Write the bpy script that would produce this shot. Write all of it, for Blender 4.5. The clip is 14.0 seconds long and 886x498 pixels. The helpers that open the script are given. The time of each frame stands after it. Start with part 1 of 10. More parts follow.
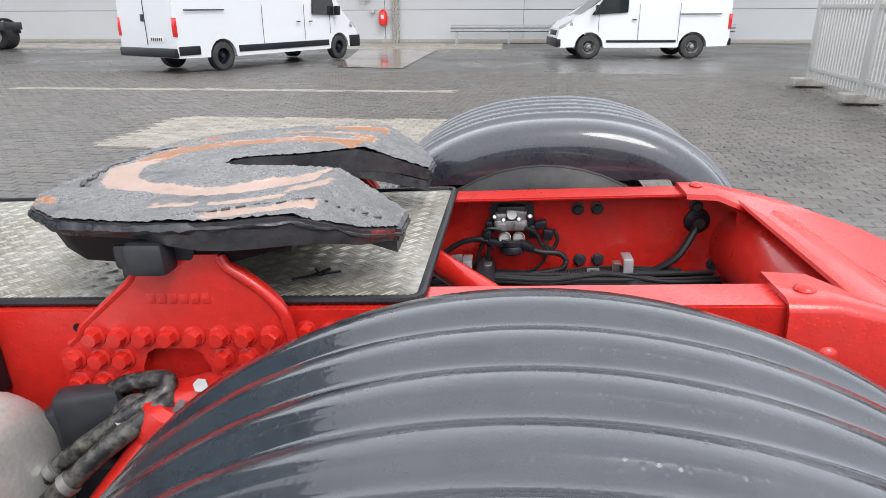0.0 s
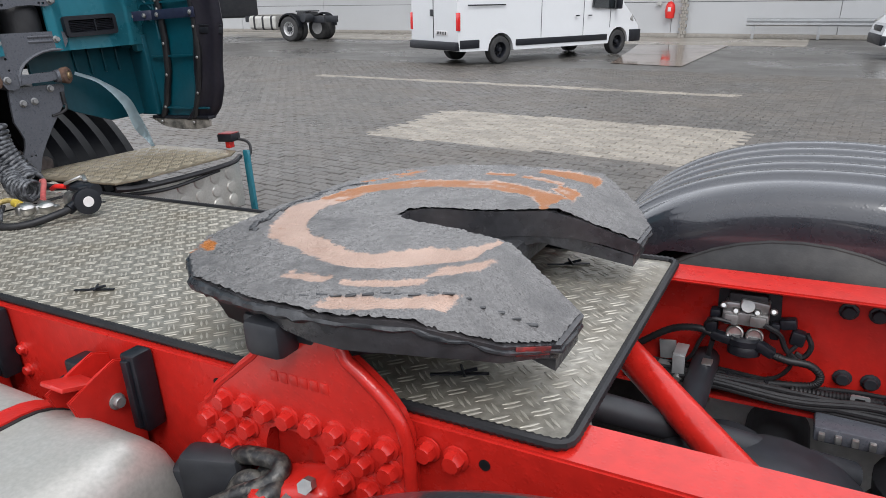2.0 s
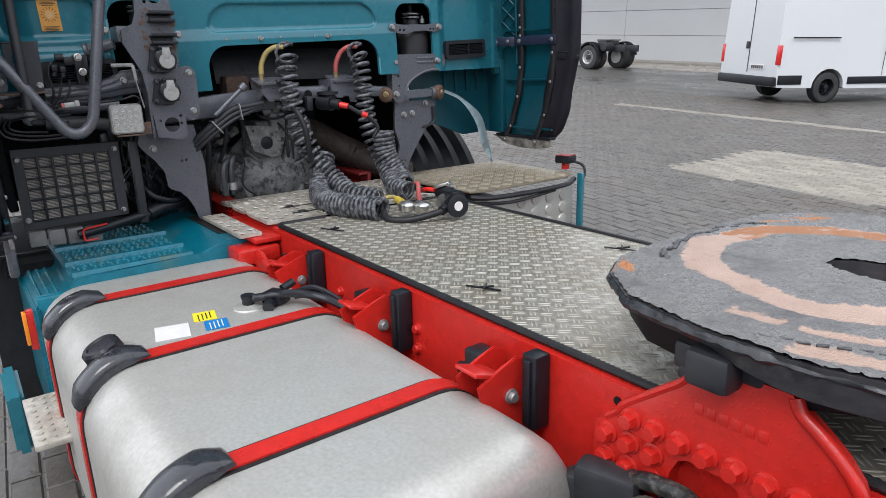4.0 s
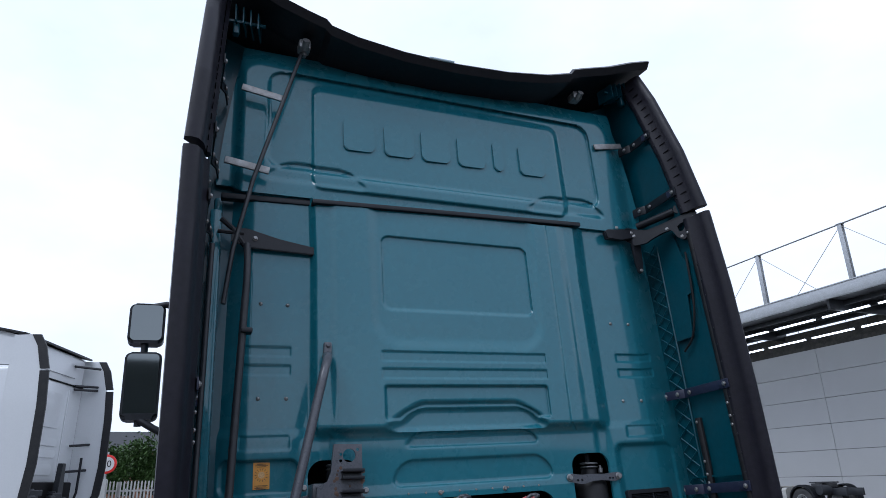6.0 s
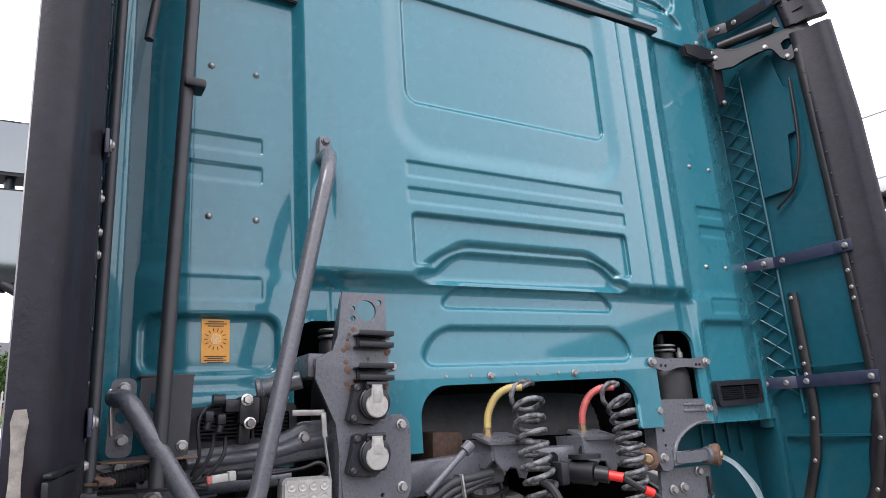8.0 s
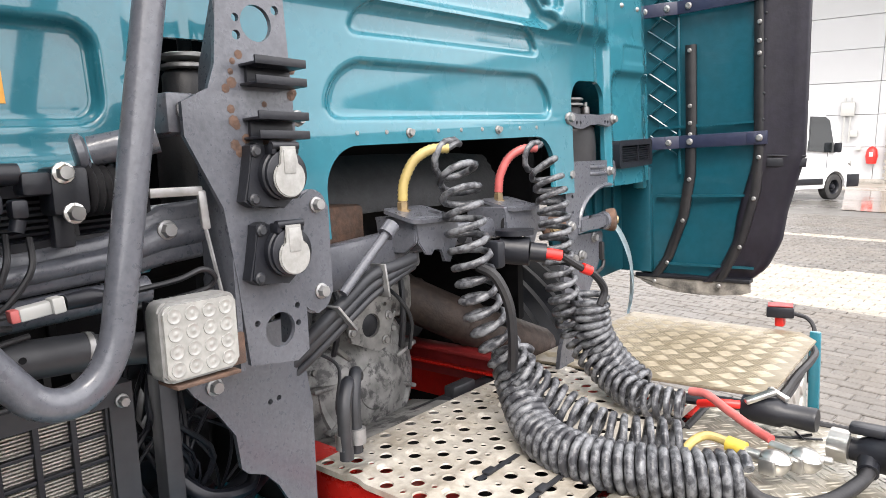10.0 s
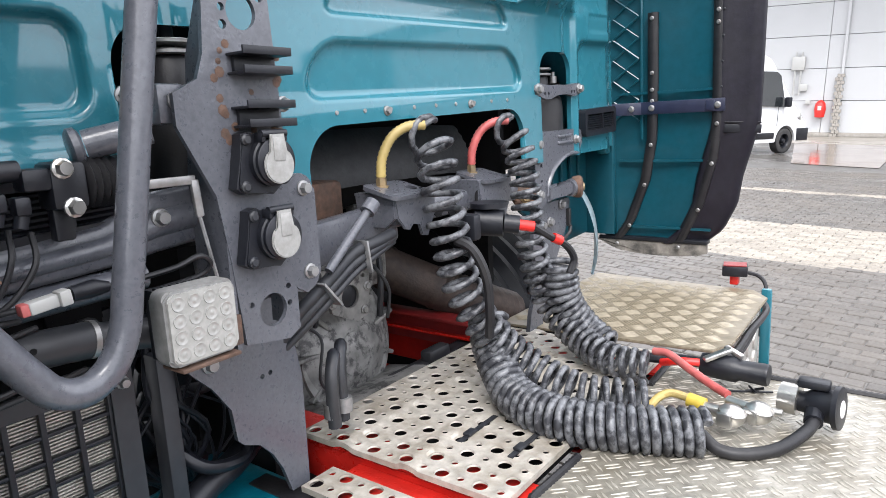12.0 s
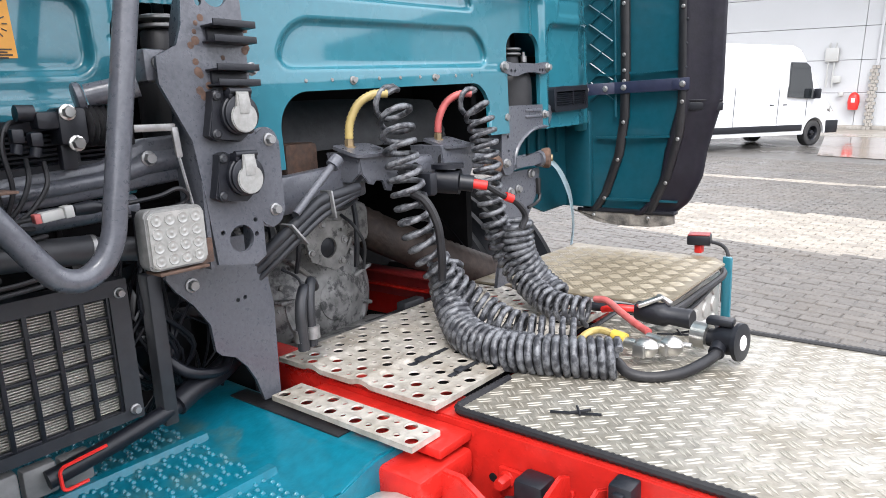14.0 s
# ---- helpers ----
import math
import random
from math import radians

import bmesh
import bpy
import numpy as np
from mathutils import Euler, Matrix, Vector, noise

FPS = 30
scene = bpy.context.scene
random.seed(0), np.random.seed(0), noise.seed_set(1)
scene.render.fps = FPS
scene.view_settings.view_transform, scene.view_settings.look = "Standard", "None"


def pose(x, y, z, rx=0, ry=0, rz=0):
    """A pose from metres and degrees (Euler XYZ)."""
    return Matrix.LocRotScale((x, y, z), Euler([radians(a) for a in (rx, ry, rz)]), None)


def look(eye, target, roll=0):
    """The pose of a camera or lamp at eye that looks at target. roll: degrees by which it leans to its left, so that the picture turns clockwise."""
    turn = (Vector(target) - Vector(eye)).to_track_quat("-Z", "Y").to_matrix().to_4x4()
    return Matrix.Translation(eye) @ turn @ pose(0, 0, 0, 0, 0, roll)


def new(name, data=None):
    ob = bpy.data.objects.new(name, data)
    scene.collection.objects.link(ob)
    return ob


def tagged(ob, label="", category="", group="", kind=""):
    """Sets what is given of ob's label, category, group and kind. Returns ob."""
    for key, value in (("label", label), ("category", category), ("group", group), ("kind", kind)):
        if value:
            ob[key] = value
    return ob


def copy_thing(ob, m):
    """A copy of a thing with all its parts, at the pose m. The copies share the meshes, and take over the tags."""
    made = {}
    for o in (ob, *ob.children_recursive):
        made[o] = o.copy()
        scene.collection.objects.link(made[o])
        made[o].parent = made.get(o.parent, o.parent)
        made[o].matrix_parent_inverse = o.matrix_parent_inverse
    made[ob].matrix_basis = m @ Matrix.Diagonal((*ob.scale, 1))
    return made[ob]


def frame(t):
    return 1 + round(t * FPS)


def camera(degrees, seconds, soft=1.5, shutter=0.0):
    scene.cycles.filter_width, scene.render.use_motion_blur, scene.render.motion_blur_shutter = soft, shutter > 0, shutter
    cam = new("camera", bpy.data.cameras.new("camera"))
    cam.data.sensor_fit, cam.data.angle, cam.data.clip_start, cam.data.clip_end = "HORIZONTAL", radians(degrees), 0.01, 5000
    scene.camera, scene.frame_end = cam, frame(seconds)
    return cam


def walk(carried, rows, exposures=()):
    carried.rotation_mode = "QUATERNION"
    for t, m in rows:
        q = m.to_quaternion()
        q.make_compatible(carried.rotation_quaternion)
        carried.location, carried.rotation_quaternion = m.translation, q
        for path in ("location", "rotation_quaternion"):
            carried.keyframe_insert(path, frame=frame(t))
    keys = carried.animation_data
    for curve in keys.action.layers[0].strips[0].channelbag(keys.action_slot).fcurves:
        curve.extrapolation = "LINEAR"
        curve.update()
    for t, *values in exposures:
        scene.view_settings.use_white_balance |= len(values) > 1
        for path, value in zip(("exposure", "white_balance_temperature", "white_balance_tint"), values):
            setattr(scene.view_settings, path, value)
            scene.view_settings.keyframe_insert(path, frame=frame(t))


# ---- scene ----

cam = camera(68.1, 14.0, soft=0.55)
# The lorry stands a little nose down: its own axes are laid into the level world by LORRY.
LEVEL = Vector((0.050, -0.005, 1.0)).normalized()
LORRY = Matrix.Translation((0, 0, -0.1)) @ LEVEL.rotation_difference(Vector((0, 0, 1))).to_matrix().to_4x4()
PATH = [
    (0, (0.644, -1.479, 1.527), (0.421, 0.391, 0.854), -3.2),
    (0.5, (0.633, -1.305, 1.587), (0.008, 0.495, 0.98), -3.4),
    (1, (0.676, -1.2, 1.593), (-0.178, 0.502, 0.98), -3.4),
    (1.5, (0.697, -1.146, 1.591), (-0.222, 0.513, 0.957), -3.5),
    (2, (0.714, -1.131, 1.605), (-0.232, 0.504, 0.95), -3.3),
    (2.2, (0.719, -1.125, 1.609), (-0.249, 0.497, 0.951), -3.2),
    (4.3, (0.409, -1.359, 1.621), (-1.251, -0.344, 1.16), -1.8),
    (4.5, (0.369, -1.365, 1.655), (-1.359, -0.422, 1.303), -1.9),
    (5, (0.404, -1.34, 1.682), (-1.429, -0.539, 1.689), -1.7),
    (5.5, (0.47, -1.327, 1.617), (-1.341, -0.586, 2.028), -2.2),
    (6, (0.542, -1.321, 1.629), (-1.167, -0.609, 2.385), -2.2),
    (6.5, (0.495, -1.302, 1.659), (-1.089, -0.617, 2.671), -1.8),
    (7, (0.103, -1.382, 1.618), (-1.434, -0.619, 2.644), -1.9),
    (7.5, (-0.277, -1.39, 1.589), (-1.856, -0.451, 2.379), -2.0),
    (8, (-0.676, -1.296, 1.59), (-2.328, -0.299, 2.115), -2.0),
    (8.5, (-0.952, -1.245, 1.588), (-2.671, -0.253, 1.835), -1.6),
    (9, (-1.196, -1.232, 1.628), (-2.842, -0.096, 1.643), -1.6),
    (9.2, (-1.251, -1.218, 1.629), (-2.809, 0.035, 1.59), -1.7),
    (11.3, (-1.294, -1.28, 1.698), (-2.47, 0.292, 1.316), -2.7),
    (11.5, (-1.286, -1.285, 1.7), (-2.465, 0.285, 1.32), -2.8),
    (12, (-1.286, -1.29, 1.694), (-2.466, 0.28, 1.317), -2.8),
    (12.5, (-1.288, -1.303, 1.689), (-2.471, 0.266, 1.314), -2.8),
    (13, (-1.292, -1.308, 1.692), (-2.465, 0.262, 1.293), -2.6),
    (13.5, (-1.254, -1.329, 1.673), (-2.426, 0.242, 1.279), -3.0),
    (14, (-1.014, -1.369, 1.63), (-2.26, 0.144, 1.234), -2.5),
]
EXPOSURES = [(0.0, 1.36, 6350, 10), (0.5, 1.12, 6400, 10), (1.5, 1.03, 6350, 11), (2.2, 1.03, 6350, 10), (4.5, 1.12, 6150, 10), (5.0, 1.46, 5950, 10), (5.5, 1.02, 5750, 10), (6.0, 0.28, 5550, 11), (6.5, -0.12, 6450, 13), (7.0, -0.2, 6450, 14), (7.5, 0.22, 6050, 13), (8.0, 1.75, 6500, 16), (8.5, 2.52, 6950, 17), (9.0, 2.55, 7150, 15), (11.3, 2.08, 6450, 12), (14.0, 2.06, 6400, 12)]
walk(cam, [(t, LORRY @ look(eye, target, roll)) for t, eye, target, roll in PATH], EXPOSURES)

# ---- world and light ----
world = bpy.data.worlds.new("overcast")
scene.world = world
world.use_nodes = True
wn, wl = world.node_tree.nodes, world.node_tree.links
wn.clear()
w_out = wn.new("ShaderNodeOutputWorld")
w_bg = wn.new("ShaderNodeBackground")
w_sky = wn.new("ShaderNodeTexSky")
w_sky.sky_type = "NISHITA"
w_sky.sun_disc = False
w_sky.sun_elevation, w_sky.sun_rotation = radians(48), radians(200)
w_coord = wn.new("ShaderNodeTexCoord")
w_map = wn.new("ShaderNodeMapping")
w_map.inputs["Scale"].default_value = (0.8, 0.8, 1.6)
w_cloud = wn.new("ShaderNodeTexNoise")
w_cloud.inputs["Scale"].default_value = 2.2
w_cloud.inputs["Detail"].default_value = 7.0
w_cloud.inputs["Roughness"].default_value = 0.55
w_ramp = wn.new("ShaderNodeValToRGB")
w_ramp.color_ramp.elements[0].position, w_ramp.color_ramp.elements[0].color = 0.32, (9.2, 9.5, 10.3, 1)
w_ramp.color_ramp.elements[1].position, w_ramp.color_ramp.elements[1].color = 0.62, (12.0, 12.15, 12.5, 1)
w_mix = wn.new("ShaderNodeMixRGB")
w_mix.inputs[0].default_value = 0.9
w_bg.inputs["Strength"].default_value = 0.085
wl.new(w_coord.outputs["Generated"], w_map.inputs["Vector"])
wl.new(w_map.outputs[0], w_cloud.inputs["Vector"])
wl.new(w_cloud.outputs["Fac"], w_ramp.inputs[0])
wl.new(w_sky.outputs[0], w_mix.inputs[1])
wl.new(w_ramp.outputs[0], w_mix.inputs[2])
wl.new(w_mix.outputs[0], w_bg.inputs["Color"])
wl.new(w_bg.outputs[0], w_out.inputs["Surface"])
sun = new("sun", bpy.data.lights.new("sun", "SUN"))
sun.data.energy, sun.data.angle, sun.data.color = 0.9, radians(25), (1.0, 0.97, 0.93)
sun.matrix_world = look((6, -9, 14), (0, 0, 0))


# ---- materials ----
def material(name, colour, rough=0.5, metal=0.0, coat=0.0, grain=0.0, grain_scale=40.0, dirt=0.0, dirt_colour=(0.16, 0.14, 0.11),
             dirt_scale=5.0, dirt_range=(0.42, 0.72), bump=0.0, bump_scale=120.0, rough_vary=0.0, vary=0.0, drops=0.0, spec=0.5):
    """A procedural surface: base colour with fine grain, patches of dirt, uneven gloss, fine relief and water drops."""
    m = bpy.data.materials.new(name)
    m.use_nodes = True
    n, l = m.node_tree.nodes, m.node_tree.links
    p = n["Principled BSDF"]
    p.inputs["Roughness"].default_value, p.inputs["Metallic"].default_value = rough, metal
    p.inputs["Coat Weight"].default_value, p.inputs["Coat Roughness"].default_value = coat, 0.05
    p.inputs["Specular IOR Level"].default_value = spec
    co = n.new("ShaderNodeTexCoord")
    fine = n.new("ShaderNodeTexNoise")
    fine.inputs["Scale"].default_value, fine.inputs["Detail"].default_value = grain_scale, 5
    broad = n.new("ShaderNodeTexNoise")
    broad.inputs["Scale"].default_value, broad.inputs["Detail"].default_value, broad.inputs["Roughness"].default_value = dirt_scale, 8, 0.65
    l.new(co.outputs["Object"], fine.inputs["Vector"]), l.new(co.outputs["Object"], broad.inputs["Vector"])
    rgb = n.new("ShaderNodeRGB")
    rgb.outputs[0].default_value = (*colour, 1)
    out = rgb.outputs[0]
    if vary:
        info, hsv, ran = n.new("ShaderNodeObjectInfo"), n.new("ShaderNodeHueSaturation"), n.new("ShaderNodeMapRange")
        geo, add = n.new("ShaderNodeNewGeometry"), n.new("ShaderNodeMath")
        add.operation = "ADD"
        fra = n.new("ShaderNodeMath")
        fra.operation = "FRACT"
        l.new(info.outputs["Random"], add.inputs[0]), l.new(geo.outputs["Random Per Island"], add.inputs[1])
        l.new(add.outputs[0], fra.inputs[0])
        ran.inputs["To Min"].default_value, ran.inputs["To Max"].default_value = 1 - vary, 1 + vary
        l.new(fra.outputs[0], ran.inputs["Value"]), l.new(ran.outputs[0], hsv.inputs["Value"]), l.new(out, hsv.inputs["Color"])
        out = hsv.outputs[0]
    if grain:
        mx, rp = n.new("ShaderNodeMixRGB"), n.new("ShaderNodeMapRange")
        mx.blend_type, mx.inputs[0].default_value = "MULTIPLY", 1.0
        rp.inputs["From Min"].default_value, rp.inputs["From Max"].default_value = 0.3, 0.7
        rp.inputs["To Min"].default_value, rp.inputs["To Max"].default_value = 1 - grain, 1 + grain
        l.new(fine.outputs["Fac"], rp.inputs["Value"]), l.new(out, mx.inputs[1]), l.new(rp.outputs[0], mx.inputs[2])
        out = mx.outputs[0]
    if dirt:
        mx, rp = n.new("ShaderNodeMixRGB"), n.new("ShaderNodeMapRange")
        rp.inputs["From Min"].default_value, rp.inputs["From Max"].default_value = dirt_range
        rp.inputs["To Max"].default_value = dirt
        l.new(broad.outputs["Fac"], rp.inputs["Value"]), l.new(rp.outputs[0], mx.inputs[0]), l.new(out, mx.inputs[1])
        mx.inputs[2].default_value = (*dirt_colour, 1)
        out = mx.outputs[0]
    l.new(out, p.inputs["Base Color"])
    if rough_vary:
        rp = n.new("ShaderNodeMapRange")
        rp.inputs["From Min"].default_value, rp.inputs["From Max"].default_value = 0.35, 0.7
        rp.inputs["To Min"].default_value, rp.inputs["To Max"].default_value = max(0.02, rough - rough_vary), min(1, rough + rough_vary)
        l.new(broad.outputs["Fac"], rp.inputs["Value"]), l.new(rp.outputs[0], p.inputs["Roughness"])
    last = None
    if bump:
        rel, b = n.new("ShaderNodeTexNoise"), n.new("ShaderNodeBump")
        rel.inputs["Scale"].default_value, rel.inputs["Detail"].default_value = bump_scale, 4
        b.inputs["Strength"].default_value, b.inputs["Distance"].default_value = bump, 0.004
        l.new(co.outputs["Object"], rel.inputs["Vector"]), l.new(rel.outputs["Fac"], b.inputs["Height"])
        last = b
    if drops:
        vor, b, rp = n.new("ShaderNodeTexVoronoi"), n.new("ShaderNodeBump"), n.new("ShaderNodeMapRange")
        vor.inputs["Scale"].default_value = 95
        rp.inputs["From Min"].default_value, rp.inputs["From Max"].default_value = 0.0, 0.36
        rp.inputs["To Min"].default_value, rp.inputs["To Max"].default_value = 1.0, 0.0
        b.inputs["Strength"].default_value, b.inputs["Distance"].default_value = drops, 0.002
        l.new(co.outputs["Object"], vor.inputs["Vector"]), l.new(vor.outputs["Distance"], rp.inputs["Value"]), l.new(rp.outputs[0], b.inputs["Height"])
        if last:
            l.new(last.outputs[0], b.inputs["Normal"])
        last = b
    if last:
        l.new(last.outputs[0], p.inputs["Normal"])
    return m


TEAL = material("teal_paint", (0.018, 0.134, 0.176), 0.28, coat=0.9, spec=0.2, grain=0.05, dirt=0.10, dirt_colour=(0.05, 0.14, 0.16), rough_vary=0.08)
TEAL_IN = material("teal_plastic", (0.002, 0.058, 0.083), 0.36, coat=0.3, spec=0.35, dirt=0.25, dirt_colour=(0.03, 0.06, 0.07), grain=0.1, bump=0.1)
TEAL_STEP = material("teal_step_plastic", (0.002, 0.115, 0.165), 0.32, coat=0.25, spec=0.35, dirt=0.55, dirt_colour=(0.10, 0.115, 0.055), dirt_scale=6, dirt_range=(0.52, 0.72), grain=0.15, bump=0.15)
RED = material("red_chassis_paint", (0.46, 0.016, 0.011), 0.34, coat=0.22, spec=0.38, grain=0.10, dirt=0.5, dirt_colour=(0.20, 0.016, 0.012), dirt_scale=4, dirt_range=(0.5, 0.8), rough_vary=0.12, drops=0.22)
RED_DARK = material("dull_red_paint", (0.20, 0.012, 0.012), 0.5, grain=0.15, dirt=0.4, dirt_colour=(0.06, 0.03, 0.03))
GREY = material("grey_chassis_paint", (0.078, 0.082, 0.096), 0.36, coat=0.25, grain=0.14, grain_scale=110, dirt=0.55, dirt_colour=(0.042, 0.045, 0.054), dirt_scale=75, dirt_range=(0.52, 0.66), rough_vary=0.12, bump=0.10, bump_scale=160, drops=0.12)
GREY_DARK = material("dark_grey_paint", (0.014, 0.016, 0.021), 0.5, grain=0.2, dirt=0.35, dirt_colour=(0.055, 0.052, 0.048))
GREASE_METAL = material("greasy_cast_metal", (0.19, 0.188, 0.183), 0.5, 0.2, grain=0.35, grain_scale=25, dirt=0.9, dirt_range=(0.5, 0.6), dirt_colour=(0.032, 0.032, 0.034), dirt_scale=26, bump=0.4, bump_scale=30)
BLACK = material("black_plastic", (0.008, 0.009, 0.013), 0.40, grain=0.2, spec=0.35, dirt=0.2, dirt_colour=(0.03, 0.03, 0.03), bump=0.1)
FENDER = material("wet_black_fender_plastic", (0.021, 0.023, 0.029), 0.30, coat=0.7, grain=0.1, dirt=0.3, dirt_colour=(0.04, 0.041, 0.045), dirt_scale=9, rough_vary=0.10, drops=0.18)
RUBBER = material("black_rubber", (0.009, 0.009, 0.011), 0.5, grain=0.25, spec=0.4, dirt=0.3, dirt_colour=(0.045, 0.042, 0.04), bump=0.15)
TYRE = material("tyre_rubber", (0.022, 0.022, 0.023), 0.7, grain=0.2, dirt=0.5, dirt_colour=(0.07, 0.066, 0.06), bump=0.2)
HOSE = material("coil_hose_plastic", (0.135, 0.140, 0.150), 0.40, grain=0.2, grain_scale=150, spec=0.45, dirt=1.0, dirt_colour=(0.026, 0.027, 0.032), dirt_scale=44, dirt_range=(0.42, 0.56))
GREASE = material("thick_black_grease", (0.024, 0.025, 0.028), 0.38, grain=0.4, grain_scale=60, dirt=0.3, dirt_colour=(0.09, 0.09, 0.09), bump=0.9, bump_scale=55, rough_vary=0.2)
# Near-black that paints the shade in holes, gaps and hollows.
DARK = material("void_shade_black", (0.005, 0.005, 0.006), 0.8, spec=0.2, grain=0.3)
CHECKER_TAN = material("muddy_tread_plate", (0.21, 0.18, 0.13), 0.46, 0.2, grain=0.25, grain_scale=30, dirt=0.8, dirt_colour=(0.15, 0.12, 0.075), dirt_scale=6, rough_vary=0.12, bump=0.12)
LIP = material("faded_rubber_strip", (0.013, 0.012, 0.018), 0.42, grain=0.2, spec=0.22, dirt=0.4, dirt_colour=(0.018, 0.018, 0.02), dirt_scale=7, rough_vary=0.1, bump=0.15)
CHECKER = material("aluminium_tread_plate", (0.29, 0.275, 0.238), 0.42, 0.45, grain=0.30, grain_scale=55, dirt=0.85, dirt_colour=(0.15, 0.128, 0.09), dirt_scale=5.5, dirt_range=(0.40, 0.70), rough_vary=0.14, bump=0.2)
TREAD = material("polished_tread_bar", (0.43, 0.405, 0.35), 0.40, 0.4, grain=0.2, grain_scale=60, dirt=0.5, dirt_colour=(0.25, 0.215, 0.16), dirt_scale=5.5, rough_vary=0.1)
TREAD_TAN = material("muddy_tread_bar", (0.31, 0.272, 0.205), 0.42, 0.2, grain=0.2, grain_scale=60, dirt=0.6, dirt_colour=(0.20, 0.165, 0.11), dirt_scale=6)
PERF = material("dirty_aluminium_plate", (0.50, 0.47, 0.42), 0.50, 0.35, grain=0.2, grain_scale=40, dirt=0.85, dirt_colour=(0.20, 0.165, 0.115), dirt_scale=7.0, rough_vary=0.12, bump=0.15)
TANK = material("brushed_aluminium_tank", (0.47, 0.46, 0.43), 0.42, 0.45, grain=0.10, grain_scale=110, dirt=0.42, dirt_colour=(0.27, 0.25, 0.21), dirt_scale=5.0, rough_vary=0.10, bump=0.05)
CHROME = material("bright_steel", (0.55, 0.54, 0.52), 0.28, 0.9, grain=0.2, dirt=0.3)
STEEL = material("dull_zinc_steel", (0.30, 0.30, 0.30), 0.45, 0.7, grain=0.25, dirt=0.5, dirt_colour=(0.14, 0.11, 0.08), dirt_scale=14)
RUST = material("rusty_steel", (0.095, 0.052, 0.034), 0.8, grain=0.4, grain_scale=60, dirt=0.6, dirt_colour=(0.06, 0.05, 0.045), dirt_scale=20, bump=0.4)
WHITE = material("white_paint", (0.62, 0.63, 0.64), 0.25, coat=0.5, grain=0.02, dirt=0.06, dirt_colour=(0.5, 0.5, 0.48))
WHITE_PLASTIC = material("white_plastic", (0.38, 0.38, 0.365), 0.4, dirt=0.2, dirt_colour=(0.4, 0.38, 0.33))
NAVY = material("navy_strap_paint", (0.016, 0.020, 0.048), 0.42, grain=0.2, dirt=0.4, dirt_colour=(0.03, 0.03, 0.04), dirt_scale=20)
BLUE = material("blue_paint", (0.003, 0.017, 0.21), 0.28, coat=0.4, spec=0.3, grain=0.04, dirt=0.12, dirt_colour=(0.012, 0.03, 0.13))
YELLOW = material("yellow_plastic", (0.55, 0.40, 0.04), 0.45, grain=0.15, dirt=0.3)
YELLOW_HOSE = material("faded_yellow_sleeve", (0.40, 0.30, 0.095), 0.5, grain=0.2, dirt=0.6)
RED_HOSE = material("faded_red_sleeve", (0.40, 0.08, 0.075), 0.5, grain=0.2, dirt=0.35, dirt_colour=(0.45, 0.25, 0.23))
RED_PLASTIC = material("red_plastic", (0.62, 0.02, 0.015), 0.4, grain=0.1)
ORANGE = material("amber_lens", (0.75, 0.22, 0.01), 0.2, coat=0.4)
RED_LENS = material("red_lens", (0.55, 0.01, 0.01), 0.15, coat=0.5)
STICKER = material("amber_sticker", (0.66, 0.30, 0.04), 0.5, grain=0.1, dirt=0.15)
PAPER = material("white_label", (0.60, 0.60, 0.60), 0.6, grain=0.05, dirt=0.4, dirt_colour=(0.52, 0.38, 0.34), dirt_scale=18)
BLUE_LABEL = material("blue_label", (0.01, 0.16, 0.42), 0.4)
YELLOW_LABEL = material("yellow_label", (0.75, 0.62, 0.02), 0.4)
INK = material("dark_ink", (0.02, 0.02, 0.02), 0.6)
LED_LENS = material("clear_lamp_lens", (0.27, 0.27, 0.255), 0.18, coat=0.6, grain=0.15, grain_scale=90)
RIM = material("silver_rim_paint", (0.50, 0.50, 0.50), 0.40, 0.25, grain=0.1, dirt=0.45, dirt_colour=(0.22, 0.20, 0.18), dirt_scale=8)
WALL = material("grey_wall_panel", (0.43, 0.435, 0.44), 0.62, grain=0.06, dirt=0.22, dirt_colour=(0.30, 0.30, 0.29), dirt_scale=0.35, bump=0.08)
GALV = material("galvanised_steel", (0.42, 0.43, 0.44), 0.45, 0.6, grain=0.15, dirt=0.2)
CONCRETE = material("concrete_block", (0.30, 0.28, 0.25), 0.85, grain=0.25, dirt=0.4, bump=0.5, bump_scale=40)
PAVER = material("wet_concrete_paver", (0.075, 0.068, 0.060), 0.45, grain=0.25, grain_scale=35, dirt=0.5, dirt_colour=(0.095, 0.078, 0.06), dirt_scale=0.7, rough_vary=0.2, bump=0.35, bump_scale=90, vary=0.22)
PAVER_LIGHT = material("pale_concrete_paver", (0.22, 0.195, 0.16), 0.5, grain=0.2, grain_scale=35, dirt=0.45, dirt_colour=(0.15, 0.135, 0.115), dirt_scale=1.2, rough_vary=0.15, bump=0.35, bump_scale=90, vary=0.2)
JOINT = material("wet_sand_joint", (0.03, 0.028, 0.025), 0.7, grain=0.3, dirt=0.3, bump=0.3)
LEAF = material("hedge_leaf", (0.045, 0.085, 0.022), 0.6, vary=0.45, grain=0.2)
GRASS = material("verge_grass", (0.08, 0.13, 0.035), 0.8, grain=0.4, grain_scale=3, dirt=0.4, dirt_colour=(0.13, 0.14, 0.05), vary=0.3)
BARK = material("bark", (0.09, 0.07, 0.05), 0.9, grain=0.3, bump=0.5)
BRICK = material("red_brick_house", (0.20, 0.09, 0.06), 0.8, grain=0.2, dirt=0.3)
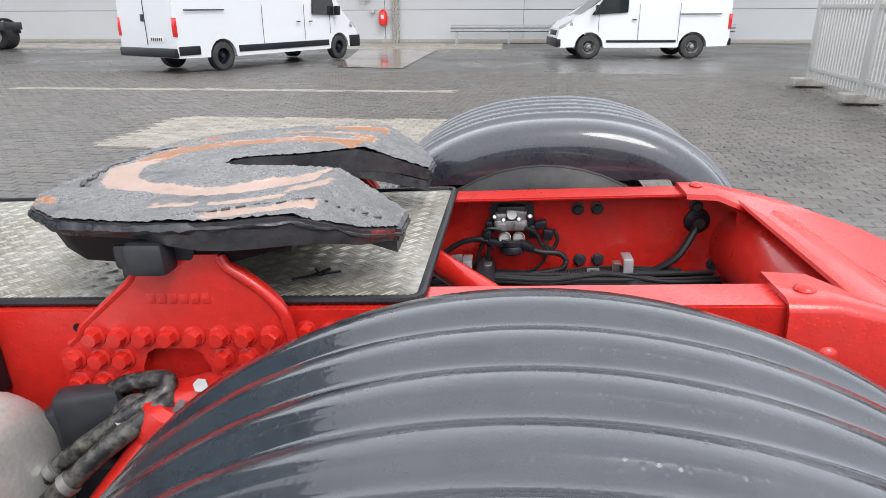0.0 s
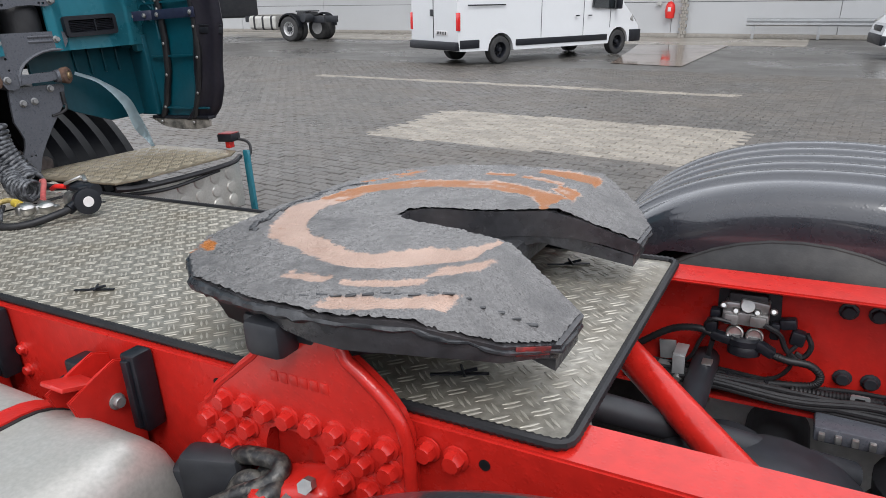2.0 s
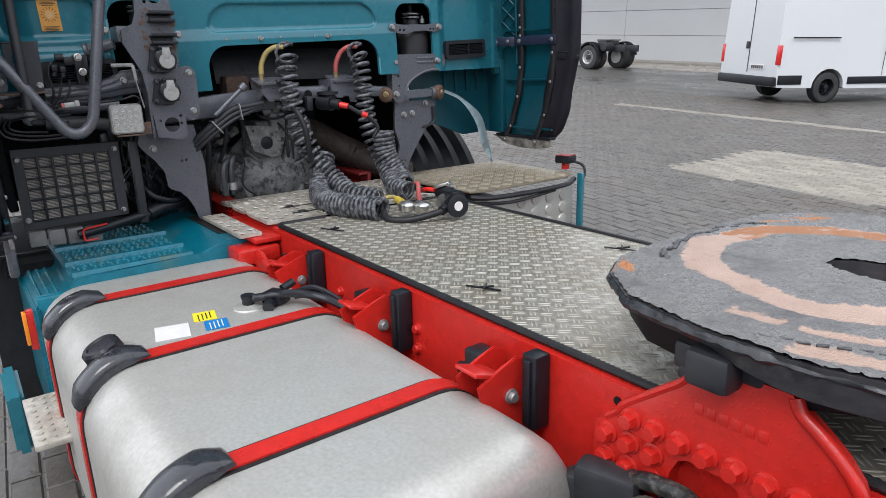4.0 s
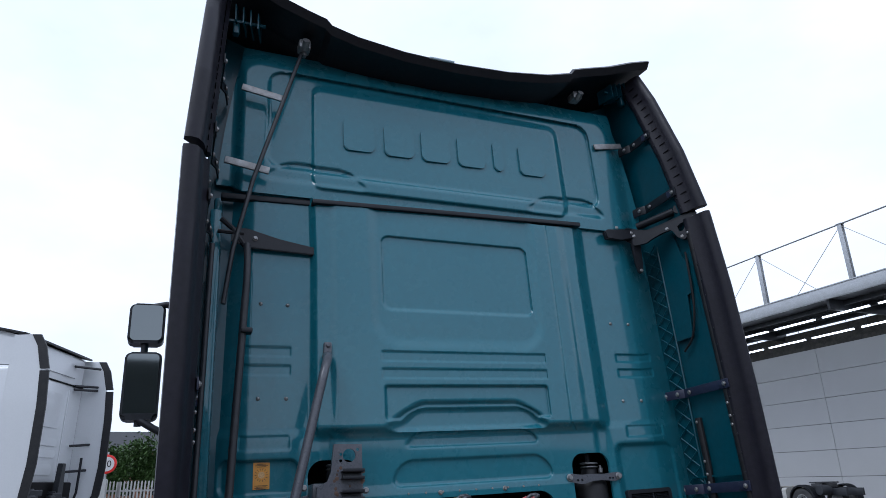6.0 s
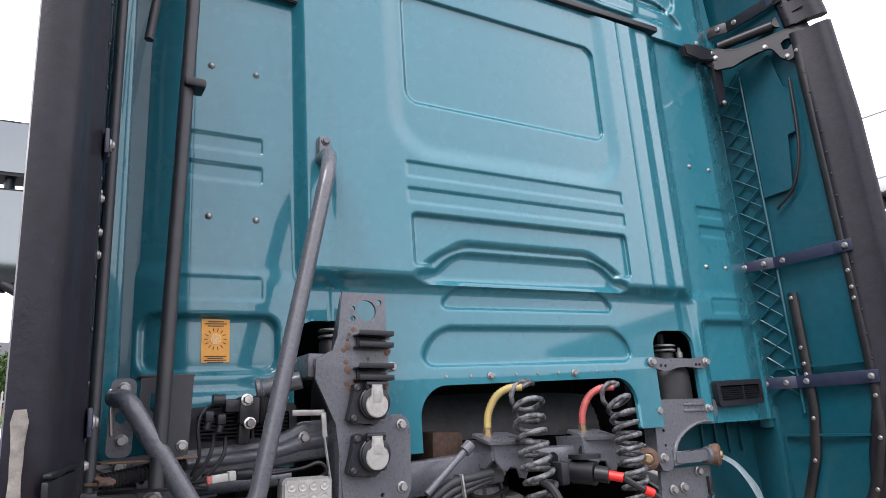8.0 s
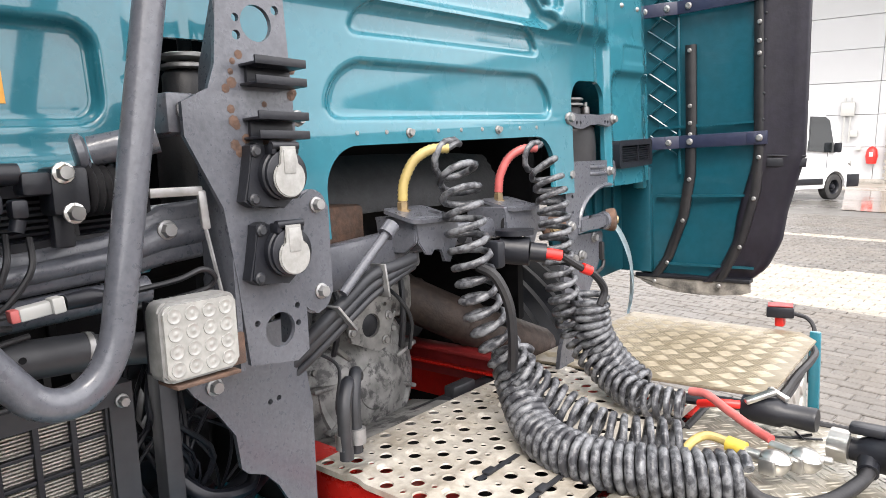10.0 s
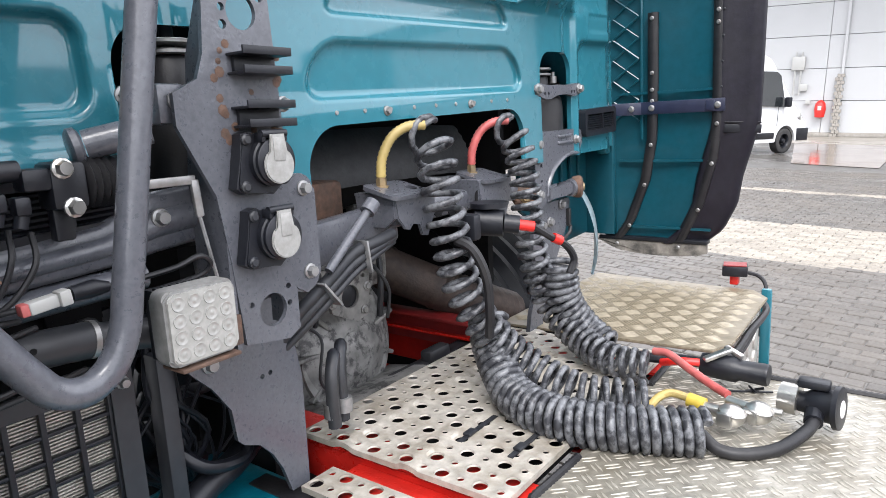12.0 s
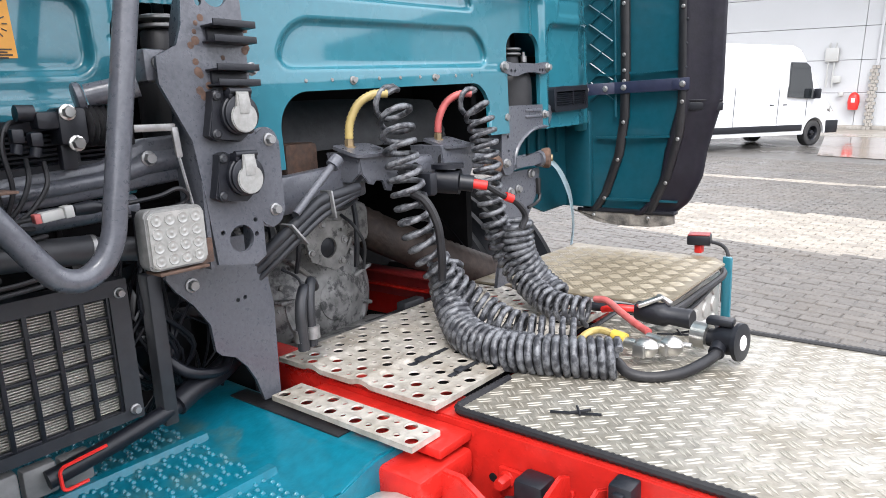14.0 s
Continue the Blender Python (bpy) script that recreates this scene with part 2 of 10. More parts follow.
ROAD = material("wet_asphalt_road", (0.09, 0.09, 0.092), 0.5, grain=0.2, dirt=0.3, rough_vary=0.2)
GLASS = material("dark_window_glass", (0.015, 0.018, 0.02), 0.05, coat=1.0)
MIRROR = material("mirror_glass", (0.15, 0.165, 0.17), 0.04, 1.0)
BRASS = material("tarnished_brass", (0.30, 0.22, 0.12), 0.45, 0.7, grain=0.25, dirt=0.5, dirt_colour=(0.12, 0.10, 0.08), dirt_scale=30)
LIGHT_BLUE = material("pale_blue_flap", (0.46, 0.58, 0.63), 0.4, grain=0.15, dirt=0.35)
STRIP_LIGHT = material("strip_light", (0.9, 0.9, 0.9), 0.5)
STRIP_LIGHT.node_tree.nodes["Principled BSDF"].inputs["Emission Color"].default_value = (0.95, 0.98, 1.0, 1)
STRIP_LIGHT.node_tree.nodes["Principled BSDF"].inputs["Emission Strength"].default_value = 2.5


# ---- building helpers ----
def box(bm, c, s, rot=None, bevel=0.0, segs=2):
    """A box of size s at centre c, turned by the Euler degrees rot, its edges rounded."""
    m = Matrix.Translation(c) @ (Euler([radians(a) for a in rot]).to_matrix().to_4x4() if rot else Matrix.Identity(4)) @ Matrix.Diagonal((*s, 1))
    made = bmesh.ops.create_cube(bm, size=1, matrix=m)["verts"]
    if bevel:
        edges = list({e for v in made for e in v.link_edges})
        bmesh.ops.bevel(bm, geom=edges, offset=bevel, segments=segs, affect="EDGES", profile=0.5, clamp_overlap=True)
    return bm


def frame_along(d):
    d = Vector(d).normalized()
    return d.to_track_quat("Z", "Y").to_matrix()


def tube(bm, pts, r, segs=10, caps=True, twist=None):
    """A round tube through pts; r is one radius or one for each point."""
    pts = [Vector(p) for p in pts]
    rs = r if isinstance(r, (list, tuple)) else [r] * len(pts)
    rings, prev = [], None
    for i, p in enumerate(pts):
        d = (pts[min(i + 1, len(pts) - 1)] - pts[max(i - 1, 0)]).normalized()
        if prev is None:
            u = d.orthogonal().normalized()
        else:
            u = (prev - d * prev.dot(d))
            u = u.normalized() if u.length > 1e-6 else d.orthogonal().normalized()
        prev, w = u, d.cross(u)
        rings.append([bm.verts.new(p + rs[i] * (math.cos(a) * u + math.sin(a) * w)) for a in (2 * math.pi * k / segs for k in range(segs))])
    for a, b in zip(rings, rings[1:]):
        for k in range(segs):
            bm.faces.new((a[k], a[(k + 1) % segs], b[(k + 1) % segs], b[k]))
    if caps:
        bm.faces.new(rings[0][::-1]), bm.faces.new(rings[-1])
    return bm


def curve_pts(ctrl, n=8):
    """Points of a smooth curve through the control points."""
    c = [Vector(p) for p in ctrl]
    c = [2 * c[0] - c[1]] + c + [2 * c[-1] - c[-2]]
    out = []
    for i in range(1, len(c) - 2):
        for k in range(n):
            t = k / n
            out.append(0.5 * (2 * c[i] + (c[i + 1] - c[i - 1]) * t + (2 * c[i - 1] - 5 * c[i] + 4 * c[i + 1] - c[i + 2]) * t * t + (3 * c[i] - c[i - 1] - 3 * c[i + 1] + c[i + 2]) * t ** 3))
    out.append(c[-2])
    return out


def hose(bm, ctrl, r, segs=8, n=7):
    return tube(bm, curve_pts(ctrl, n), r, segs)


def rounded_path(ctrl, radius, n=6):
    """A polyline whose inner corners are rounded."""
    c = [Vector(p) for p in ctrl]
    out = [c[0]]
    for a, b, d in zip(c, c[1:], c[2:]):
        p, q = b + (a - b).normalized() * radius, b + (d - b).normalized() * radius
        out += [(1 - t) ** 2 * p + 2 * t * (1 - t) * b + t * t * q for t in (k / n for k in range(n + 1))]
    return out + [c[-1]]


def prism(bm, outline, axis, lo, hi, bevel=0.0):
    """A plate: a 2D outline swept along an axis from lo to hi. The outline holds the other two coordinates in x, y, z order."""
    def at(u, v, w):
        return {"x": (w, u, v), "y": (u, w, v), "z": (u, v, w)}[axis]
    a = [bm.verts.new(at(u, v, lo)) for u, v in outline]
    b = [bm.verts.new(at(u, v, hi)) for u, v in outline]
    faces = [bm.faces.new(a), bm.faces.new(b[::-1])]
    n = len(outline)
    faces += [bm.faces.new((a[k], b[k], b[(k + 1) % n], a[(k + 1) % n])) for k in range(n)]
    if bevel:
        bmesh.ops.bevel(bm, geom=[e for f in faces[:2] for e in f.edges], offset=bevel, segments=2, affect="EDGES", clamp_overlap=True)
    return bm


def round_rect(u0, v0, u1, v1, r, n=5):
    out = []
    for cu, cv, a0 in ((u1 - r, v1 - r, 0), (u0 + r, v1 - r, 90), (u0 + r, v0 + r, 180), (u1 - r, v0 + r, 270)):
        out += [(cu + r * math.cos(radians(a0 + 90 * k / n)), cv + r * math.sin(radians(a0 + 90 * k / n))) for k in range(n + 1)]
    return out


def lathe(bm, profile, centre, axis, segs=32, caps=True):
    """Turns a profile of (along the axis, radius) about an axis through centre."""
    rot = frame_along(axis)
    rings = []
    for h, r in profile:
        rings.append([bm.verts.new(Vector(centre) + rot @ Vector((r * math.cos(a), r * math.sin(a), h))) for a in (2 * math.pi * k / segs for k in range(segs))])
    for a, b in zip(rings, rings[1:]):
        for k in range(segs):
            bm.faces.new((a[k], a[(k + 1) % segs], b[(k + 1) % segs], b[k]))
    if caps and profile[0][1] > 1e-4:
        bm.faces.new(rings[0][::-1])
    if caps and profile[-1][1] > 1e-4:
        bm.faces.new(rings[-1])
    return bm


def hexbolt(bm, p, axis, r=0.014, h=0.012, washer=True):
    """A hexagonal bolt head with its flange."""
    rot = frame_along(axis)
    p = Vector(p)
    turn = random.uniform(0, 60)
    rings = []
    for z, q, hexed in ((0, r * 1.32, False), (0.003, r * 1.28, False), (0.0045, r * 1.02, True), (h * 0.8, r, True), (h, r * 0.8, False)) if washer else ((0, r, True), (h * 0.8, r, True), (h, r * 0.8, False)):
        ring = []
        for k in range(12):
            a = radians(30 * k + turn)
            qq = q * (0.866 if hexed and k % 2 else 1.0)
            ring.append(bm.verts.new(p + rot @ Vector((qq * math.cos(a), qq * math.sin(a), z))))
        rings.append(ring)
    for a, b in zip(rings, rings[1:]):
        for k in range(12):
            bm.faces.new((a[k], a[(k + 1) % 12], b[(k + 1) % 12], b[k]))
    bm.faces.new(rings[-1])
    return bm


def finish(bm, name, mat, smooth=True, sharp=40):
    bmesh.ops.recalc_face_normals(bm, faces=bm.faces)
    if smooth:
        for f in bm.faces:
            f.smooth = True
        for e in bm.edges:
            if len(e.link_faces) == 2 and e.calc_face_angle(0) > radians(sharp):
                e.smooth = False
    me = bpy.data.meshes.new(name)
    bm.to_mesh(me)
    bm.free()
    me.materials.append(mat)
    return me


def part(name, bm, mat, parent, label="", kind="", smooth=True, sharp=40, place=None):
    """Links a bmesh as one mesh under a thing or a part."""
    ob = new(name, finish(bm, name, mat, smooth, sharp))
    ob.parent = parent
    if place is not None:
        ob.matrix_local = place
    return tagged(ob, label, kind=kind)


def pieces(name, bm, mat, parent, label="", smooth=True, sharp=40, place=None):
    """Links every loose piece of a bmesh as a part of its own."""
    bm.verts.index_update()
    seen, first = set(), None
    bm.verts.ensure_lookup_table()
    for v in bm.verts:
        if v.index in seen:
            continue
        stack, isle = [v], []
        seen.add(v.index)
        while stack:
            q = stack.pop()
            isle.append(q)
            for e in q.link_edges:
                o = e.other_vert(q)
                if o.index not in seen:
                    seen.add(o.index)
                    stack.append(o)
        one = nb()
        at = {q.index: one.verts.new(q.co) for q in isle}
        for f in {f for q in isle for f in q.link_faces}:
            one.faces.new([at[q.index] for q in f.verts])
        ob = part(name, one, mat, parent, label, smooth=smooth, sharp=sharp, place=place)
        first = first or ob
    bm.free()
    return first


def same(name, mesh, parent, m, label=""):
    """A further part on a mesh that exists."""
    ob = new(name, mesh)
    ob.parent = parent
    ob.matrix_local = m
    return tagged(ob, label)


def thing(name, m, label, category, group="", kind=""):
    ob = new(name)
    ob.empty_display_size = 0.1
    ob.matrix_world = m
    return tagged(ob, label, category, group, kind)


def nb():
    return bmesh.new()


def ngon_circle(u, v, r, n=24):
    return [(u + r * math.cos(2 * math.pi * k / n), v + r * math.sin(2 * math.pi * k / n)) for k in range(n)]


def holed_plate(bm, outline, holes, axis, lo, hi):
    """A flat plate with round or shaped holes: the outline and the holes are filled as one sheet, then given thickness."""
    def at(u, v, w):
        return {"x": (w, u, v), "y": (u, w, v), "z": (u, v, w)}[axis]
    edges = []
    for loop in [outline, *holes]:
        vs = [bm.verts.new(at(u, v, lo)) for u, v in loop]
        edges += [bm.edges.new((vs[k], vs[(k + 1) % len(vs)])) for k in range(len(vs))]
    got = bmesh.ops.triangle_fill(bm, use_beauty=True, use_dissolve=False, edges=edges)
    faces = [g for g in got["geom"] if isinstance(g, bmesh.types.BMFace)]
    up = bmesh.ops.extrude_face_region(bm, geom=faces)
    d = {"x": (hi - lo, 0, 0), "y": (0, hi - lo, 0), "z": (0, 0, hi - lo)}[axis]
    bmesh.ops.translate(bm, verts=[g for g in up["geom"] if isinstance(g, bmesh.types.BMVert)], vec=d)
    return bm


# ---- the lorry: x runs to its rear, y to its right-hand side, z up; metres ----
lorry = thing("tractor_truck", LORRY, "teal and red tractor unit with bare chassis, standing on wet pavers", "truck")
CAB = Matrix.Translation((0, 0, 1.7)) @ Matrix.Rotation(radians(2.29), 4, "X") @ Matrix.Translation((0, 0, -1.7))
YC = -0.02
CX = -2.25


# chassis rails
def rail(side):
    """A channel-section rail with its flanges turned inwards and its tail bent down."""
    bm = nb()
    o = side * 0.41
    path = [(-4.2, 0.0), (1.14, 0.0), (1.18, -0.014), (1.26, -0.055), (1.36, -0.11), (1.48, -0.18), (1.62, -0.26)]
    rows = []
    for k, (x, dz) in enumerate(path):
        low = 0.745 if x < 1.2 else 0.745 + dz * 0.55
        top = 1.03 + dz
        sec = [(o, low), (o, top), (o - side * 0.10, top), (o - side * 0.10, top - 0.009), (o - side * 0.009, top - 0.009), (o - side * 0.009, low + 0.009), (o - side * 0.10, low + 0.009), (o - side * 0.10, low)]
        rows.append([bm.verts.new((x, y, z)) for y, z in sec])
    for a, b in zip(rows, rows[1:]):
        for k in range(8):
            bm.faces.new((a[k], a[(k + 1) % 8], b[(k + 1) % 8], b[k]))
    bm.faces.new(rows[0]), bm.faces.new(rows[-1][::-1])
    edges = [e for e in bm.edges if abs(e.verts[0].co.x - e.verts[1].co.x) > 0.02]
    bmesh.ops.bevel(bm, geom=edges, offset=0.004, segments=2, affect="EDGES", clamp_overlap=True)
    return part("chassis_rail", bm, RED, lorry)


rail_near, rail_far = rail(-1), rail(1)
bm = nb()
tube(bm, [(1.33, -0.40, 0.85), (1.33, 0.40, 0.85)], 0.125, 28)
cross_tail = part("rear_cross_tube", bm, RED, lorry)
for s in (-1, 1):
    bm = nb()
    prof = [(1.10, 1.034), (1.18, 1.032), (1.26, 1.012), (1.33, 0.992), (1.40, 0.970), (1.51, 0.926), (1.62, 0.882), (1.78, 0.80)]
    rows = []
    for x, z in prof:
        wide, drop = 0.275 - 0.06 * max(0, x - 1.2), 0.20 * max(0, x - 1.16)
        ring = [(wide, z - 0.008 - drop), (wide + 0.004, z + 0.006 - drop), (0.36, z + 0.007 - drop * 0.30), (0.40, z + 0.008), (0.416, z + 0.002), (0.424, z - 0.012), (0.424, z - 0.15), (0.4125, z - 0.15), (0.4125, z - 0.012), (0.405, z - 0.002), (wide + 0.01, z - 0.006 - drop)]
        rows.append([bm.verts.new((x, s * y, h)) for y, h in ring])
    for a, b in zip(rows, rows[1:]):
        for k in range(11):
            bm.faces.new((a[k], a[(k + 1) % 11], b[(k + 1) % 11], b[k]))
    bm.faces.new(rows[0]), bm.faces.new(rows[-1][::-1])
    ramp = part("guide_ramp", bm, RED, lorry)
    bm = nb()
    lathe(bm, [(0, 0.019), (0.004, 0.017), (0.009, 0.009), (0.010, 0.001)], (1.145, s * 0.365, 1.041), (0.05, 0, 1), 18)
    for x, z in ((1.17, 0.94), (1.30, 0.88)):
        lathe(bm, [(0, 0.019), (0.004, 0.017), (0.009, 0.009), (0.010, 0.001)], (x, s * 0.4235, z), (0, s, 0), 18)
    pieces("bolt", bm, RED, ramp)
    bm = nb()
    prism(bm, [(1.24, 0.99), (1.40, 0.91), (1.44, 0.78), (1.24, 0.77)], "y", s * 0.30 - 0.006, s * 0.30 + 0.006, 0.003)
    part("gusset", bm, RED, lorry)
bm = nb()
box(bm, (1.46, 0, 0.78), (0.012, 0.80, 0.22), (0, -30, 0), 0.004)
part("tail_plate", bm, RED, lorry)

bm = nb()
holed_plate(bm, [(-0.31, 0.0), (0.31, 0.0), (0.31, 0.42), (-0.31, 0.42)], [round_rect(-0.20, 0.10, 0.20, 0.135, 0.012), round_rect(-0.27, 0.22, -0.05, 0.27, 0.012), round_rect(0.05, 0.22, 0.27, 0.27, 0.012)], "z", 0.0, 0.008)
part("ramp_cross_plate", bm, RED, lorry, place=Matrix.Translation((1.24, 0, 1.005)) @ Matrix.Rotation(radians(30), 4, "Y") @ Matrix.Rotation(radians(-90), 4, "Z"))

# holes and bolts along the rails
holes = nb()
for x, z in ((0.347, 0.985), (-0.205, 0.992), (-1.70, 0.93)):
    lathe(holes, [(0, 0.009), (0.002, 0.009)], (x, -0.4105, z), (0, -1, 0), 16)
pieces("bolt_hole", holes, DARK, rail_near)


def bolts(parent, spots, axis, r, mat=RED, h=0.014, name="bolt"):
    """Bolts one by one on a shared mesh."""
    bm = nb()
    hexbolt(bm, (0, 0, 0), (0, 0, 1), r, h)
    me = finish(bm, name, mat)
    rot = frame_along(axis).to_4x4()
    for p in spots:
        same(name, me, parent, Matrix.Translation(p) @ rot @ Matrix.Rotation(random.uniform(0, 1), 4, "Z"))


bolts(rail_near, [(-1.30, -0.41, 0.915), (-0.87, -0.41, 0.925), (-0.87, -0.41, 0.868), (-1.62, -0.41, 0.90)], (0, -1, 0), 0.013)
bolts(rail_far, [(x, 0.40, z) for x, z in ((0.825, 0.97), (0.88, 0.97), (0.832, 0.81), (0.885, 0.81), (1.22, 0.79), (1.30, 0.84), (1.16, 0.97), (1.36, 0.90))], (0, -1, 0), 0.015, GREY_DARK)

# cross members between the rails
for x, z, r in ((0.55, 0.80, 0.03), (0.98, 0.74, 0.05)):
    bm = nb()
    tube(bm, [(x, -0.40, z), (x, 0.40, z)], r, 14)
    part("cross_tube", bm, GREY_DARK, lorry)
bm = nb()
tube(bm, [(0.40, 0.15, 0.925), (0.93, -0.31, 0.765)], 0.034, 18)
stay = part("diagonal_stay_tube", bm, RED, lorry)
bm = nb()
tube(bm, [(0.30, -0.10, 0.93), (0.86, 0.20, 0.70)], 0.03, 14)
part("torque_rod", bm, GREY_DARK, lorry)
bm = nb()
lathe(bm, [(-0.62, 0.07), (-0.3, 0.075), (-0.22, 0.14), (-0.12, 0.20), (0, 0.21), (0.12, 0.20), (0.22, 0.14), (0.3, 0.075), (0.62, 0.07)], (0.72, 0, 0.60), (0, 1, 0), 26)
axle = part("rear_axle", bm, GREY_DARK, lorry)
for s in (-1, 1):
    bm = nb()
    lathe(bm, [(0, 0.12), (0.04, 0.14), (0.10, 0.145), (0.14, 0.12), (0.20, 0.125), (0.23, 0.10)], (1.02, s * 0.22, 0.50), (0, 0, 1), 22)
    part("air_spring", bm, RUBBER, lorry)
bm = nb()
lathe(bm, [(0, 0.10), (0.01, 0.115), (0.56, 0.115), (0.57, 0.10)], (0.62, -0.28, 0.60), (0, 1, 0), 24)
part("air_reservoir", bm, GREY_DARK, lorry)

# valve block with its hoses on the far rail
valve = part("valve_block", box(nb(), (0.628, 0.366, 0.938), (0.096, 0.04, 0.032), None, 0.005), STEEL, lorry, "grey cast air valve block with brass and steel fittings")
bm = nb()
prism(bm, [(0.566, 0.905), (0.566, 0.985), (0.580, 1.003), (0.600, 0.998), (0.662, 1.000), (0.682, 1.006), (0.696, 0.990), (0.700, 0.912)], "y", 0.388, 0.395, 0.002)
box(bm, (0.630, 0.376, 0.975), (0.082, 0.026, 0.034), None, 0.006)
part("back_plate", bm, GREY_DARK, valve)
bm = nb()
box(bm, (0.645, 0.372, 0.968), (0.060, 0.034, 0.026), (0, 6, 0), 0.005)
box(bm, (0.600, 0.370, 0.962), (0.034, 0.032, 0.022), None, 0.005)
tube(bm, [(0.632, 0.372, 0.955), (0.632, 0.345, 0.972)], 0.014, 16)
box(bm, (0.600, 0.346, 0.936), (0.030, 0.014, 0.026), None, 0.004)
box(bm, (0.655, 0.346, 0.938), (0.034, 0.014, 0.026), None, 0.004)
pieces("casting", bm, STEEL, valve)
bm = nb()
for x, z in ((0.608, 0.955), (0.652, 0.957), (0.582, 0.965), (0.684, 0.965)):
    hexbolt(bm, (x, 0.350, z), (0, -1, 0.4), 0.006, 0.006)
pieces("bolt", bm, CHROME, valve)
bm = nb()
for x, z in ((0.610, 0.902), (0.651, 0.901)):
    lathe(bm, [(-0.012, 0.0185), (0.004, 0.0185), (0.006, 0.016), (0.004, 0.0135), (-0.008, 0.013)], (x, 0.345, z), (0.05, -1, 0.25), 22)
pieces("ring_nut", bm, CHROME, valve)
bm = nb()
lathe(bm, [(0, 0.030), (0.006, 0.036), (0.018, 0.036), (0.020, 0.033), (0.028, 0.036), (0.040, 0.035), (0.046, 0.022)], (0.632, 0.355, 0.895), (0, -0.15, -1), 24)
part("solenoid", bm, BLACK, valve)
bm = nb()
box(bm, (0.585, 0.345, 0.888), (0.050, 0.024, 0.022), (0, 12, 0), 0.006)
box(bm, (0.560, 0.352, 0.912), (0.026, 0.030, 0.030), None, 0.006)
box(bm, (0.565, 0.362, 0.940), (0.022, 0.026, 0.022), None, 0.005)
box(bm, (0.674, 0.340, 0.878), (0.045, 0.026, 0.024), (0, 28, 0), 0.006)
box(bm, (0.715, 0.368, 0.935), (0.034, 0.026, 0.024), (0, -12, 0), 0.005)
box(bm, (0.736, 0.366, 0.905), (0.030, 0.028, 0.034), (0, 10, 0), 0.006)
box(bm, (0.690, 0.365, 0.915), (0.020, 0.024, 0.040), None, 0.005)
pieces("plug", bm, BLACK, valve)
bm = nb()
for ctrl in ([(0.57, 0.345, 0.890), (0.53, 0.350, 0.898), (0.47, 0.360, 0.880), (0.40, 0.368, 0.828), (0.34, 0.370, 0.780)],
             [(0.685, 0.340, 0.868), (0.72, 0.348, 0.855), (0.765, 0.356, 0.848), (0.788, 0.36, 0.825), (0.778, 0.362, 0.798), (0.73, 0.368, 0.784), (0.64, 0.375, 0.772)]):
    way = curve_pts(ctrl, 12)
    tube(bm, way, [0.0092 if k % 2 else 0.0080 for k in range(len(way))], 9)
pieces("ribbed_hose", bm, RUBBER, valve)
bm = nb()
for i, ctrl in enumerate((
        [(0.553, 0.350, 0.900), (0.535, 0.358, 0.86), (0.515, 0.365, 0.81), (0.465, 0.372, 0.775)],
        [(0.565, 0.350, 0.875), (0.558, 0.360, 0.83), (0.562, 0.366, 0.795), (0.590, 0.372, 0.775)],
        [(0.600, 0.340, 0.930), (0.565, 0.335, 0.935), (0.548, 0.345, 0.915), (0.552, 0.355, 0.895)],
        [(0.668, 0.340, 0.935), (0.700, 0.345, 0.915), (0.715, 0.352, 0.880), (0.742, 0.358, 0.852)],
        [(0.735, 0.352, 0.892), (0.722, 0.352, 0.868), (0.728, 0.360, 0.835), (0.700, 0.370, 0.795), (0.640, 0.376, 0.775)],
        [(0.752, 0.360, 0.92), (0.764, 0.362, 0.89), (0.752, 0.364, 0.862), (0.735, 0.364, 0.868)])):
    hose(bm, ctrl, 0.0048 + 0.0012 * (i % 2), 7)
pieces("valve_hose", bm, RUBBER, valve)
# loom along the far rail, tied at intervals
bm = nb()
for k in range(6):
    y, z = 0.386 - 0.011 * (k % 3), 0.762 + 0.011 * (k // 3) + 0.004 * (k % 2)
    a, b = 0.006 * math.sin(k * 2.1), 0.006 * math.cos(k * 1.7)
    hose(bm, [(0.33, y, z + 0.004), (0.45, y, z + a), (0.56, y - 0.004, z + 0.006 + b), (0.66, y - 0.006, z + 0.004), (0.76, y - 0.010, z + 0.004 + a), (0.86, y - 0.010, z + 0.014), (0.98, y - 0.02, z + 0.016 + b), (1.12, y - 0.02, z + 0.01)], 0.0045 + 0.0016 * (k % 2), 7)
pieces("cable", bm, RUBBER, lorry)
bm = nb()
way = curve_pts([(0.735, 0.358, 0.776), (0.80, 0.352, 0.784), (0.86, 0.352, 0.788), (0.95, 0.352, 0.786), (1.05, 0.348, 0.776)], 16)
tube(bm, way, [0.0115 if k % 2 else 0.0092 for k in range(len(way))], 10)
part("corrugated_conduit", bm, RUBBER, lorry)
bm = nb()
for x in (0.42, 0.50, 0.60, 0.685, 0.80, 0.90, 1.0):
    box(bm, (x, 0.372, 0.772), (0.006, 0.036, 0.030), (0, 8, 0), 0.002)
    box(bm, (x + 0.002, 0.352, 0.786), (0.004, 0.022, 0.003), (0, 20, 30))
pieces("cable_tie", bm, BLACK, lorry)
bm = nb()
box(bm, (0.462, 0.386, 0.812), (0.040, 0.006, 0.050), (0, -6, 0), 0.002)
box(bm, (0.458, 0.370, 0.780), (0.030, 0.030, 0.006), None, 0.002)
box(bm, (0.458, 0.357, 0.768), (0.030, 0.005, 0.030), None, 0.002)
part("cable_bracket", bm, GALV, lorry)
bm = nb()
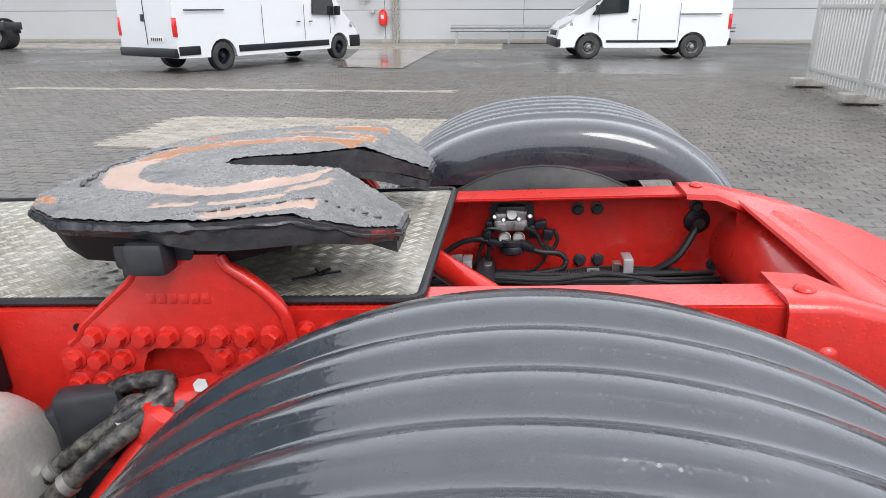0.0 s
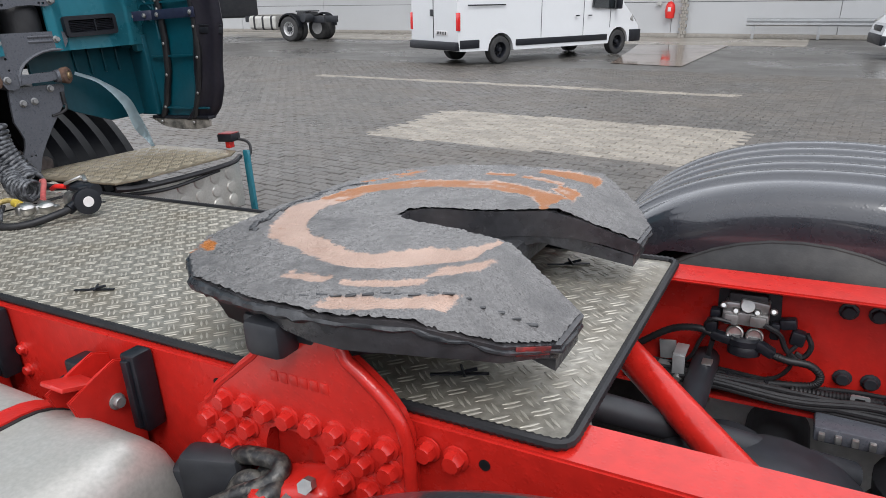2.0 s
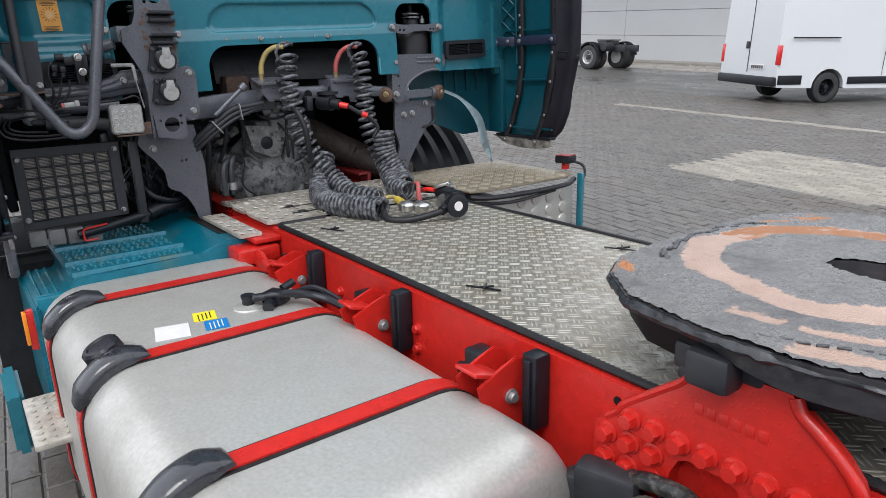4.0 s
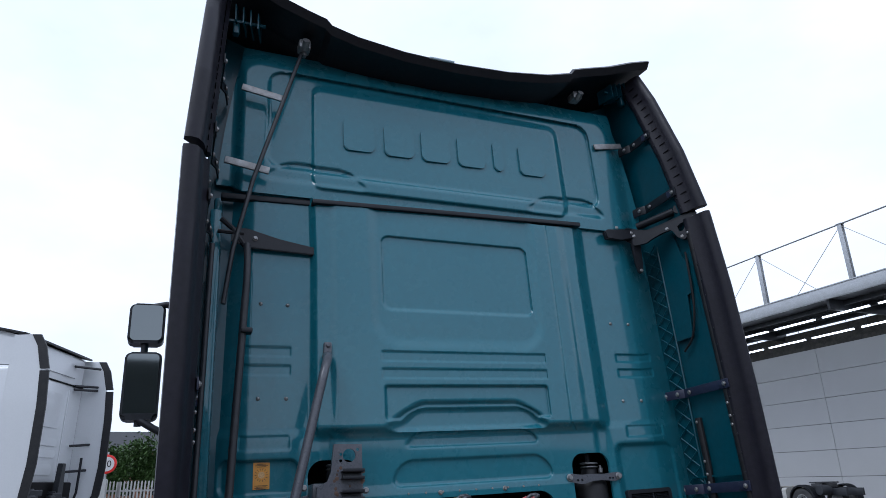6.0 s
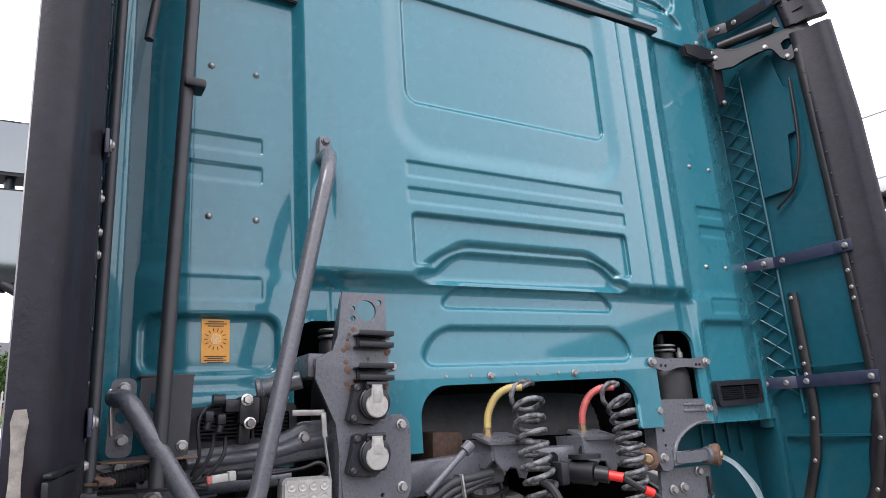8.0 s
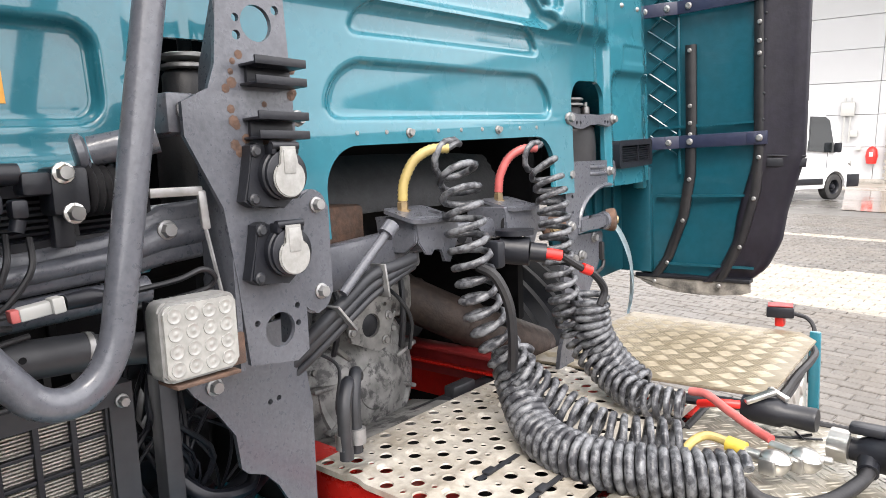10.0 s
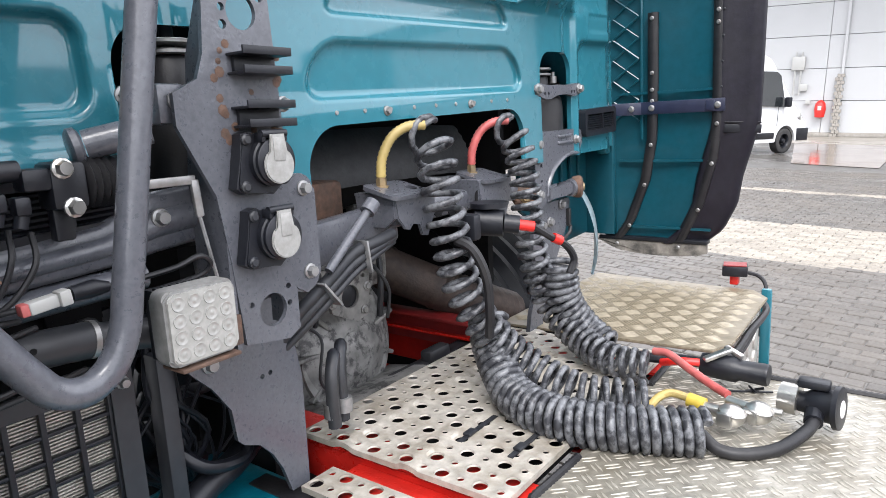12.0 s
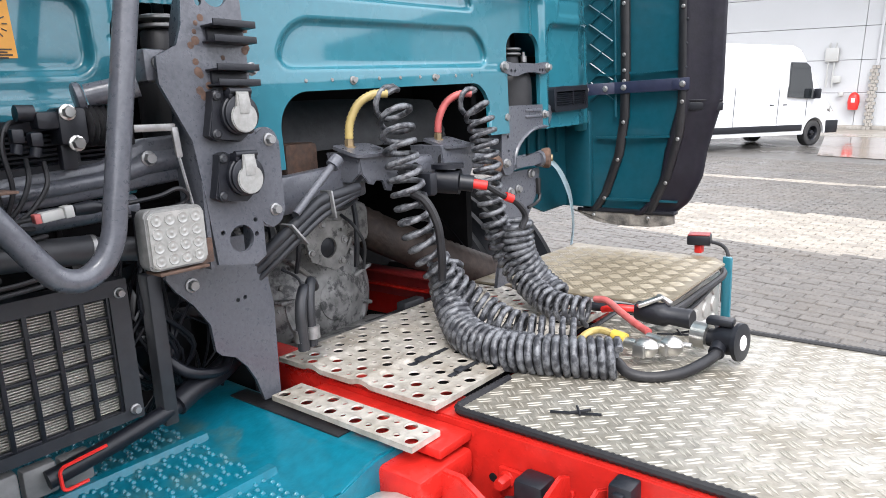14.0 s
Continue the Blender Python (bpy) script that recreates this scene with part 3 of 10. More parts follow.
holed_plate(bm, round_rect(0.848, 0.786, 0.884, 0.806, 0.005), [round_rect(0.856, 0.792, 0.876, 0.800, 0.003)], "y", 0.335, 0.340)
box(bm, (0.880, 0.345, 0.730), (0.026, 0.004, 0.090), None, 0.001)
part("cable_strap", bm, GALV, lorry)

bm = nb()
for k in range(5):
    y, z = 0.31 + 0.012 * (k % 3), 0.772 + 0.012 * (k // 2)
    hose(bm, [(0.40, y, z), (0.62, y + 0.006, z + 0.006 * math.sin(k)), (0.82, y - 0.01, z), (1.05, y - 0.02, z + 0.004), (1.20, y, z)], 0.0065, 7)
pieces("cable", bm, RUBBER, lorry)
bm = nb()
hose(bm, [(1.02, 0.36, 0.775), (1.10, 0.35, 0.83), (1.15, 0.37, 0.90), (1.165, 0.40, 0.925)], 0.011, 8)
lathe(bm, [(0, 0.038), (0.006, 0.036), (0.014, 0.022), (0.03, 0.016)], (1.165, 0.401, 0.925), (0, -1, 0), 20)
part("grommet_cable", bm, RUBBER, lorry)
bm = nb()
for x in (0.56, 0.93):
    box(bm, (x, 0.335, 0.775), (0.022, 0.004, 0.11), None, 0.001)
    box(bm, (x, 0.32, 0.83), (0.022, 0.03, 0.004), None, 0.001)
pieces("cable_clip", bm, CHROME, lorry)

# deck of tread plate
deck = part("deck_plate", holed_plate(nb(), round_rect(-1.805, -0.392, 0.465, 0.392, 0.025), [], "z", 1.034, 1.040), CHECKER, lorry, "aluminium tread plate deck, dirty and wet")


def tread(x0, x1, y0, y1, z, px, py, bars, size, gap, lift):
    """Raised bars in groups of two directions: one on a lattice, the other on the points between."""
    bm = nb()
    up = Vector((0, 0, lift))
    for i in range(int(2 * (x1 - x0) / px)):
        for j in range(int(2 * (y1 - y0) / py)):
            if (i + j) % 2:
                continue
            c = Vector((x0 + (i + 0.5) * px / 2, y0 + (j + 0.5) * py / 2, z))
            a = radians(-40 if i % 2 else 44)
            u, w = Vector((math.cos(a), math.sin(a), 0)), Vector((-math.sin(a), math.cos(a), 0))
            for b in range(bars):
                o = c + w * (b - (bars - 1) / 2) * gap
                L, W = size, size * 0.15
                base = [o - u * L, o - w * W - u * L * 0.3, o - w * W + u * L * 0.3, o + u * L, o + w * W + u * L * 0.3, o + w * W - u * L * 0.3]
                vs = [bm.verts.new(p) for p in base]
                t0, t1 = bm.verts.new(o - u * L * 0.55 + up), bm.verts.new(o + u * L * 0.55 + up)
                for f in ((vs[0], vs[1], t0), (vs[1], vs[2], t1, t0), (vs[2], vs[3], t1), (vs[3], vs[4], t1), (vs[4], vs[5], t0, t1), (vs[5], vs[0], t0)):
                    bm.faces.new(f)
    return bm


part("raised_tread", tread(-1.79, 0.455, -0.38, 0.38, 1.0402, 0.0485, 0.043, 2, 0.0165, 0.0105, 0.0018), TREAD, deck, kind="stuff", sharp=80)
# ribbed rubber edging
bm = nb()
edge = rounded_path([(-1.80, -0.20, 1.040), (-1.808, -0.394, 1.040), (0.468, -0.394, 1.040), (0.468, 0.394, 1.040), (-1.808, 0.394, 1.040), (-1.80, 0.2, 1.040)], 0.03, 8)
dense, rad = [], []
for a, b in zip(edge, edge[1:]):
    n = max(1, int((b - a).length / 0.006))
    for k in range(n):
        dense.append(a + (b - a) * k / n)
        rad.append(0.0098 if len(dense) % 2 else 0.0078)
tube(bm, dense, rad, 8)
part("edge_trim", bm, RUBBER, deck, "ribbed black rubber edging")
for x in (-1.589, -0.75, 0.24):
    for y in (-0.28, 0.28):
        bm = nb()
        a = radians(25)
        u = Vector((math.cos(a), math.sin(a), 0))
        c = Vector((x, y, 1.0435))
        box(bm, c, (0.10, 0.006, 0.003), (0, 0, 25))
        tube(bm, [c - u * 0.01, c + u * 0.03 + Vector((0, 0, 0.009))], 0.0035, 6)
        tube(bm, [c + u * 0.005 + Vector((0.01, -0.012, 0.004)), c + u * 0.005 + Vector((-0.01, 0.014, 0.007))], 0.0026, 6)
        part("deck_latch", bm, BLACK, deck)

# fifth wheel
half = [(-0.335, -0.16), (-0.32, -0.28), (-0.27, -0.37), (-0.17, -0.45), (0.0, -0.485), (0.16, -0.485), (0.29, -0.45), (0.37, -0.385)]
tips = [(0.425, -0.30), (0.425, -0.19)]
throat = [(0.25, -0.105), (0.12, -0.062), (0.04, -0.05), (0.0, -0.043), (-0.03, -0.02)]
mirror_of = lambda pts: [(x, -y) for x, y in reversed(pts)]
outline = half + tips + throat + mirror_of(throat) + mirror_of(tips) + mirror_of(half)
bm = nb()
holed_plate(bm, outline, [], "z", 1.162, 1.222)
bmesh.ops.triangulate(bm, faces=bm.faces[:])
bmesh.ops.subdivide_edges(bm, edges=[e for e in bm.edges if e.calc_length() > 0.06], cuts=2, use_grid_fill=True)
for v in bm.verts:
    if v.co.z < 1.19:
        deep = 0.034 + 0.020 * max(0, min(1, v.co.x / 0.12)) - 0.026 * max(0, min(1, (v.co.x - 0.25) / 0.15))
        v.co.z = 1.222 - deep
        v.co.x, v.co.y = v.co.x * 0.985, v.co.y * (0.955 if v.co.x < 0.05 else 0.985)
    if v.co.x > 0.27:
        v.co.z -= (v.co.x - 0.27) * 0.50
    r = math.hypot(v.co.x, v.co.y)
    v.co.z += 0.002 * noise.noise(v.co * 14)
fifth = part("fifth_wheel", bm, material("wet_grease_skin", (0.030, 0.030, 0.033), 0.34, grain=0.3, grain_scale=50, dirt=0.4, dirt_colour=(0.075, 0.06, 0.058), dirt_scale=8, bump=0.25, bump_scale=90, rough_vary=0.15), lorry, "greasy black fifth wheel coupling plate", sharp=30)


def dist_poly(x, y, poly):
    """Distance to an outline, negative inside."""
    best, inside = 9.0, False
    for (x1, y1), (x2, y2) in zip(poly, poly[1:] + poly[:1]):
        dx, dy = x2 - x1, y2 - y1
        t = max(0, min(1, ((x - x1) * dx + (y - y1) * dy) / (dx * dx + dy * dy + 1e-12)))
        best = min(best, math.hypot(x - x1 - t * dx, y - y1 - t * dy))
        if (y1 > y) != (y2 > y) and x < (x2 - x1) * (y - y1) / (y2 - y1) + x1:
            inside = not inside
    return -best if inside else best


# the worn top: a layer of grease, scraped bare in a horseshoe
GREASE_TOP = material("scraped_grease_film", (0.112, 0.108, 0.106), 0.34, grain=0.3, grain_scale=200, dirt=0.6, dirt_colour=(0.05, 0.05, 0.052), dirt_scale=11, dirt_range=(0.5, 0.7), bump=0.6, bump_scale=230, rough_vary=0.25)
COPPER = (0.42, 0.25, 0.18, 1)
RUST_WET = (0.30, 0.10, 0.015, 1)


def worn_top():
    """Grease over steel: the attributes tell where the plate is scraped bare and where it has rusted."""
    m = GREASE_TOP
    n, l = m.node_tree.nodes, m.node_tree.links
    p = n["Principled BSDF"]
    base, rough = p.inputs["Base Color"].links[0].from_socket, p.inputs["Roughness"].links[0].from_socket
    co, nz = n.new("ShaderNodeTexCoord"), n.new("ShaderNodeTexNoise")
    nz.inputs["Scale"].default_value, nz.inputs["Detail"].default_value, nz.inputs["Roughness"].default_value = 38, 6, 0.7
    l.new(co.outputs["Object"], nz.inputs["Vector"])
    masks = []
    for name, amp in (("bare", 1.5), ("rust", 1.6)):
        at, mul, sub_half, rp = n.new("ShaderNodeAttribute"), n.new("ShaderNodeMath"), n.new("ShaderNodeMath"), n.new("ShaderNodeMapRange")
        at.attribute_name = name
        sub_half.operation, mul.operation = "SUBTRACT", "MULTIPLY_ADD"
        sub_half.inputs[1].default_value, mul.inputs[1].default_value = 0.5, amp
        l.new(nz.outputs["Fac"], sub_half.inputs[0]), l.new(sub_half.outputs[0], mul.inputs[0]), l.new(at.outputs["Fac"], mul.inputs[2])
        rp.inputs["From Min"].default_value, rp.inputs["From Max"].default_value = 0.42, 0.62
        l.new(mul.outputs[0], rp.inputs["Value"])
        masks.append(rp.outputs[0])
    stain, sr, metal = n.new("ShaderNodeTexNoise"), n.new("ShaderNodeMixRGB"), n.new("ShaderNodeMath")
    stain.inputs["Scale"].default_value, stain.inputs["Detail"].default_value = 16, 5
    l.new(co.outputs["Object"], stain.inputs["Vector"]), l.new(stain.outputs["Fac"], sr.inputs[0])
    sr.inputs[1].default_value, sr.inputs[2].default_value = (0.30, 0.185, 0.135, 1), (0.50, 0.36, 0.29, 1)
    a, b, c = n.new("ShaderNodeMixRGB"), n.new("ShaderNodeMixRGB"), n.new("ShaderNodeMixRGB")
    l.new(masks[0], a.inputs[0]), l.new(base, a.inputs[1]), l.new(sr.outputs[0], a.inputs[2])
    l.new(masks[1], b.inputs[0]), l.new(a.outputs[0], b.inputs[1])
    b.inputs[2].default_value = RUST_WET
    l.new(b.outputs[0], p.inputs["Base Color"])
    l.new(masks[0], c.inputs[0]), l.new(rough, c.inputs[1])
    c.inputs[2].default_value = (0.36, 0.36, 0.36, 1)
    l.new(c.outputs[0], p.inputs["Roughness"])
    metal.operation = "MULTIPLY"
    metal.inputs[1].default_value = 0.35
    l.new(masks[0], metal.inputs[0]), l.new(metal.outputs[0], p.inputs["Metallic"])
    return m


def film(step=0.0055):
    """The top skin of the plate as a fine sheet, with the scraped arcs and the rust as fields on it."""
    bm = nb()
    bare, rust = bm.verts.layers.float.new("bare"), bm.verts.layers.float.new("rust")
    nx, ny = int(0.80 / step), int(1.00 / step)
    hgt, cache = {}, {}

    def fields(x, y, d):
        r, a = math.hypot(x - 0.015, y), math.atan2(y, x - 0.015)
        w = noise.noise(Vector((x * 7, y * 7, 0)))
        w2 = noise.noise(Vector((a * 2.2, r * 34, 5)))
        near = y < 0
        best = 0.035 + 0.012 * w2 - abs(r - 0.276 + 0.02 * w) if x < 0.25 + 0.03 * w2 else -0.02
        best = max(best, min(0.013 - abs(r - 0.384 + 0.008 * w), x + 0.02, 0.215 - x, abs(x - 0.075) - 0.012))
        best = max(best, min(0.020 - abs(r - 0.345), x - 0.205, 0.275 - x))
        best = max(best, min(0.026 + 0.012 * w2 - abs(r - 0.462), x - 0.11, 0.285 - x))
        red = -0.02
        if y > 0.03 and best > 0:
            red = 0.02 * (w2 + 0.25)
        if x < -0.18 and abs(y) > 0.18:
            red = max(red, 0.035 * (w + w2 - 0.42))
        return 0.5 + best / 0.03, 0.5 + red / 0.03

    for i in range(nx + 1):
        for j in range(ny + 1):
            x, y = -0.345 + i * step, -0.50 + j * step
            d = dist_poly(x, y, outline)
            if abs(d) < step * 0.8:
                gx, gy = (dist_poly(x + 0.001, y, outline) - d) * 1000, (dist_poly(x, y + 0.001, outline) - d) * 1000
                g = math.hypot(gx, gy) + 1e-6
                x, y = x - gx / g * (d + 0.002), y - gy / g * (d + 0.002)
            z = 1.2245 - max(0, x - 0.27) * 0.50 + 0.002 * noise.noise(Vector((x, y, 3)) * 9) + 0.0022 * max(0, noise.noise(Vector((x, y * 1.3, 8)) * 26) - 0.1)
            fb, fr = fields(x, y, d)
            z += 0.0032 * min(1, max(0, 0.6 - fb) * 3) * (0.6 + noise.noise(Vector((x, y, 1)) * 90))
            hgt[i, j] = (x, y, z, d, fb, fr)
    for i in range(nx):
        for j in range(ny):
            keys = ((i, j), (i + 1, j), (i + 1, j + 1), (i, j + 1))
            c = [hgt[k] for k in keys]
            if sum(q[3] for q in c) / 4 > -0.0028 or max(q[3] for q in c) > 0.001:
                continue
            for k, q in zip(keys, c):
                if k not in cache:
                    v = cache[k] = bm.verts.new(q[:3])
                    v[bare], v[rust] = q[4], q[5]
            bm.faces.new([cache[k] for k in keys])
    return bm


bm = nb()
for k in range(16):
    x, y = 0.05 + 0.022 * k, -0.455 + 0.010 * k + 0.012 * noise.noise(Vector((k * 0.7, 2, 0)))
    if dist_poly(x, y, outline) > -0.012:
        continue
    c = (x, y, 1.2255 - max(0, x - 0.27) * 0.5)
    box(bm, c, (0.018 + 0.008 * noise.noise(Vector((k, 0, 0))), 0.006, 0.004), (0, 0, 25 + 40 * noise.noise(Vector((k, 5, 0)))), 0.0015)
for k in range(26):
    a = radians(150 + 65 * k / 25)
    rr = 0.375 + 0.055 * abs(noise.noise(Vector((k * 0.9, 4, 1))))
    x, y = rr * math.cos(a) * 0.82, rr * math.sin(a)
    if dist_poly(x, y, outline) < -0.006:
        box(bm, (x, y, 1.2262), (0.020, 0.011, 0.006), (6, 0, 57.3 * a + 90 + 30 * noise.noise(Vector((k, 1, 0)))), 0.0025)
for v in bm.verts:
    v.co += 0.003 * noise.noise_vector(v.co * 90)
pieces("grease_lump", bm, GREASE, fifth)
part("grease_film", film(), worn_top(), fifth, "grey grease scraped to copper-coloured steel in arcs", sharp=80)
bm = nb()
holed_plate(bm, [(x * 0.80 + 0.03, y * 0.80) if (x, abs(y)) not in [(p, abs(q)) for p, q in throat] and x < 0.4 else (x - 0.012, y * 0.97) for x, y in outline], [], "z", 1.125, 1.190)
for v in bm.verts:
    if v.co.x > 0.22:
        v.co.z = 1.19 - max(0, v.co.x - 0.27) * 0.5 - (0.0 if v.co.z > 1.15 else 0.036 - 0.06 * (v.co.x - 0.22))
part("plate_body", bm, GREASE, fifth, sharp=30)
# red paint left on the tip
bm = nb()
box(bm, (0.3980, -0.3425, 1.150), (0.062, 0.003, 0.013), (0, 14, 57), 0.001)
for v in bm.verts:
    v.co += 0.0015 * noise.noise_vector(v.co * 120)
part("paint_remnant", bm, material("scuffed_red_paint", (0.20, 0.022, 0.020), 0.45, grain=0.5, grain_scale=90, dirt=0.9, dirt_colour=(0.03, 0.02, 0.02), dirt_scale=40), fifth, "scuffed red paint")
# lumps of grease squeezed out along the rim
bm = nb()
pts = []
rim = half + tips
for (x1, y1), (x2, y2) in zip(rim, rim[1:]):
    n = max(2, int(math.hypot(x2 - x1, y2 - y1) / 0.012))
    pts += [(x1 + (x2 - x1) * k / n, y1 + (y2 - y1) * k / n) for k in range(n)]
for s in (1, -1):
    ring = []
    rr = []
    for k, (x, y) in enumerate(pts):
        q = 0.5 + 0.5 * noise.noise(Vector((x * 25, y * 25, s)))
        ring.append((x * 0.995, s * y * 0.995 * -1 * -1, 1.214 - max(0, x - 0.27) * 0.5 - 0.006 * q))
        rr.append((0.004 + 0.010 * q) if x < 0.1 else (0.003 + 0.004 * q))
    tube(bm, ring, rr, 8)
for v in bm.verts:
    v.co += 0.0035 * noise.noise_vector(v.co * 60)
part("grease_lip", bm, GREASE, fifth, "squeezed-out black grease")
bm = nb()
skirt = [(x * 0.93 - 0.01, y * 0.93) for x, y in half] + [(0.34, -0.30)]
for s in (-1, 1):
    ring = [(x, s * -y * -1) for x, y in skirt]
    top = [bm.verts.new((x, y, 1.186 - max(0, x - 0.27) * 0.5)) for x, y in ring]
    low = [bm.verts.new((x * 0.95, y * 0.95, 1.128 + 0.03 * max(0, min(1, (x - 0.15) / 0.15)) - max(0, x - 0.30) * 0.3)) for x, y in ring]
    for k in range(len(ring) - 1):
        bm.faces.new((top[k], top[k + 1], low[k + 1], low[k]))
bmesh.ops.solidify(bm, geom=bm.faces[:], thickness=0.012)
part("under_skirt", bm, GREY_DARK, fifth)
bm = nb()
box(bm, (0.10, 0, 1.13), (0.22, 0.62, 0.06), None, 0.015)
box(bm, (-0.16, 0, 1.15), (0.10, 0.50, 0.05), None, 0.01)
part("lock_housing", bm, GREASE, fifth)
for s in (-1, 1):
    bm = nb()
    box(bm, (0.045, s * 0.41, 1.16), (0.07, 0.07, 0.05), None, 0.012)
    box(bm, (-0.05, s * 0.41, 1.145), (0.06, 0.06, 0.05), None, 0.01)
    box(bm, (-0.02, s * 0.415, 1.118), (0.10, 0.05, 0.03), None, 0.008)
    box(bm, (0.006, s * 0.452, 1.155), (0.075, 0.070, 0.062), None, 0.012)
    part("bearing_block", bm, GREY_DARK, fifth)
    # cast pedestal bolted to the rail
    bm = nb()
    shape = [(-0.232, 0.86), (-0.232, 0.955), (-0.205, 0.972), (-0.182, 0.990), (-0.168, 1.012), (-0.10, 1.066), (-0.052, 1.105), (-0.035, 1.15), (0.118, 1.15), (0.132, 1.126), (0.160, 1.106), (0.192, 1.079), (0.216, 1.050), (0.229, 1.018), (0.234, 0.975), (0.232, 0.86), (0.075, 0.86), (0.068, 0.925), (0.055, 0.955), (0.035, 0.964), (-0.035, 0.964), (-0.052, 0.955), (-0.066, 0.925), (-0.072, 0.86)]
    holed_plate(bm, shape, [], "y", min(s * 0.412, s * 0.442), max(s * 0.412, s * 0.442))
    ped = part("pedestal", bm, RED, lorry, "red cast fifth wheel pedestal")
    row = [(-0.150 + 0.0495 * k, s * 0.442, 0.990) for k in range(8)]
    low = [(x, s * 0.442, z) for x, z in ((-0.200, 0.942), (-0.150, 0.943), (-0.100, 0.944), (-0.200, 0.893), (-0.150, 0.895), (-0.100, 0.893), (0.098, 0.946), (0.148, 0.948), (0.200, 0.951), (0.105, 0.899), (0.155, 0.901), (0.204, 0.903))]
    bolts(ped, row + low, (0, s, 0), 0.0168, RED, 0.022)
    bolts(ped, [(0.252, s * 0.412, 0.985), (0.300, s * 0.412, 0.983)], (0, s, 0), 0.0168, RED, 0.022)
    bm = nb()
    tube(bm, curve_pts([(0.120, s * 0.436, 1.145), (0.132, s * 0.437, 1.124), (0.160, s * 0.438, 1.104), (0.192, s * 0.438, 1.077), (0.216, s * 0.438, 1.048), (0.228, s * 0.438, 1.018), (0.233, s * 0.438, 0.97), (0.230, s * 0.438, 0.88)], 5), 0.011, 10)
    tube(bm, curve_pts([(-0.036, s * 0.437, 1.145), (-0.052, s * 0.438, 1.106), (-0.10, s * 0.438, 1.066), (-0.168, s * 0.438, 1.012), (-0.182, s * 0.438, 0.992), (-0.206, s * 0.438, 0.972)], 5), 0.008, 8)
    pieces("rolled_edge", bm, RED, ped)
    if s < 0:
        bm = nb()
        for k in range(6):
            box(bm, (-0.022 + 0.0213 * k, -0.4410, 1.066), (0.016, 0.005, 0.020), None, 0.0015)
        pieces("raised_mark", bm, RED, ped)


# brackets and boxes lying between the rails
bm = nb()
box(bm, (0.86, 0.28, 0.755), (0.15, 0.09, 0.035), None, 0.006)
part("control_box", bm, GREY, lorry, "grey metal control box")
bm = nb()
for k in range(5):
    box(bm, (0.80 + 0.03 * k, 0.232, 0.755), (0.012, 0.012, 0.018), None, 0.002)
pieces("box_pin", bm, CHROME, lorry)
for x in (0.96, 0.50):
    bm = nb()
    box(bm, (x, 0.305, 0.80), (0.028, 0.006, 0.085), None, 0.002)
    box(bm, (x, 0.335, 0.842), (0.028, 0.06, 0.006), None, 0.002)
    clip = part("cable_bracket", bm, GALV, lorry)
    bm = nb()
    hexbolt(bm, (x, 0.30, 0.785), (0, -1, 0), 0.009, 0.008)
    part("bolt", bm, STEEL, clip)
bm = nb()
for k in range(4):
    y, z = 0.31 + 0.012 * (k % 2), 0.785 + 0.010 * (k // 2)
    hose(bm, [(0.38, y, z - 0.02), (0.55, y - 0.012, z), (0.74, y - 0.02, z - 0.006), (0.90, y - 0.005, z + 0.004), (1.06, y - 0.03, z - 0.01), (1.22, y, z - 0.02)], 0.0055 + 0.002 * (k % 2), 7)
pieces("cable", bm, RUBBER, lorry)
bm = nb()
lathe(bm, [(0, 0.15), (0.02, 0.165), (0.05, 0.165), (0.07, 0.12), (0.085, 0.12), (0.09, 0.05)], (1.08, 0.12, 0.63), (0, 0, 1), 30)
bellows = part("air_bellows_top", bm, BLACK, lorry)
bm = nb()
for dx, dy in ((-0.06, -0.03), (0.05, 0.05)):
    lathe(bm, [(0, 0.02), (0.012, 0.018), (0.03, 0.009), (0.032, 0.002)], (1.08 + dx, 0.12 + dy, 0.715), (0, 0, 1), 14)
pieces("stud", bm, PAPER, bellows)
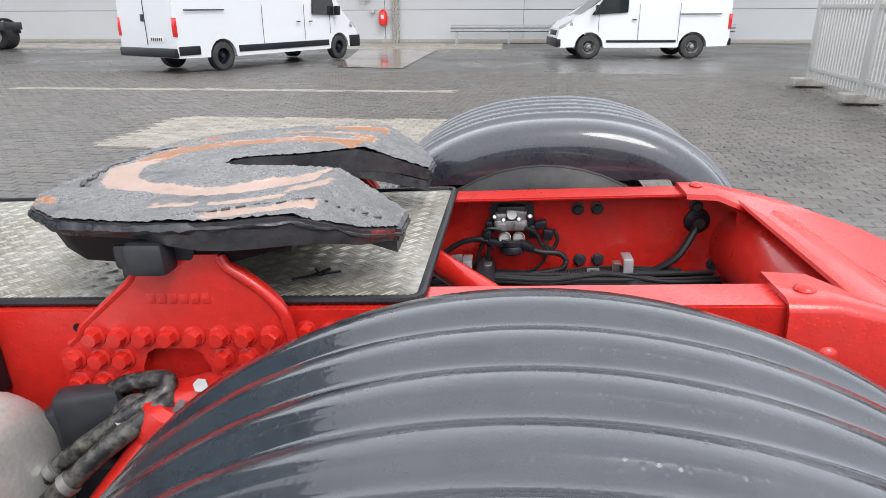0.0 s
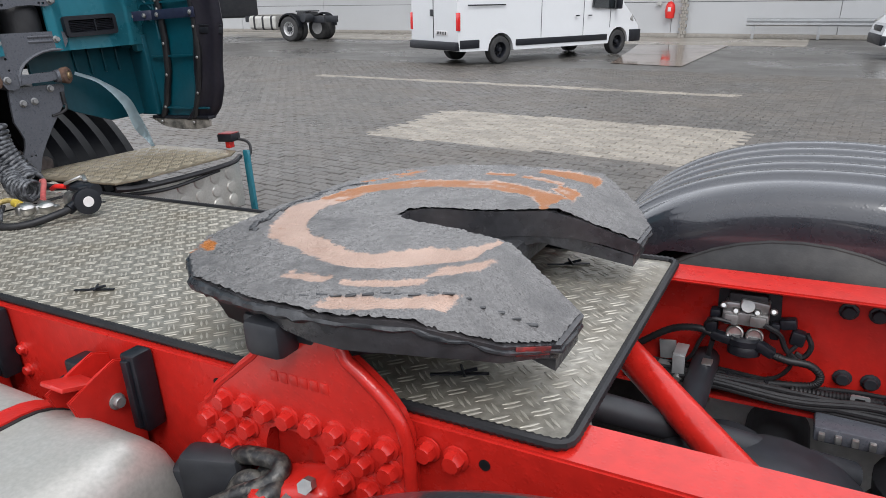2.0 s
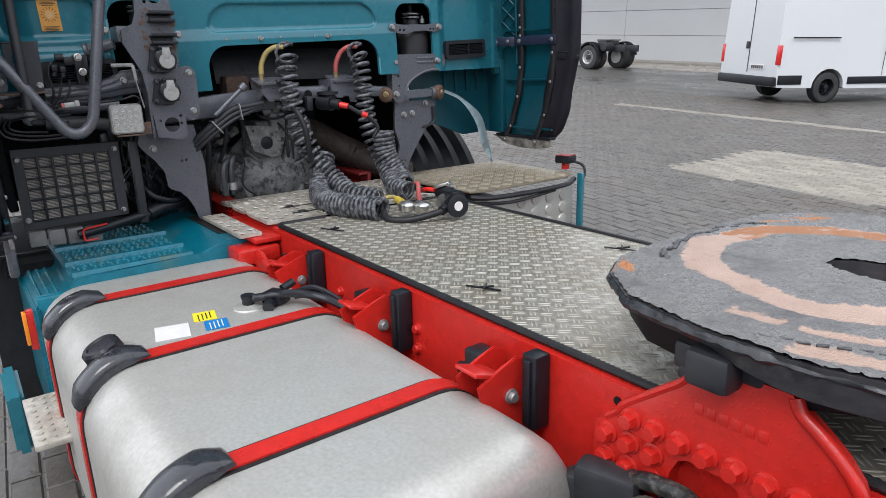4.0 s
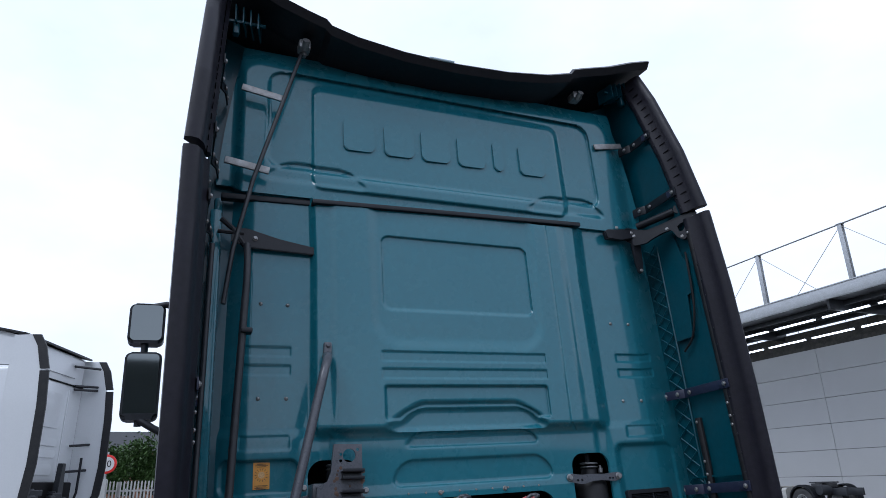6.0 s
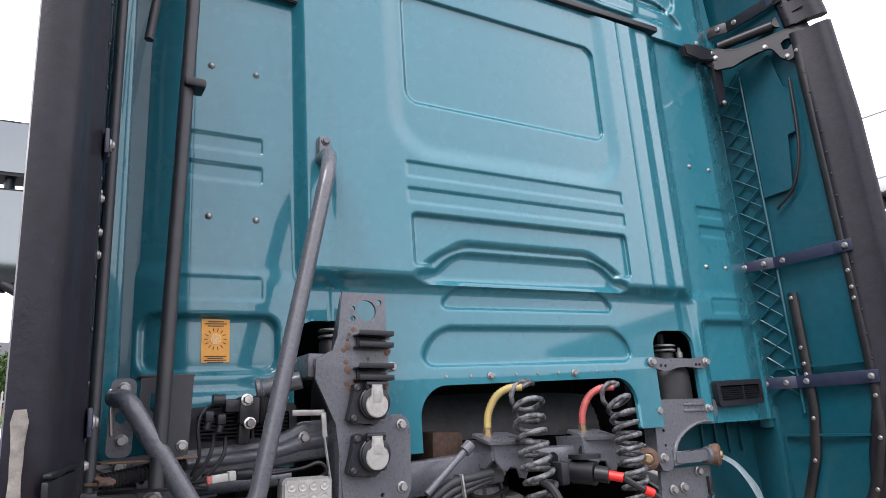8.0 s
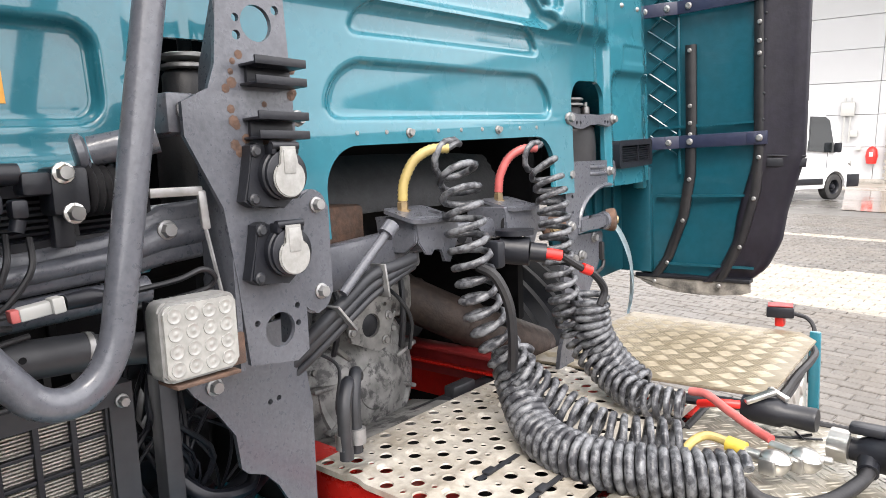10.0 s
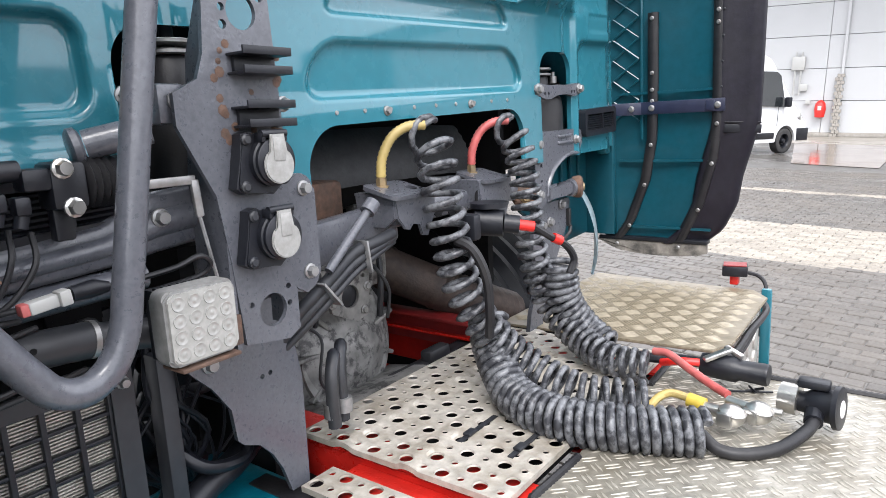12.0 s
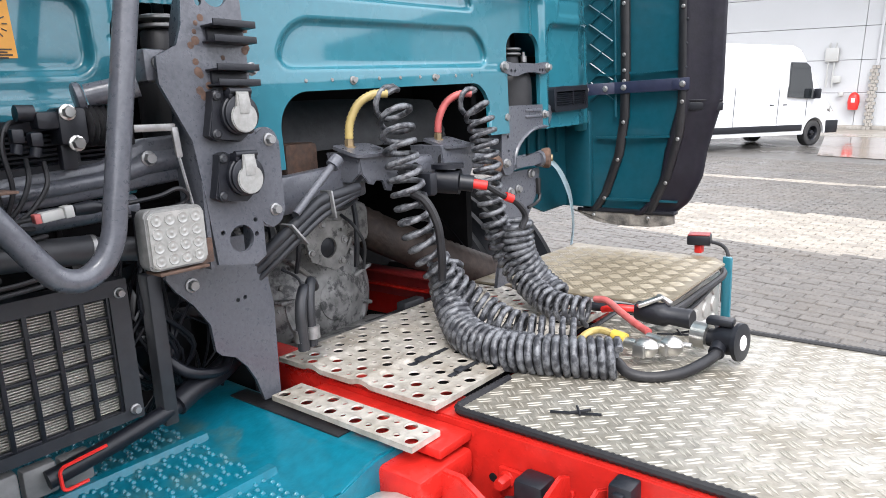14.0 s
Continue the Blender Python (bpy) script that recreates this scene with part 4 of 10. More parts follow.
# rear wheels and mudguards
def wheel_parts(parent, c, side, r=0.5, w=0.30, tyre=TYRE, rim_mat=RIM, hub_mat=GREY_DARK, nuts=10, twin=False):
    """Tyre, rim, hub and nuts of one road wheel; side is the outward direction along y."""
    ax = Vector((0, side, 0))
    bm = nb()
    rim = r * 0.56
    prof = [(-w / 2, rim), (-w / 2, r * 0.72), (-w * 0.52, r * 0.85), (-w * 0.46, r * 0.955), (-w * 0.40, r * 0.985)]
    for k in range(5):
        a = -w * 0.36 + w * 0.72 * k / 4
        prof += [(a - 0.012, r * 0.992), (a - 0.006, r), (a + 0.028, r), (a + 0.034, r * 0.992)]
    prof += [(w * 0.40, r * 0.985), (w * 0.46, r * 0.955), (w * 0.52, r * 0.85), (w / 2, r * 0.72), (w / 2, rim)]
    lathe(bm, prof + [(-w / 2, rim * 0.99)], c, ax, 48, False)
    ty = part("tyre", bm, tyre, parent)
    bm = nb()
    lathe(bm, [(-w / 2, rim), (w / 2 - 0.005, rim * 1.03), (w / 2 + 0.006, rim * 1.0), (w / 2 - 0.012, rim * 0.93), (w / 2 - 0.05, rim * 0.88), (w / 2 - 0.13, rim * 0.80), (w / 2 - 0.15, rim * 0.66), (w / 2 - 0.10, rim * 0.50), (w / 2 - 0.10, 0.02)], c, ax, 40)
    ri = part("rim", bm, rim_mat, parent)
    bm = nb()
    for k in range(10):
        a = 2 * math.pi * (k + 0.5) / 10
        p = Vector(c) + Vector((math.cos(a) * rim * 0.73, side * (w / 2 - 0.138), math.sin(a) * rim * 0.73))
        lathe(bm, [(0, rim * 0.085), (0.004, rim * 0.085)], p, ax, 12)
    pieces("vent_hole", bm, DARK, parent)
    bm = nb()
    lathe(bm, [(w / 2 - 0.11, rim * 0.38), (w / 2 - 0.03, rim * 0.36), (w / 2 + 0.0, rim * 0.30), (w / 2 + 0.01, rim * 0.12), (w / 2 + 0.01, 0.002)], c, ax, 28)
    part("hub", bm, hub_mat, parent)
    bm = nb()
    for k in range(nuts):
        a = 2 * math.pi * k / nuts
        p = Vector(c) + Vector((math.cos(a) * rim * 0.56, side * (w / 2 - 0.10), math.sin(a) * rim * 0.56))
        hexbolt(bm, p, ax, 0.016, 0.03)
    pieces("wheel_nut", bm, hub_mat, parent)


def wheel(parent, c, side, **kw):
    e = new("wheel")
    e.parent = parent
    wheel_parts(e, c, side, **kw)
    return e


def mudguard(s):
    """A flat-topped arch with broad pressed ribs, a rounded inner shoulder and a straight-cut inner skirt."""
    if s < 0:
        yin, yout, cx, cz, ra, rb, ex, cut = 0.575, 1.22, 0.66, 0.368, 0.80, 0.80, 2.0, 0.72
    else:
        yin, yout, cx, cz, ra, rb, ex, cut = 0.515, 1.165, 0.76, 0.60, 0.65, 0.605, 2.3, 1.022
    prof = [(yin, -0.20), (yin, -0.12), (yin + 0.002, -0.075), (yin + 0.010, -0.045), (yin + 0.026, -0.022), (yin + 0.05, -0.008), (yin + 0.08, -0.002)]
    nr = 5
    w = (yout - yin - 0.17) / nr
    for k in range(nr):
        a = yin + 0.10 + w * k
        prof += [(a, 0.0), (a + w * 0.10, 0.010), (a + w * 0.2, 0.0145), (a + w * 0.52, 0.0145), (a + w * 0.62, 0.010), (a + w * 0.72, 0.0)]
    prof += [(yout - 0.05, 0.0), (yout - 0.02, -0.008), (yout, -0.03), (yout + 0.008, -0.06), (yout + 0.008, -0.09)]
    bm = nb()
    rows = []
    shell = [(y, h, 0) for y, h in prof] + [(y, h - 0.006, 0.004) for y, h in reversed(prof)]
    n = len(prof)
    for k in range(61):
        a = radians(12 + 156 * k / 60)
        c, q = math.cos(a), math.sin(a)
        ux, uz = math.copysign(abs(c) ** (2 / ex), c), abs(q) ** (2 / ex)
        row = []
        for j, (y, h, inset) in enumerate(shell):
            x, z = cx + (ra + h) * ux, cz + (rb + h) * uz
            at = j if j < n else 2 * n - 1 - j
            if at < 2:
                top = cz + (rb - 0.075) * uz
                foot = min(top - 0.03, cut)
                x, z = cx + (ra - 0.075 - inset) * ux, foot if at == 0 else (foot + top) / 2
            y = y + inset if y < (yin + yout) / 2 else y - inset
            row.append(bm.verts.new((x, s * y, z)))
        rows.append(row)
    for a, b in zip(rows, rows[1:]):
        for k in range(2 * n):
            bm.faces.new((a[k], a[(k + 1) % (2 * n)], b[(k + 1) % (2 * n)], b[k]))
    bm.faces.new(rows[0][::-1]), bm.faces.new(rows[-1])
    guard = part("mudguard", bm, FENDER, lorry, "wet black ribbed plastic mudguard", sharp=55)
    bm = nb()
    for x, yy in ((1.24, 0.62), (1.22, 0.86)):
        box(bm, (x, s * yy, 0.955 if s > 0 else 0.80), (0.012, 0.12, 0.05), (0, 48, 0), 0.004)
    box(bm, (0.31, s * (yin + 0.0), 1.06 if s > 0 else 0.98), (0.02, 0.05, 0.09), (0, -42, 0), 0.006)
    pieces("mudguard_clip", bm, BLACK, guard)


for s in (-1, 1):
    wheel(lorry, (0.72, s * 0.97, 0.58), s, r=0.5, w=0.30)
    wheel(lorry, (0.72, s * 0.63, 0.58), s, r=0.5, w=0.30)
    wheel(lorry, (-3.0 - 0.15, s * 1.02, 0.45), s, r=0.5, w=0.32)
    mudguard(s)


# ---- cab: built upright, then leaned as it sits on its springs ----
def sd_box(u, v, u0, v0, u1, v1, r):
    """Signed distance to a rounded rectangle."""
    du, dv = abs(u - (u0 + u1) / 2) - (u1 - u0) / 2 + r, abs(v - (v0 + v1) / 2) - (v1 - v0) / 2 + r
    return math.hypot(max(du, 0), max(dv, 0)) + min(max(du, dv), 0) - r


def sd_trap(u, v, half_low, half_top, v0, v1, r):
    """Signed distance to a symmetric trapezium with a flat foot and rounded shoulders."""
    t = min(1, max(0, (v - v0) / (v1 - v0)))
    h = half_low + (half_top - half_low) * t
    k = (half_low - half_top) / (v1 - v0)
    side = (abs(u) - h) / math.sqrt(1 + k * k)
    a, b = side + r, max(v - v1, v0 - v) + r
    return math.hypot(max(a, 0), max(b, 0)) + min(max(a, b), 0) - r


def step(d, w):
    """1 well inside, 0 outside, smooth over a width w."""
    t = min(1, max(0, 0.5 - d / w))
    return t * t * (3 - 2 * t)


def groove(d, w):
    return math.exp(-(d / w) ** 2)


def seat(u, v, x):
    """A rear wall point: its flat plan projected from a camera position to x."""
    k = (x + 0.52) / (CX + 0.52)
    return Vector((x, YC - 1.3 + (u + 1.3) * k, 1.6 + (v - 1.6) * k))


def lower_relief(u, v):
    """Relief of the lower rear panel towards the rear; u across from its centre line, v the height."""
    a = abs(u)
    hump = sd_trap(u - 0.005, v, 0.425, 0.285, 1.99, 2.108, 0.045)
    low = max(step(v - 2.0, 0.065), step(hump, 0.065))
    x = 0.028 + 0.0257 * u
    # side columns set back beyond the central bulge, which ends on soft shoulders low down
    x += (0.043 - 0.052 * low) * step(a - 0.735 - 0.03 * max(0, v - 2.75), 0.05)
    # the bulge is crowned across and leans back a little towards its top
    x += 0.010 * (1 - min(1, (a / 0.74) ** 2)) - 0.012 * max(0, v - 2.0)
    x -= 0.010 * step(0.64 - a, 0.05) * step(2.0 - v, 0.05)
    if a > 1.0:
        x -= 0.16 * ((a - 1.0) / 0.18) ** 1.5
    # blind window and its surround
    x -= 0.016 * step(sd_box(u, v, -0.445, 2.395, 0.445, 3.2, 0.13), 0.07)
    x -= 0.012 * step(sd_box(u, v, -0.405, 2.555, 0.40, 2.925, 0.04), 0.014)
    # two flat bars
    for v0, v1 in ((2.316, 2.361), (2.237, 2.281)):
        x -= 0.0055 * step(sd_box(u, v, -0.418, v0, 0.448, v1, 0.004), 0.0068)
    # winged recess over the hump
    wing = sd_box(u, v, -0.408, 2.052, 0.438, 2.202, 0.014)
    x -= 0.015 * step(max(wing, -hump), 0.014)
    # below the shoulder line the panel stands a little prouder
    x += 0.008 * max(step(hump, 0.03), step(max(v - 1.992, a - 0.66), 0.03))
    # two pressed panels
    x -= 0.012 * step(sd_trap(u, v, 0.343, 0.286, 1.929, 1.995, 0.03), 0.012)
    x -= 0.013 * step(sd_trap(u + 0.004, v, 0.412, 0.355, 1.768, 1.874, 0.05), 0.013)
    # foot of the panel swept out to the arch
    x += 0.004 * step(max(v - 1.76, a - 0.62), 0.05)
    # side column boxes
    for v0, v1 in ((2.316, 2.356), (2.236, 2.278), (1.938, 1.992)):
        x -= 0.006 * step(sd_box(a, v, 0.855 if u > 0 else 0.836, v0, 1.062 if u > 0 else 1.038, v1, 0.006), 0.0068)
    if u > 0:
        x -= 0.02 * step(sd_box(u, v, 0.77, 1.45, 1.085, 1.90, 0.04), 0.03)
    else:
        x -= 0.024 * step(sd_box(u, v, -1.105, 1.765, -0.800, 1.897, 0.035), 0.018)
        x += 0.022 * step(sd_box(u, v, -1.07, 1.60, -0.78, 1.72, 0.03), 0.03)
    # panel seam by the right column
    x -= 0.004 * groove(u - 0.553, 0.004) * (1 if v > 1.98 else 0)
    return x


def upper_relief(u, v):
    x = 0.025 + 0.0257 * u
    a = abs(u)
    # broad pressed field with a narrower field raised in it
    x -= 0.018 * step(sd_box(u, v, -0.955, 3.215, 0.925, 3.755, 0.07), 0.030)
    x += 0.018 * step(sd_box(u, v, -0.74, 3.14, 0.69, 3.70, 0.05), 0.030)
    x -= 0.010 * step(abs(v - 3.752) - 0.010, 0.02) * (1 if a < 0.86 else 0)
    # two swept feet at its lower corners
    for c in (-0.72, 0.70):
        x -= 0.013 * step(sd_trap(u - c, v, 0.27, 0.16, 3.155, 3.245, 0.04), 0.025)
    r = sd_box(u, v, -1.10, 2.6, 1.10, 3.83, 0.12)
    x -= 0.05 * step(-r - 0.01, 0.06)
    return x


def half_width(v):
    return 1.18 if v < 3.0 else 1.18 - 0.10 * ((v - 3.0) / 0.85) ** 1.5


def cuts(u, v):
    """Signed distance to the openings in the lower panel, negative inside."""
    a = abs(u)
    d = sd_box(u, v, -0.415, 1.2, 0.395, 1.716, 0.085)
    d = min(d, sd_box(a, v, 0.503 if u > 0 else 0.545, 1.2, 0.712 if u > 0 else 0.76, 1.87 if u > 0 else 1.89, 0.06))
    if u < 0:
        d = min(d, v - 1.545)
    else:
        d = min(d, v - 1.545 + 0.02 * (u - 0.7))
    return d


def field(relief, v0, v1, cell, cut=None):
    """A pressed panel as a fine grid; its openings are cut along smooth edges."""
    bm = nb()
    nu, nv = int(2.36 / cell), int((v1 - v0) / cell)
    grid = {}
    for j in range(nv + 1):
        v = v0 + (v1 - v0) * j / nv
        w = half_width(v)
        for i in range(nu + 1):
            u = -w + 2 * w * i / nu
            uu, vv = u, v
            d = cut(uu, vv) if cut else 1
            if cut and abs(d) < cell * 0.72:
                e = 0.001
                gu, gv = (cut(uu + e, vv) - d) / e, (cut(uu, vv + e) - d) / e
                n = math.hypot(gu, gv) + 1e-6
                uu, vv = uu - gu / n * d, vv - gv / n * d
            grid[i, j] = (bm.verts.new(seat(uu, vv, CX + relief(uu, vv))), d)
    for j in range(nv):
        for i in range(nu):
            c = [grid[i, j], grid[i + 1, j], grid[i + 1, j + 1], grid[i, j + 1]]
            if cut and sum(q[1] for q in c) / 4 < 0:
                continue
            bm.faces.new([q[0] for q in c])
    bmesh.ops.delete(bm, geom=[v for v in bm.verts if not v.link_faces], context="VERTS")
    rim = [e for e in bm.edges if len(e.link_faces) == 1]
    lip = bmesh.ops.extrude_edge_only(bm, edges=rim)
    bmesh.ops.translate(bm, verts=[g for g in lip["geom"] if isinstance(g, bmesh.types.BMVert)], vec=(-0.014, 0, 0))
    return bm


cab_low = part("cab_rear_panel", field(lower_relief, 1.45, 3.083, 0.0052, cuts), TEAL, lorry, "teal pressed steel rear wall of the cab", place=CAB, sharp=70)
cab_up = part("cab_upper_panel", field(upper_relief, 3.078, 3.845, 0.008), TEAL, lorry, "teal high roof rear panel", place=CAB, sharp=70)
bm = nb()
box(bm, (CX - 0.006, YC - 0.03, 3.056), (0.04, 2.24, 0.028), (0, 0, -1.47), 0.004)
box(bm, (CX + 0.045, YC - 0.03, 3.040), (0.05, 1.44, 0.022), (0, 0, -1.47), 0.003)
pieces("panel_seam", bm, BLACK, cab_up)
bm = nb()
for k in range(6):
    w = 0.160 if k != 4 else 0.060
    u = (-0.505, -0.290, -0.085, 0.125, 0.290, 0.505)[k]
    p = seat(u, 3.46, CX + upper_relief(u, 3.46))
    prism(bm, round_rect(p.y - w / 2, p.z - 0.093, p.y + w / 2, p.z + 0.093, 0.03), "x", p.x - 0.02, p.x + 0.010, 0.003)
pieces("raised_mark", bm, TEAL, cab_up)
# shell: sides, roof and floor behind the rear wall
bm = nb()
for s in (-1, 1):
    box(bm, (-3.30, YC + s * 1.155, 2.30), (1.95, 0.04, 1.55), None, 0.015)
    prism(bm, [(-4.15, 3.05), (-2.36, 3.05), (-2.36, 3.80), (-2.9, 3.86), (-3.7, 3.55)], "y", YC + s * 1.06, YC + s * 1.10)
    box(bm, (-4.0, YC + s * 1.17, 1.25), (0.5, 0.04, 0.8), None, 0.02)
box(bm, (-3.0, YC, 3.83), (1.3, 2.1, 0.05), None, 0.02)
box(bm, (-4.25, YC, 2.3), (0.08, 2.3, 2.2), None, 0.03)
pieces("cab_shell", bm, TEAL, lorry, place=CAB)
# sheets added behind the openings, with the shade painted in as near-black
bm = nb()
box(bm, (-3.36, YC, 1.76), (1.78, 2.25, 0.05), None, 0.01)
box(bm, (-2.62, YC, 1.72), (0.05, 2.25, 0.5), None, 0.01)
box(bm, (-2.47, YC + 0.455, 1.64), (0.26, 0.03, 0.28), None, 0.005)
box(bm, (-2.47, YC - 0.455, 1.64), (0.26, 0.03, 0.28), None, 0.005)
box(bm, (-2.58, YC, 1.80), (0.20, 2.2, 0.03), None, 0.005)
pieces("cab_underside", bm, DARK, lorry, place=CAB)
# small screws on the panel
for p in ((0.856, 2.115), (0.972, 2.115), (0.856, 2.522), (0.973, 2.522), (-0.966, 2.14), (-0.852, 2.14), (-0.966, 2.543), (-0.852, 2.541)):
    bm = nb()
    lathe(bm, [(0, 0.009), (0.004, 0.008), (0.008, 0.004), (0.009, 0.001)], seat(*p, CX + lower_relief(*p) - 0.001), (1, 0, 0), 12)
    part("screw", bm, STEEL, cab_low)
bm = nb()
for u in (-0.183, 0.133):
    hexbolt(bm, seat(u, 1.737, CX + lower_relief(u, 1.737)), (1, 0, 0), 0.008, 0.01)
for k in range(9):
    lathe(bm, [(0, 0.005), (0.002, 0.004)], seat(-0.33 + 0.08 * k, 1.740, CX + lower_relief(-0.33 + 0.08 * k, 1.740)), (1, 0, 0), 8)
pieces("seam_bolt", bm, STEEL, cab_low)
# vent grilles
for u0, u1, v0, v1 in ((0.735, 0.990, 1.598, 1.686), (-1.01, -0.77, 1.598, 1.690)):
    GX = CX + (0.095 if u0 < 0 else 0.104)
    bm = nb()
    holed_plate(bm, round_rect(YC + u0, v0, YC + u1, v1, 0.015), [round_rect(YC + u0 + 0.018, v0 + 0.018, YC + u1 - 0.018, v1 - 0.018, 0.006)], "x", GX - 0.075, GX - 0.048)
    grille = part("vent_grille", bm, BLACK, cab_low)
    bm = nb()
    box(bm, (GX - 0.085, YC + (u0 + u1) / 2, (v0 + v1) / 2), (0.006, u1 - u0 - 0.02, v1 - v0 - 0.02))
    part("backing", bm, DARK, grille)
    n = 7
    for k in range(n):
        bm = nb()
        box(bm, (GX - 0.062, YC + (u0 + u1) / 2, v0 + 0.022 + (v1 - v0 - 0.044) * k / (n - 1)), (0.016, u1 - u0 - 0.036, 0.004), (0, 25, 0))
        part("slat", bm, BLACK, grille)
    bm = nb()
    box(bm, (GX - 0.06, YC + (u0 + u1) / 2 + 0.02, (v0 + v1) / 2), (0.018, 0.006, v1 - v0 - 0.036))
    part("slat", bm, BLACK, grille)
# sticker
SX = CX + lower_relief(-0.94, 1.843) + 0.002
bm = nb()
box(bm, (SX - 0.0008, -0.961, 1.843), (0.0015, 0.064, 0.102))
sticker = part("warning_sticker", bm, STICKER, cab_low, "amber service sticker")
bm = nb()
for k in range(7):
    box(bm, (SX + 0.0004, -0.961, 1.887 - 0.005 * k if k < 3 else 1.806 - 0.0045 * (k - 3)), (0.001, 0.050 if k % 2 else 0.036, 0.0022))
for k in range(14):
    a = 2 * math.pi * k / 14
    box(bm, (SX + 0.0004, -0.961 + 0.022 * math.cos(a), 1.846 + 0.022 * math.sin(a)), (0.001, 0.008, 0.0018), (math.degrees(a), 0, 0))
pieces("print_bar", bm, INK, sticker)
bm = nb()
lathe(bm, [(0, 0.013), (0.001, 0.012)], (SX - 0.0001, -0.961, 1.846), (1, 0, 0), 20)
part("print_disc", bm, material("faded_amber_print", (0.62, 0.38, 0.17), 0.6, grain=0.3, grain_scale=300), sticker)


# roof deflector with its black trailing edge
def deflector():
    prof = [(-1.225, 4.13), (-1.10, 4.075), (-0.95, 4.005), (-0.80, 3.965), (-0.715, 3.945), (-0.69, 3.915), (-0.55, 3.885), (-0.3, 3.862), (0, 3.855), (0.3, 3.862), (0.55, 3.885), (0.69, 3.915), (0.715, 3.945), (0.80, 3.965), (0.95, 3.995), (1.10, 4.04), (1.215, 4.062)]
    bm = nb()
    rows = []
    for u, v in prof:
        k = abs(u) / 1.2
        tail = -2.05 + 0.10 * k ** 2
        rows.append([bm.verts.new(p) for p in ((-2.95, YC + u * 0.9, v - 0.42 - 0.05 * k), (-2.55, YC + u * 0.97, v - 0.10), (tail - 0.02, YC + u, v + 0.02), (tail, YC + u, v), (tail - 0.03, YC + u, v - 0.035), (-2.30, YC + u * 0.98, v - 0.045 + 0.02 * k), (-2.60, YC + u * 0.95, v - 0.16))])
    for a, b in zip(rows, rows[1:]):
        for k in range(6):
            bm.faces.new((a[k], a[k + 1], b[k + 1], b[k]))
    return bm


roof_def = part("roof_deflector", deflector(), BLACK, lorry, "black roof air deflector", place=CAB, sharp=35)
bm = nb()
box(bm, (-2.055, YC - 0.10, 3.862), (0.03, 0.14, 0.012), (0, 15, 0), 0.004)
part("roof_marker", bm, LIGHT_BLUE, roof_def)
for s in (-1, 1):
    bm = nb()
    for k in range(4):
        box(bm, (-2.16, YC + s * (1.02 + 0.035 * k), 3.93 + 0.01 * k), (0.11, 0.006, 0.09), (0, 0, s * 14))
    box(bm, (-2.14, YC + s * 1.08, 3.93), (0.012, 0.17, 0.012))
    box(bm, (-2.16, YC + s * 1.13, 3.90), (0.04, 0.03, 0.07), None, 0.008)
    pieces("corner_rib", bm, TEAL_IN, roof_def)
    bm = nb()
    box(bm, (-2.17, YC + s * 0.80, 3.875), (0.07, 0.06, 0.05), None, 0.01)
    lathe(bm, [(0, 0.018), (0.05, 0.018)], (-2.15, YC + s * 0.80, 3.85), (1, 0, 0.4), 12)
    part("stay_socket", bm, STEEL, roof_def)


# side deflectors
SCUFFED = material("scuffed_muddy_rubber", (0.20, 0.185, 0.165), 0.7, grain=0.3, dirt=1.0, dirt_colour=(0.02, 0.02, 0.02), dirt_scale=16, bump=0.4)


def edge_x(v, s=-1):
    """How far back the rear edge reaches at a height."""
    pts = [(1.15, -1.955), (1.21, -1.885), (1.31, -1.825), (1.60, -1.745), (2.1, -1.735), (2.6, -1.74), (3.02, -1.765), (3.4, -1.82), (3.8, -1.92), (4.08, -2.02)]
    for (a, xa), (b, xb) in zip(pts, pts[1:]):
        if v <= b:
            return xa + (xb - xa) * (v - a) / (b - a) - (0.025 * min(1, max(0, v - 1.21) / 0.2) if s > 0 else 0)
    return pts[-1][1]


def side_out(v):
    return 1.195 - (0.045 * max(0, v - 3.0) / 0.8)


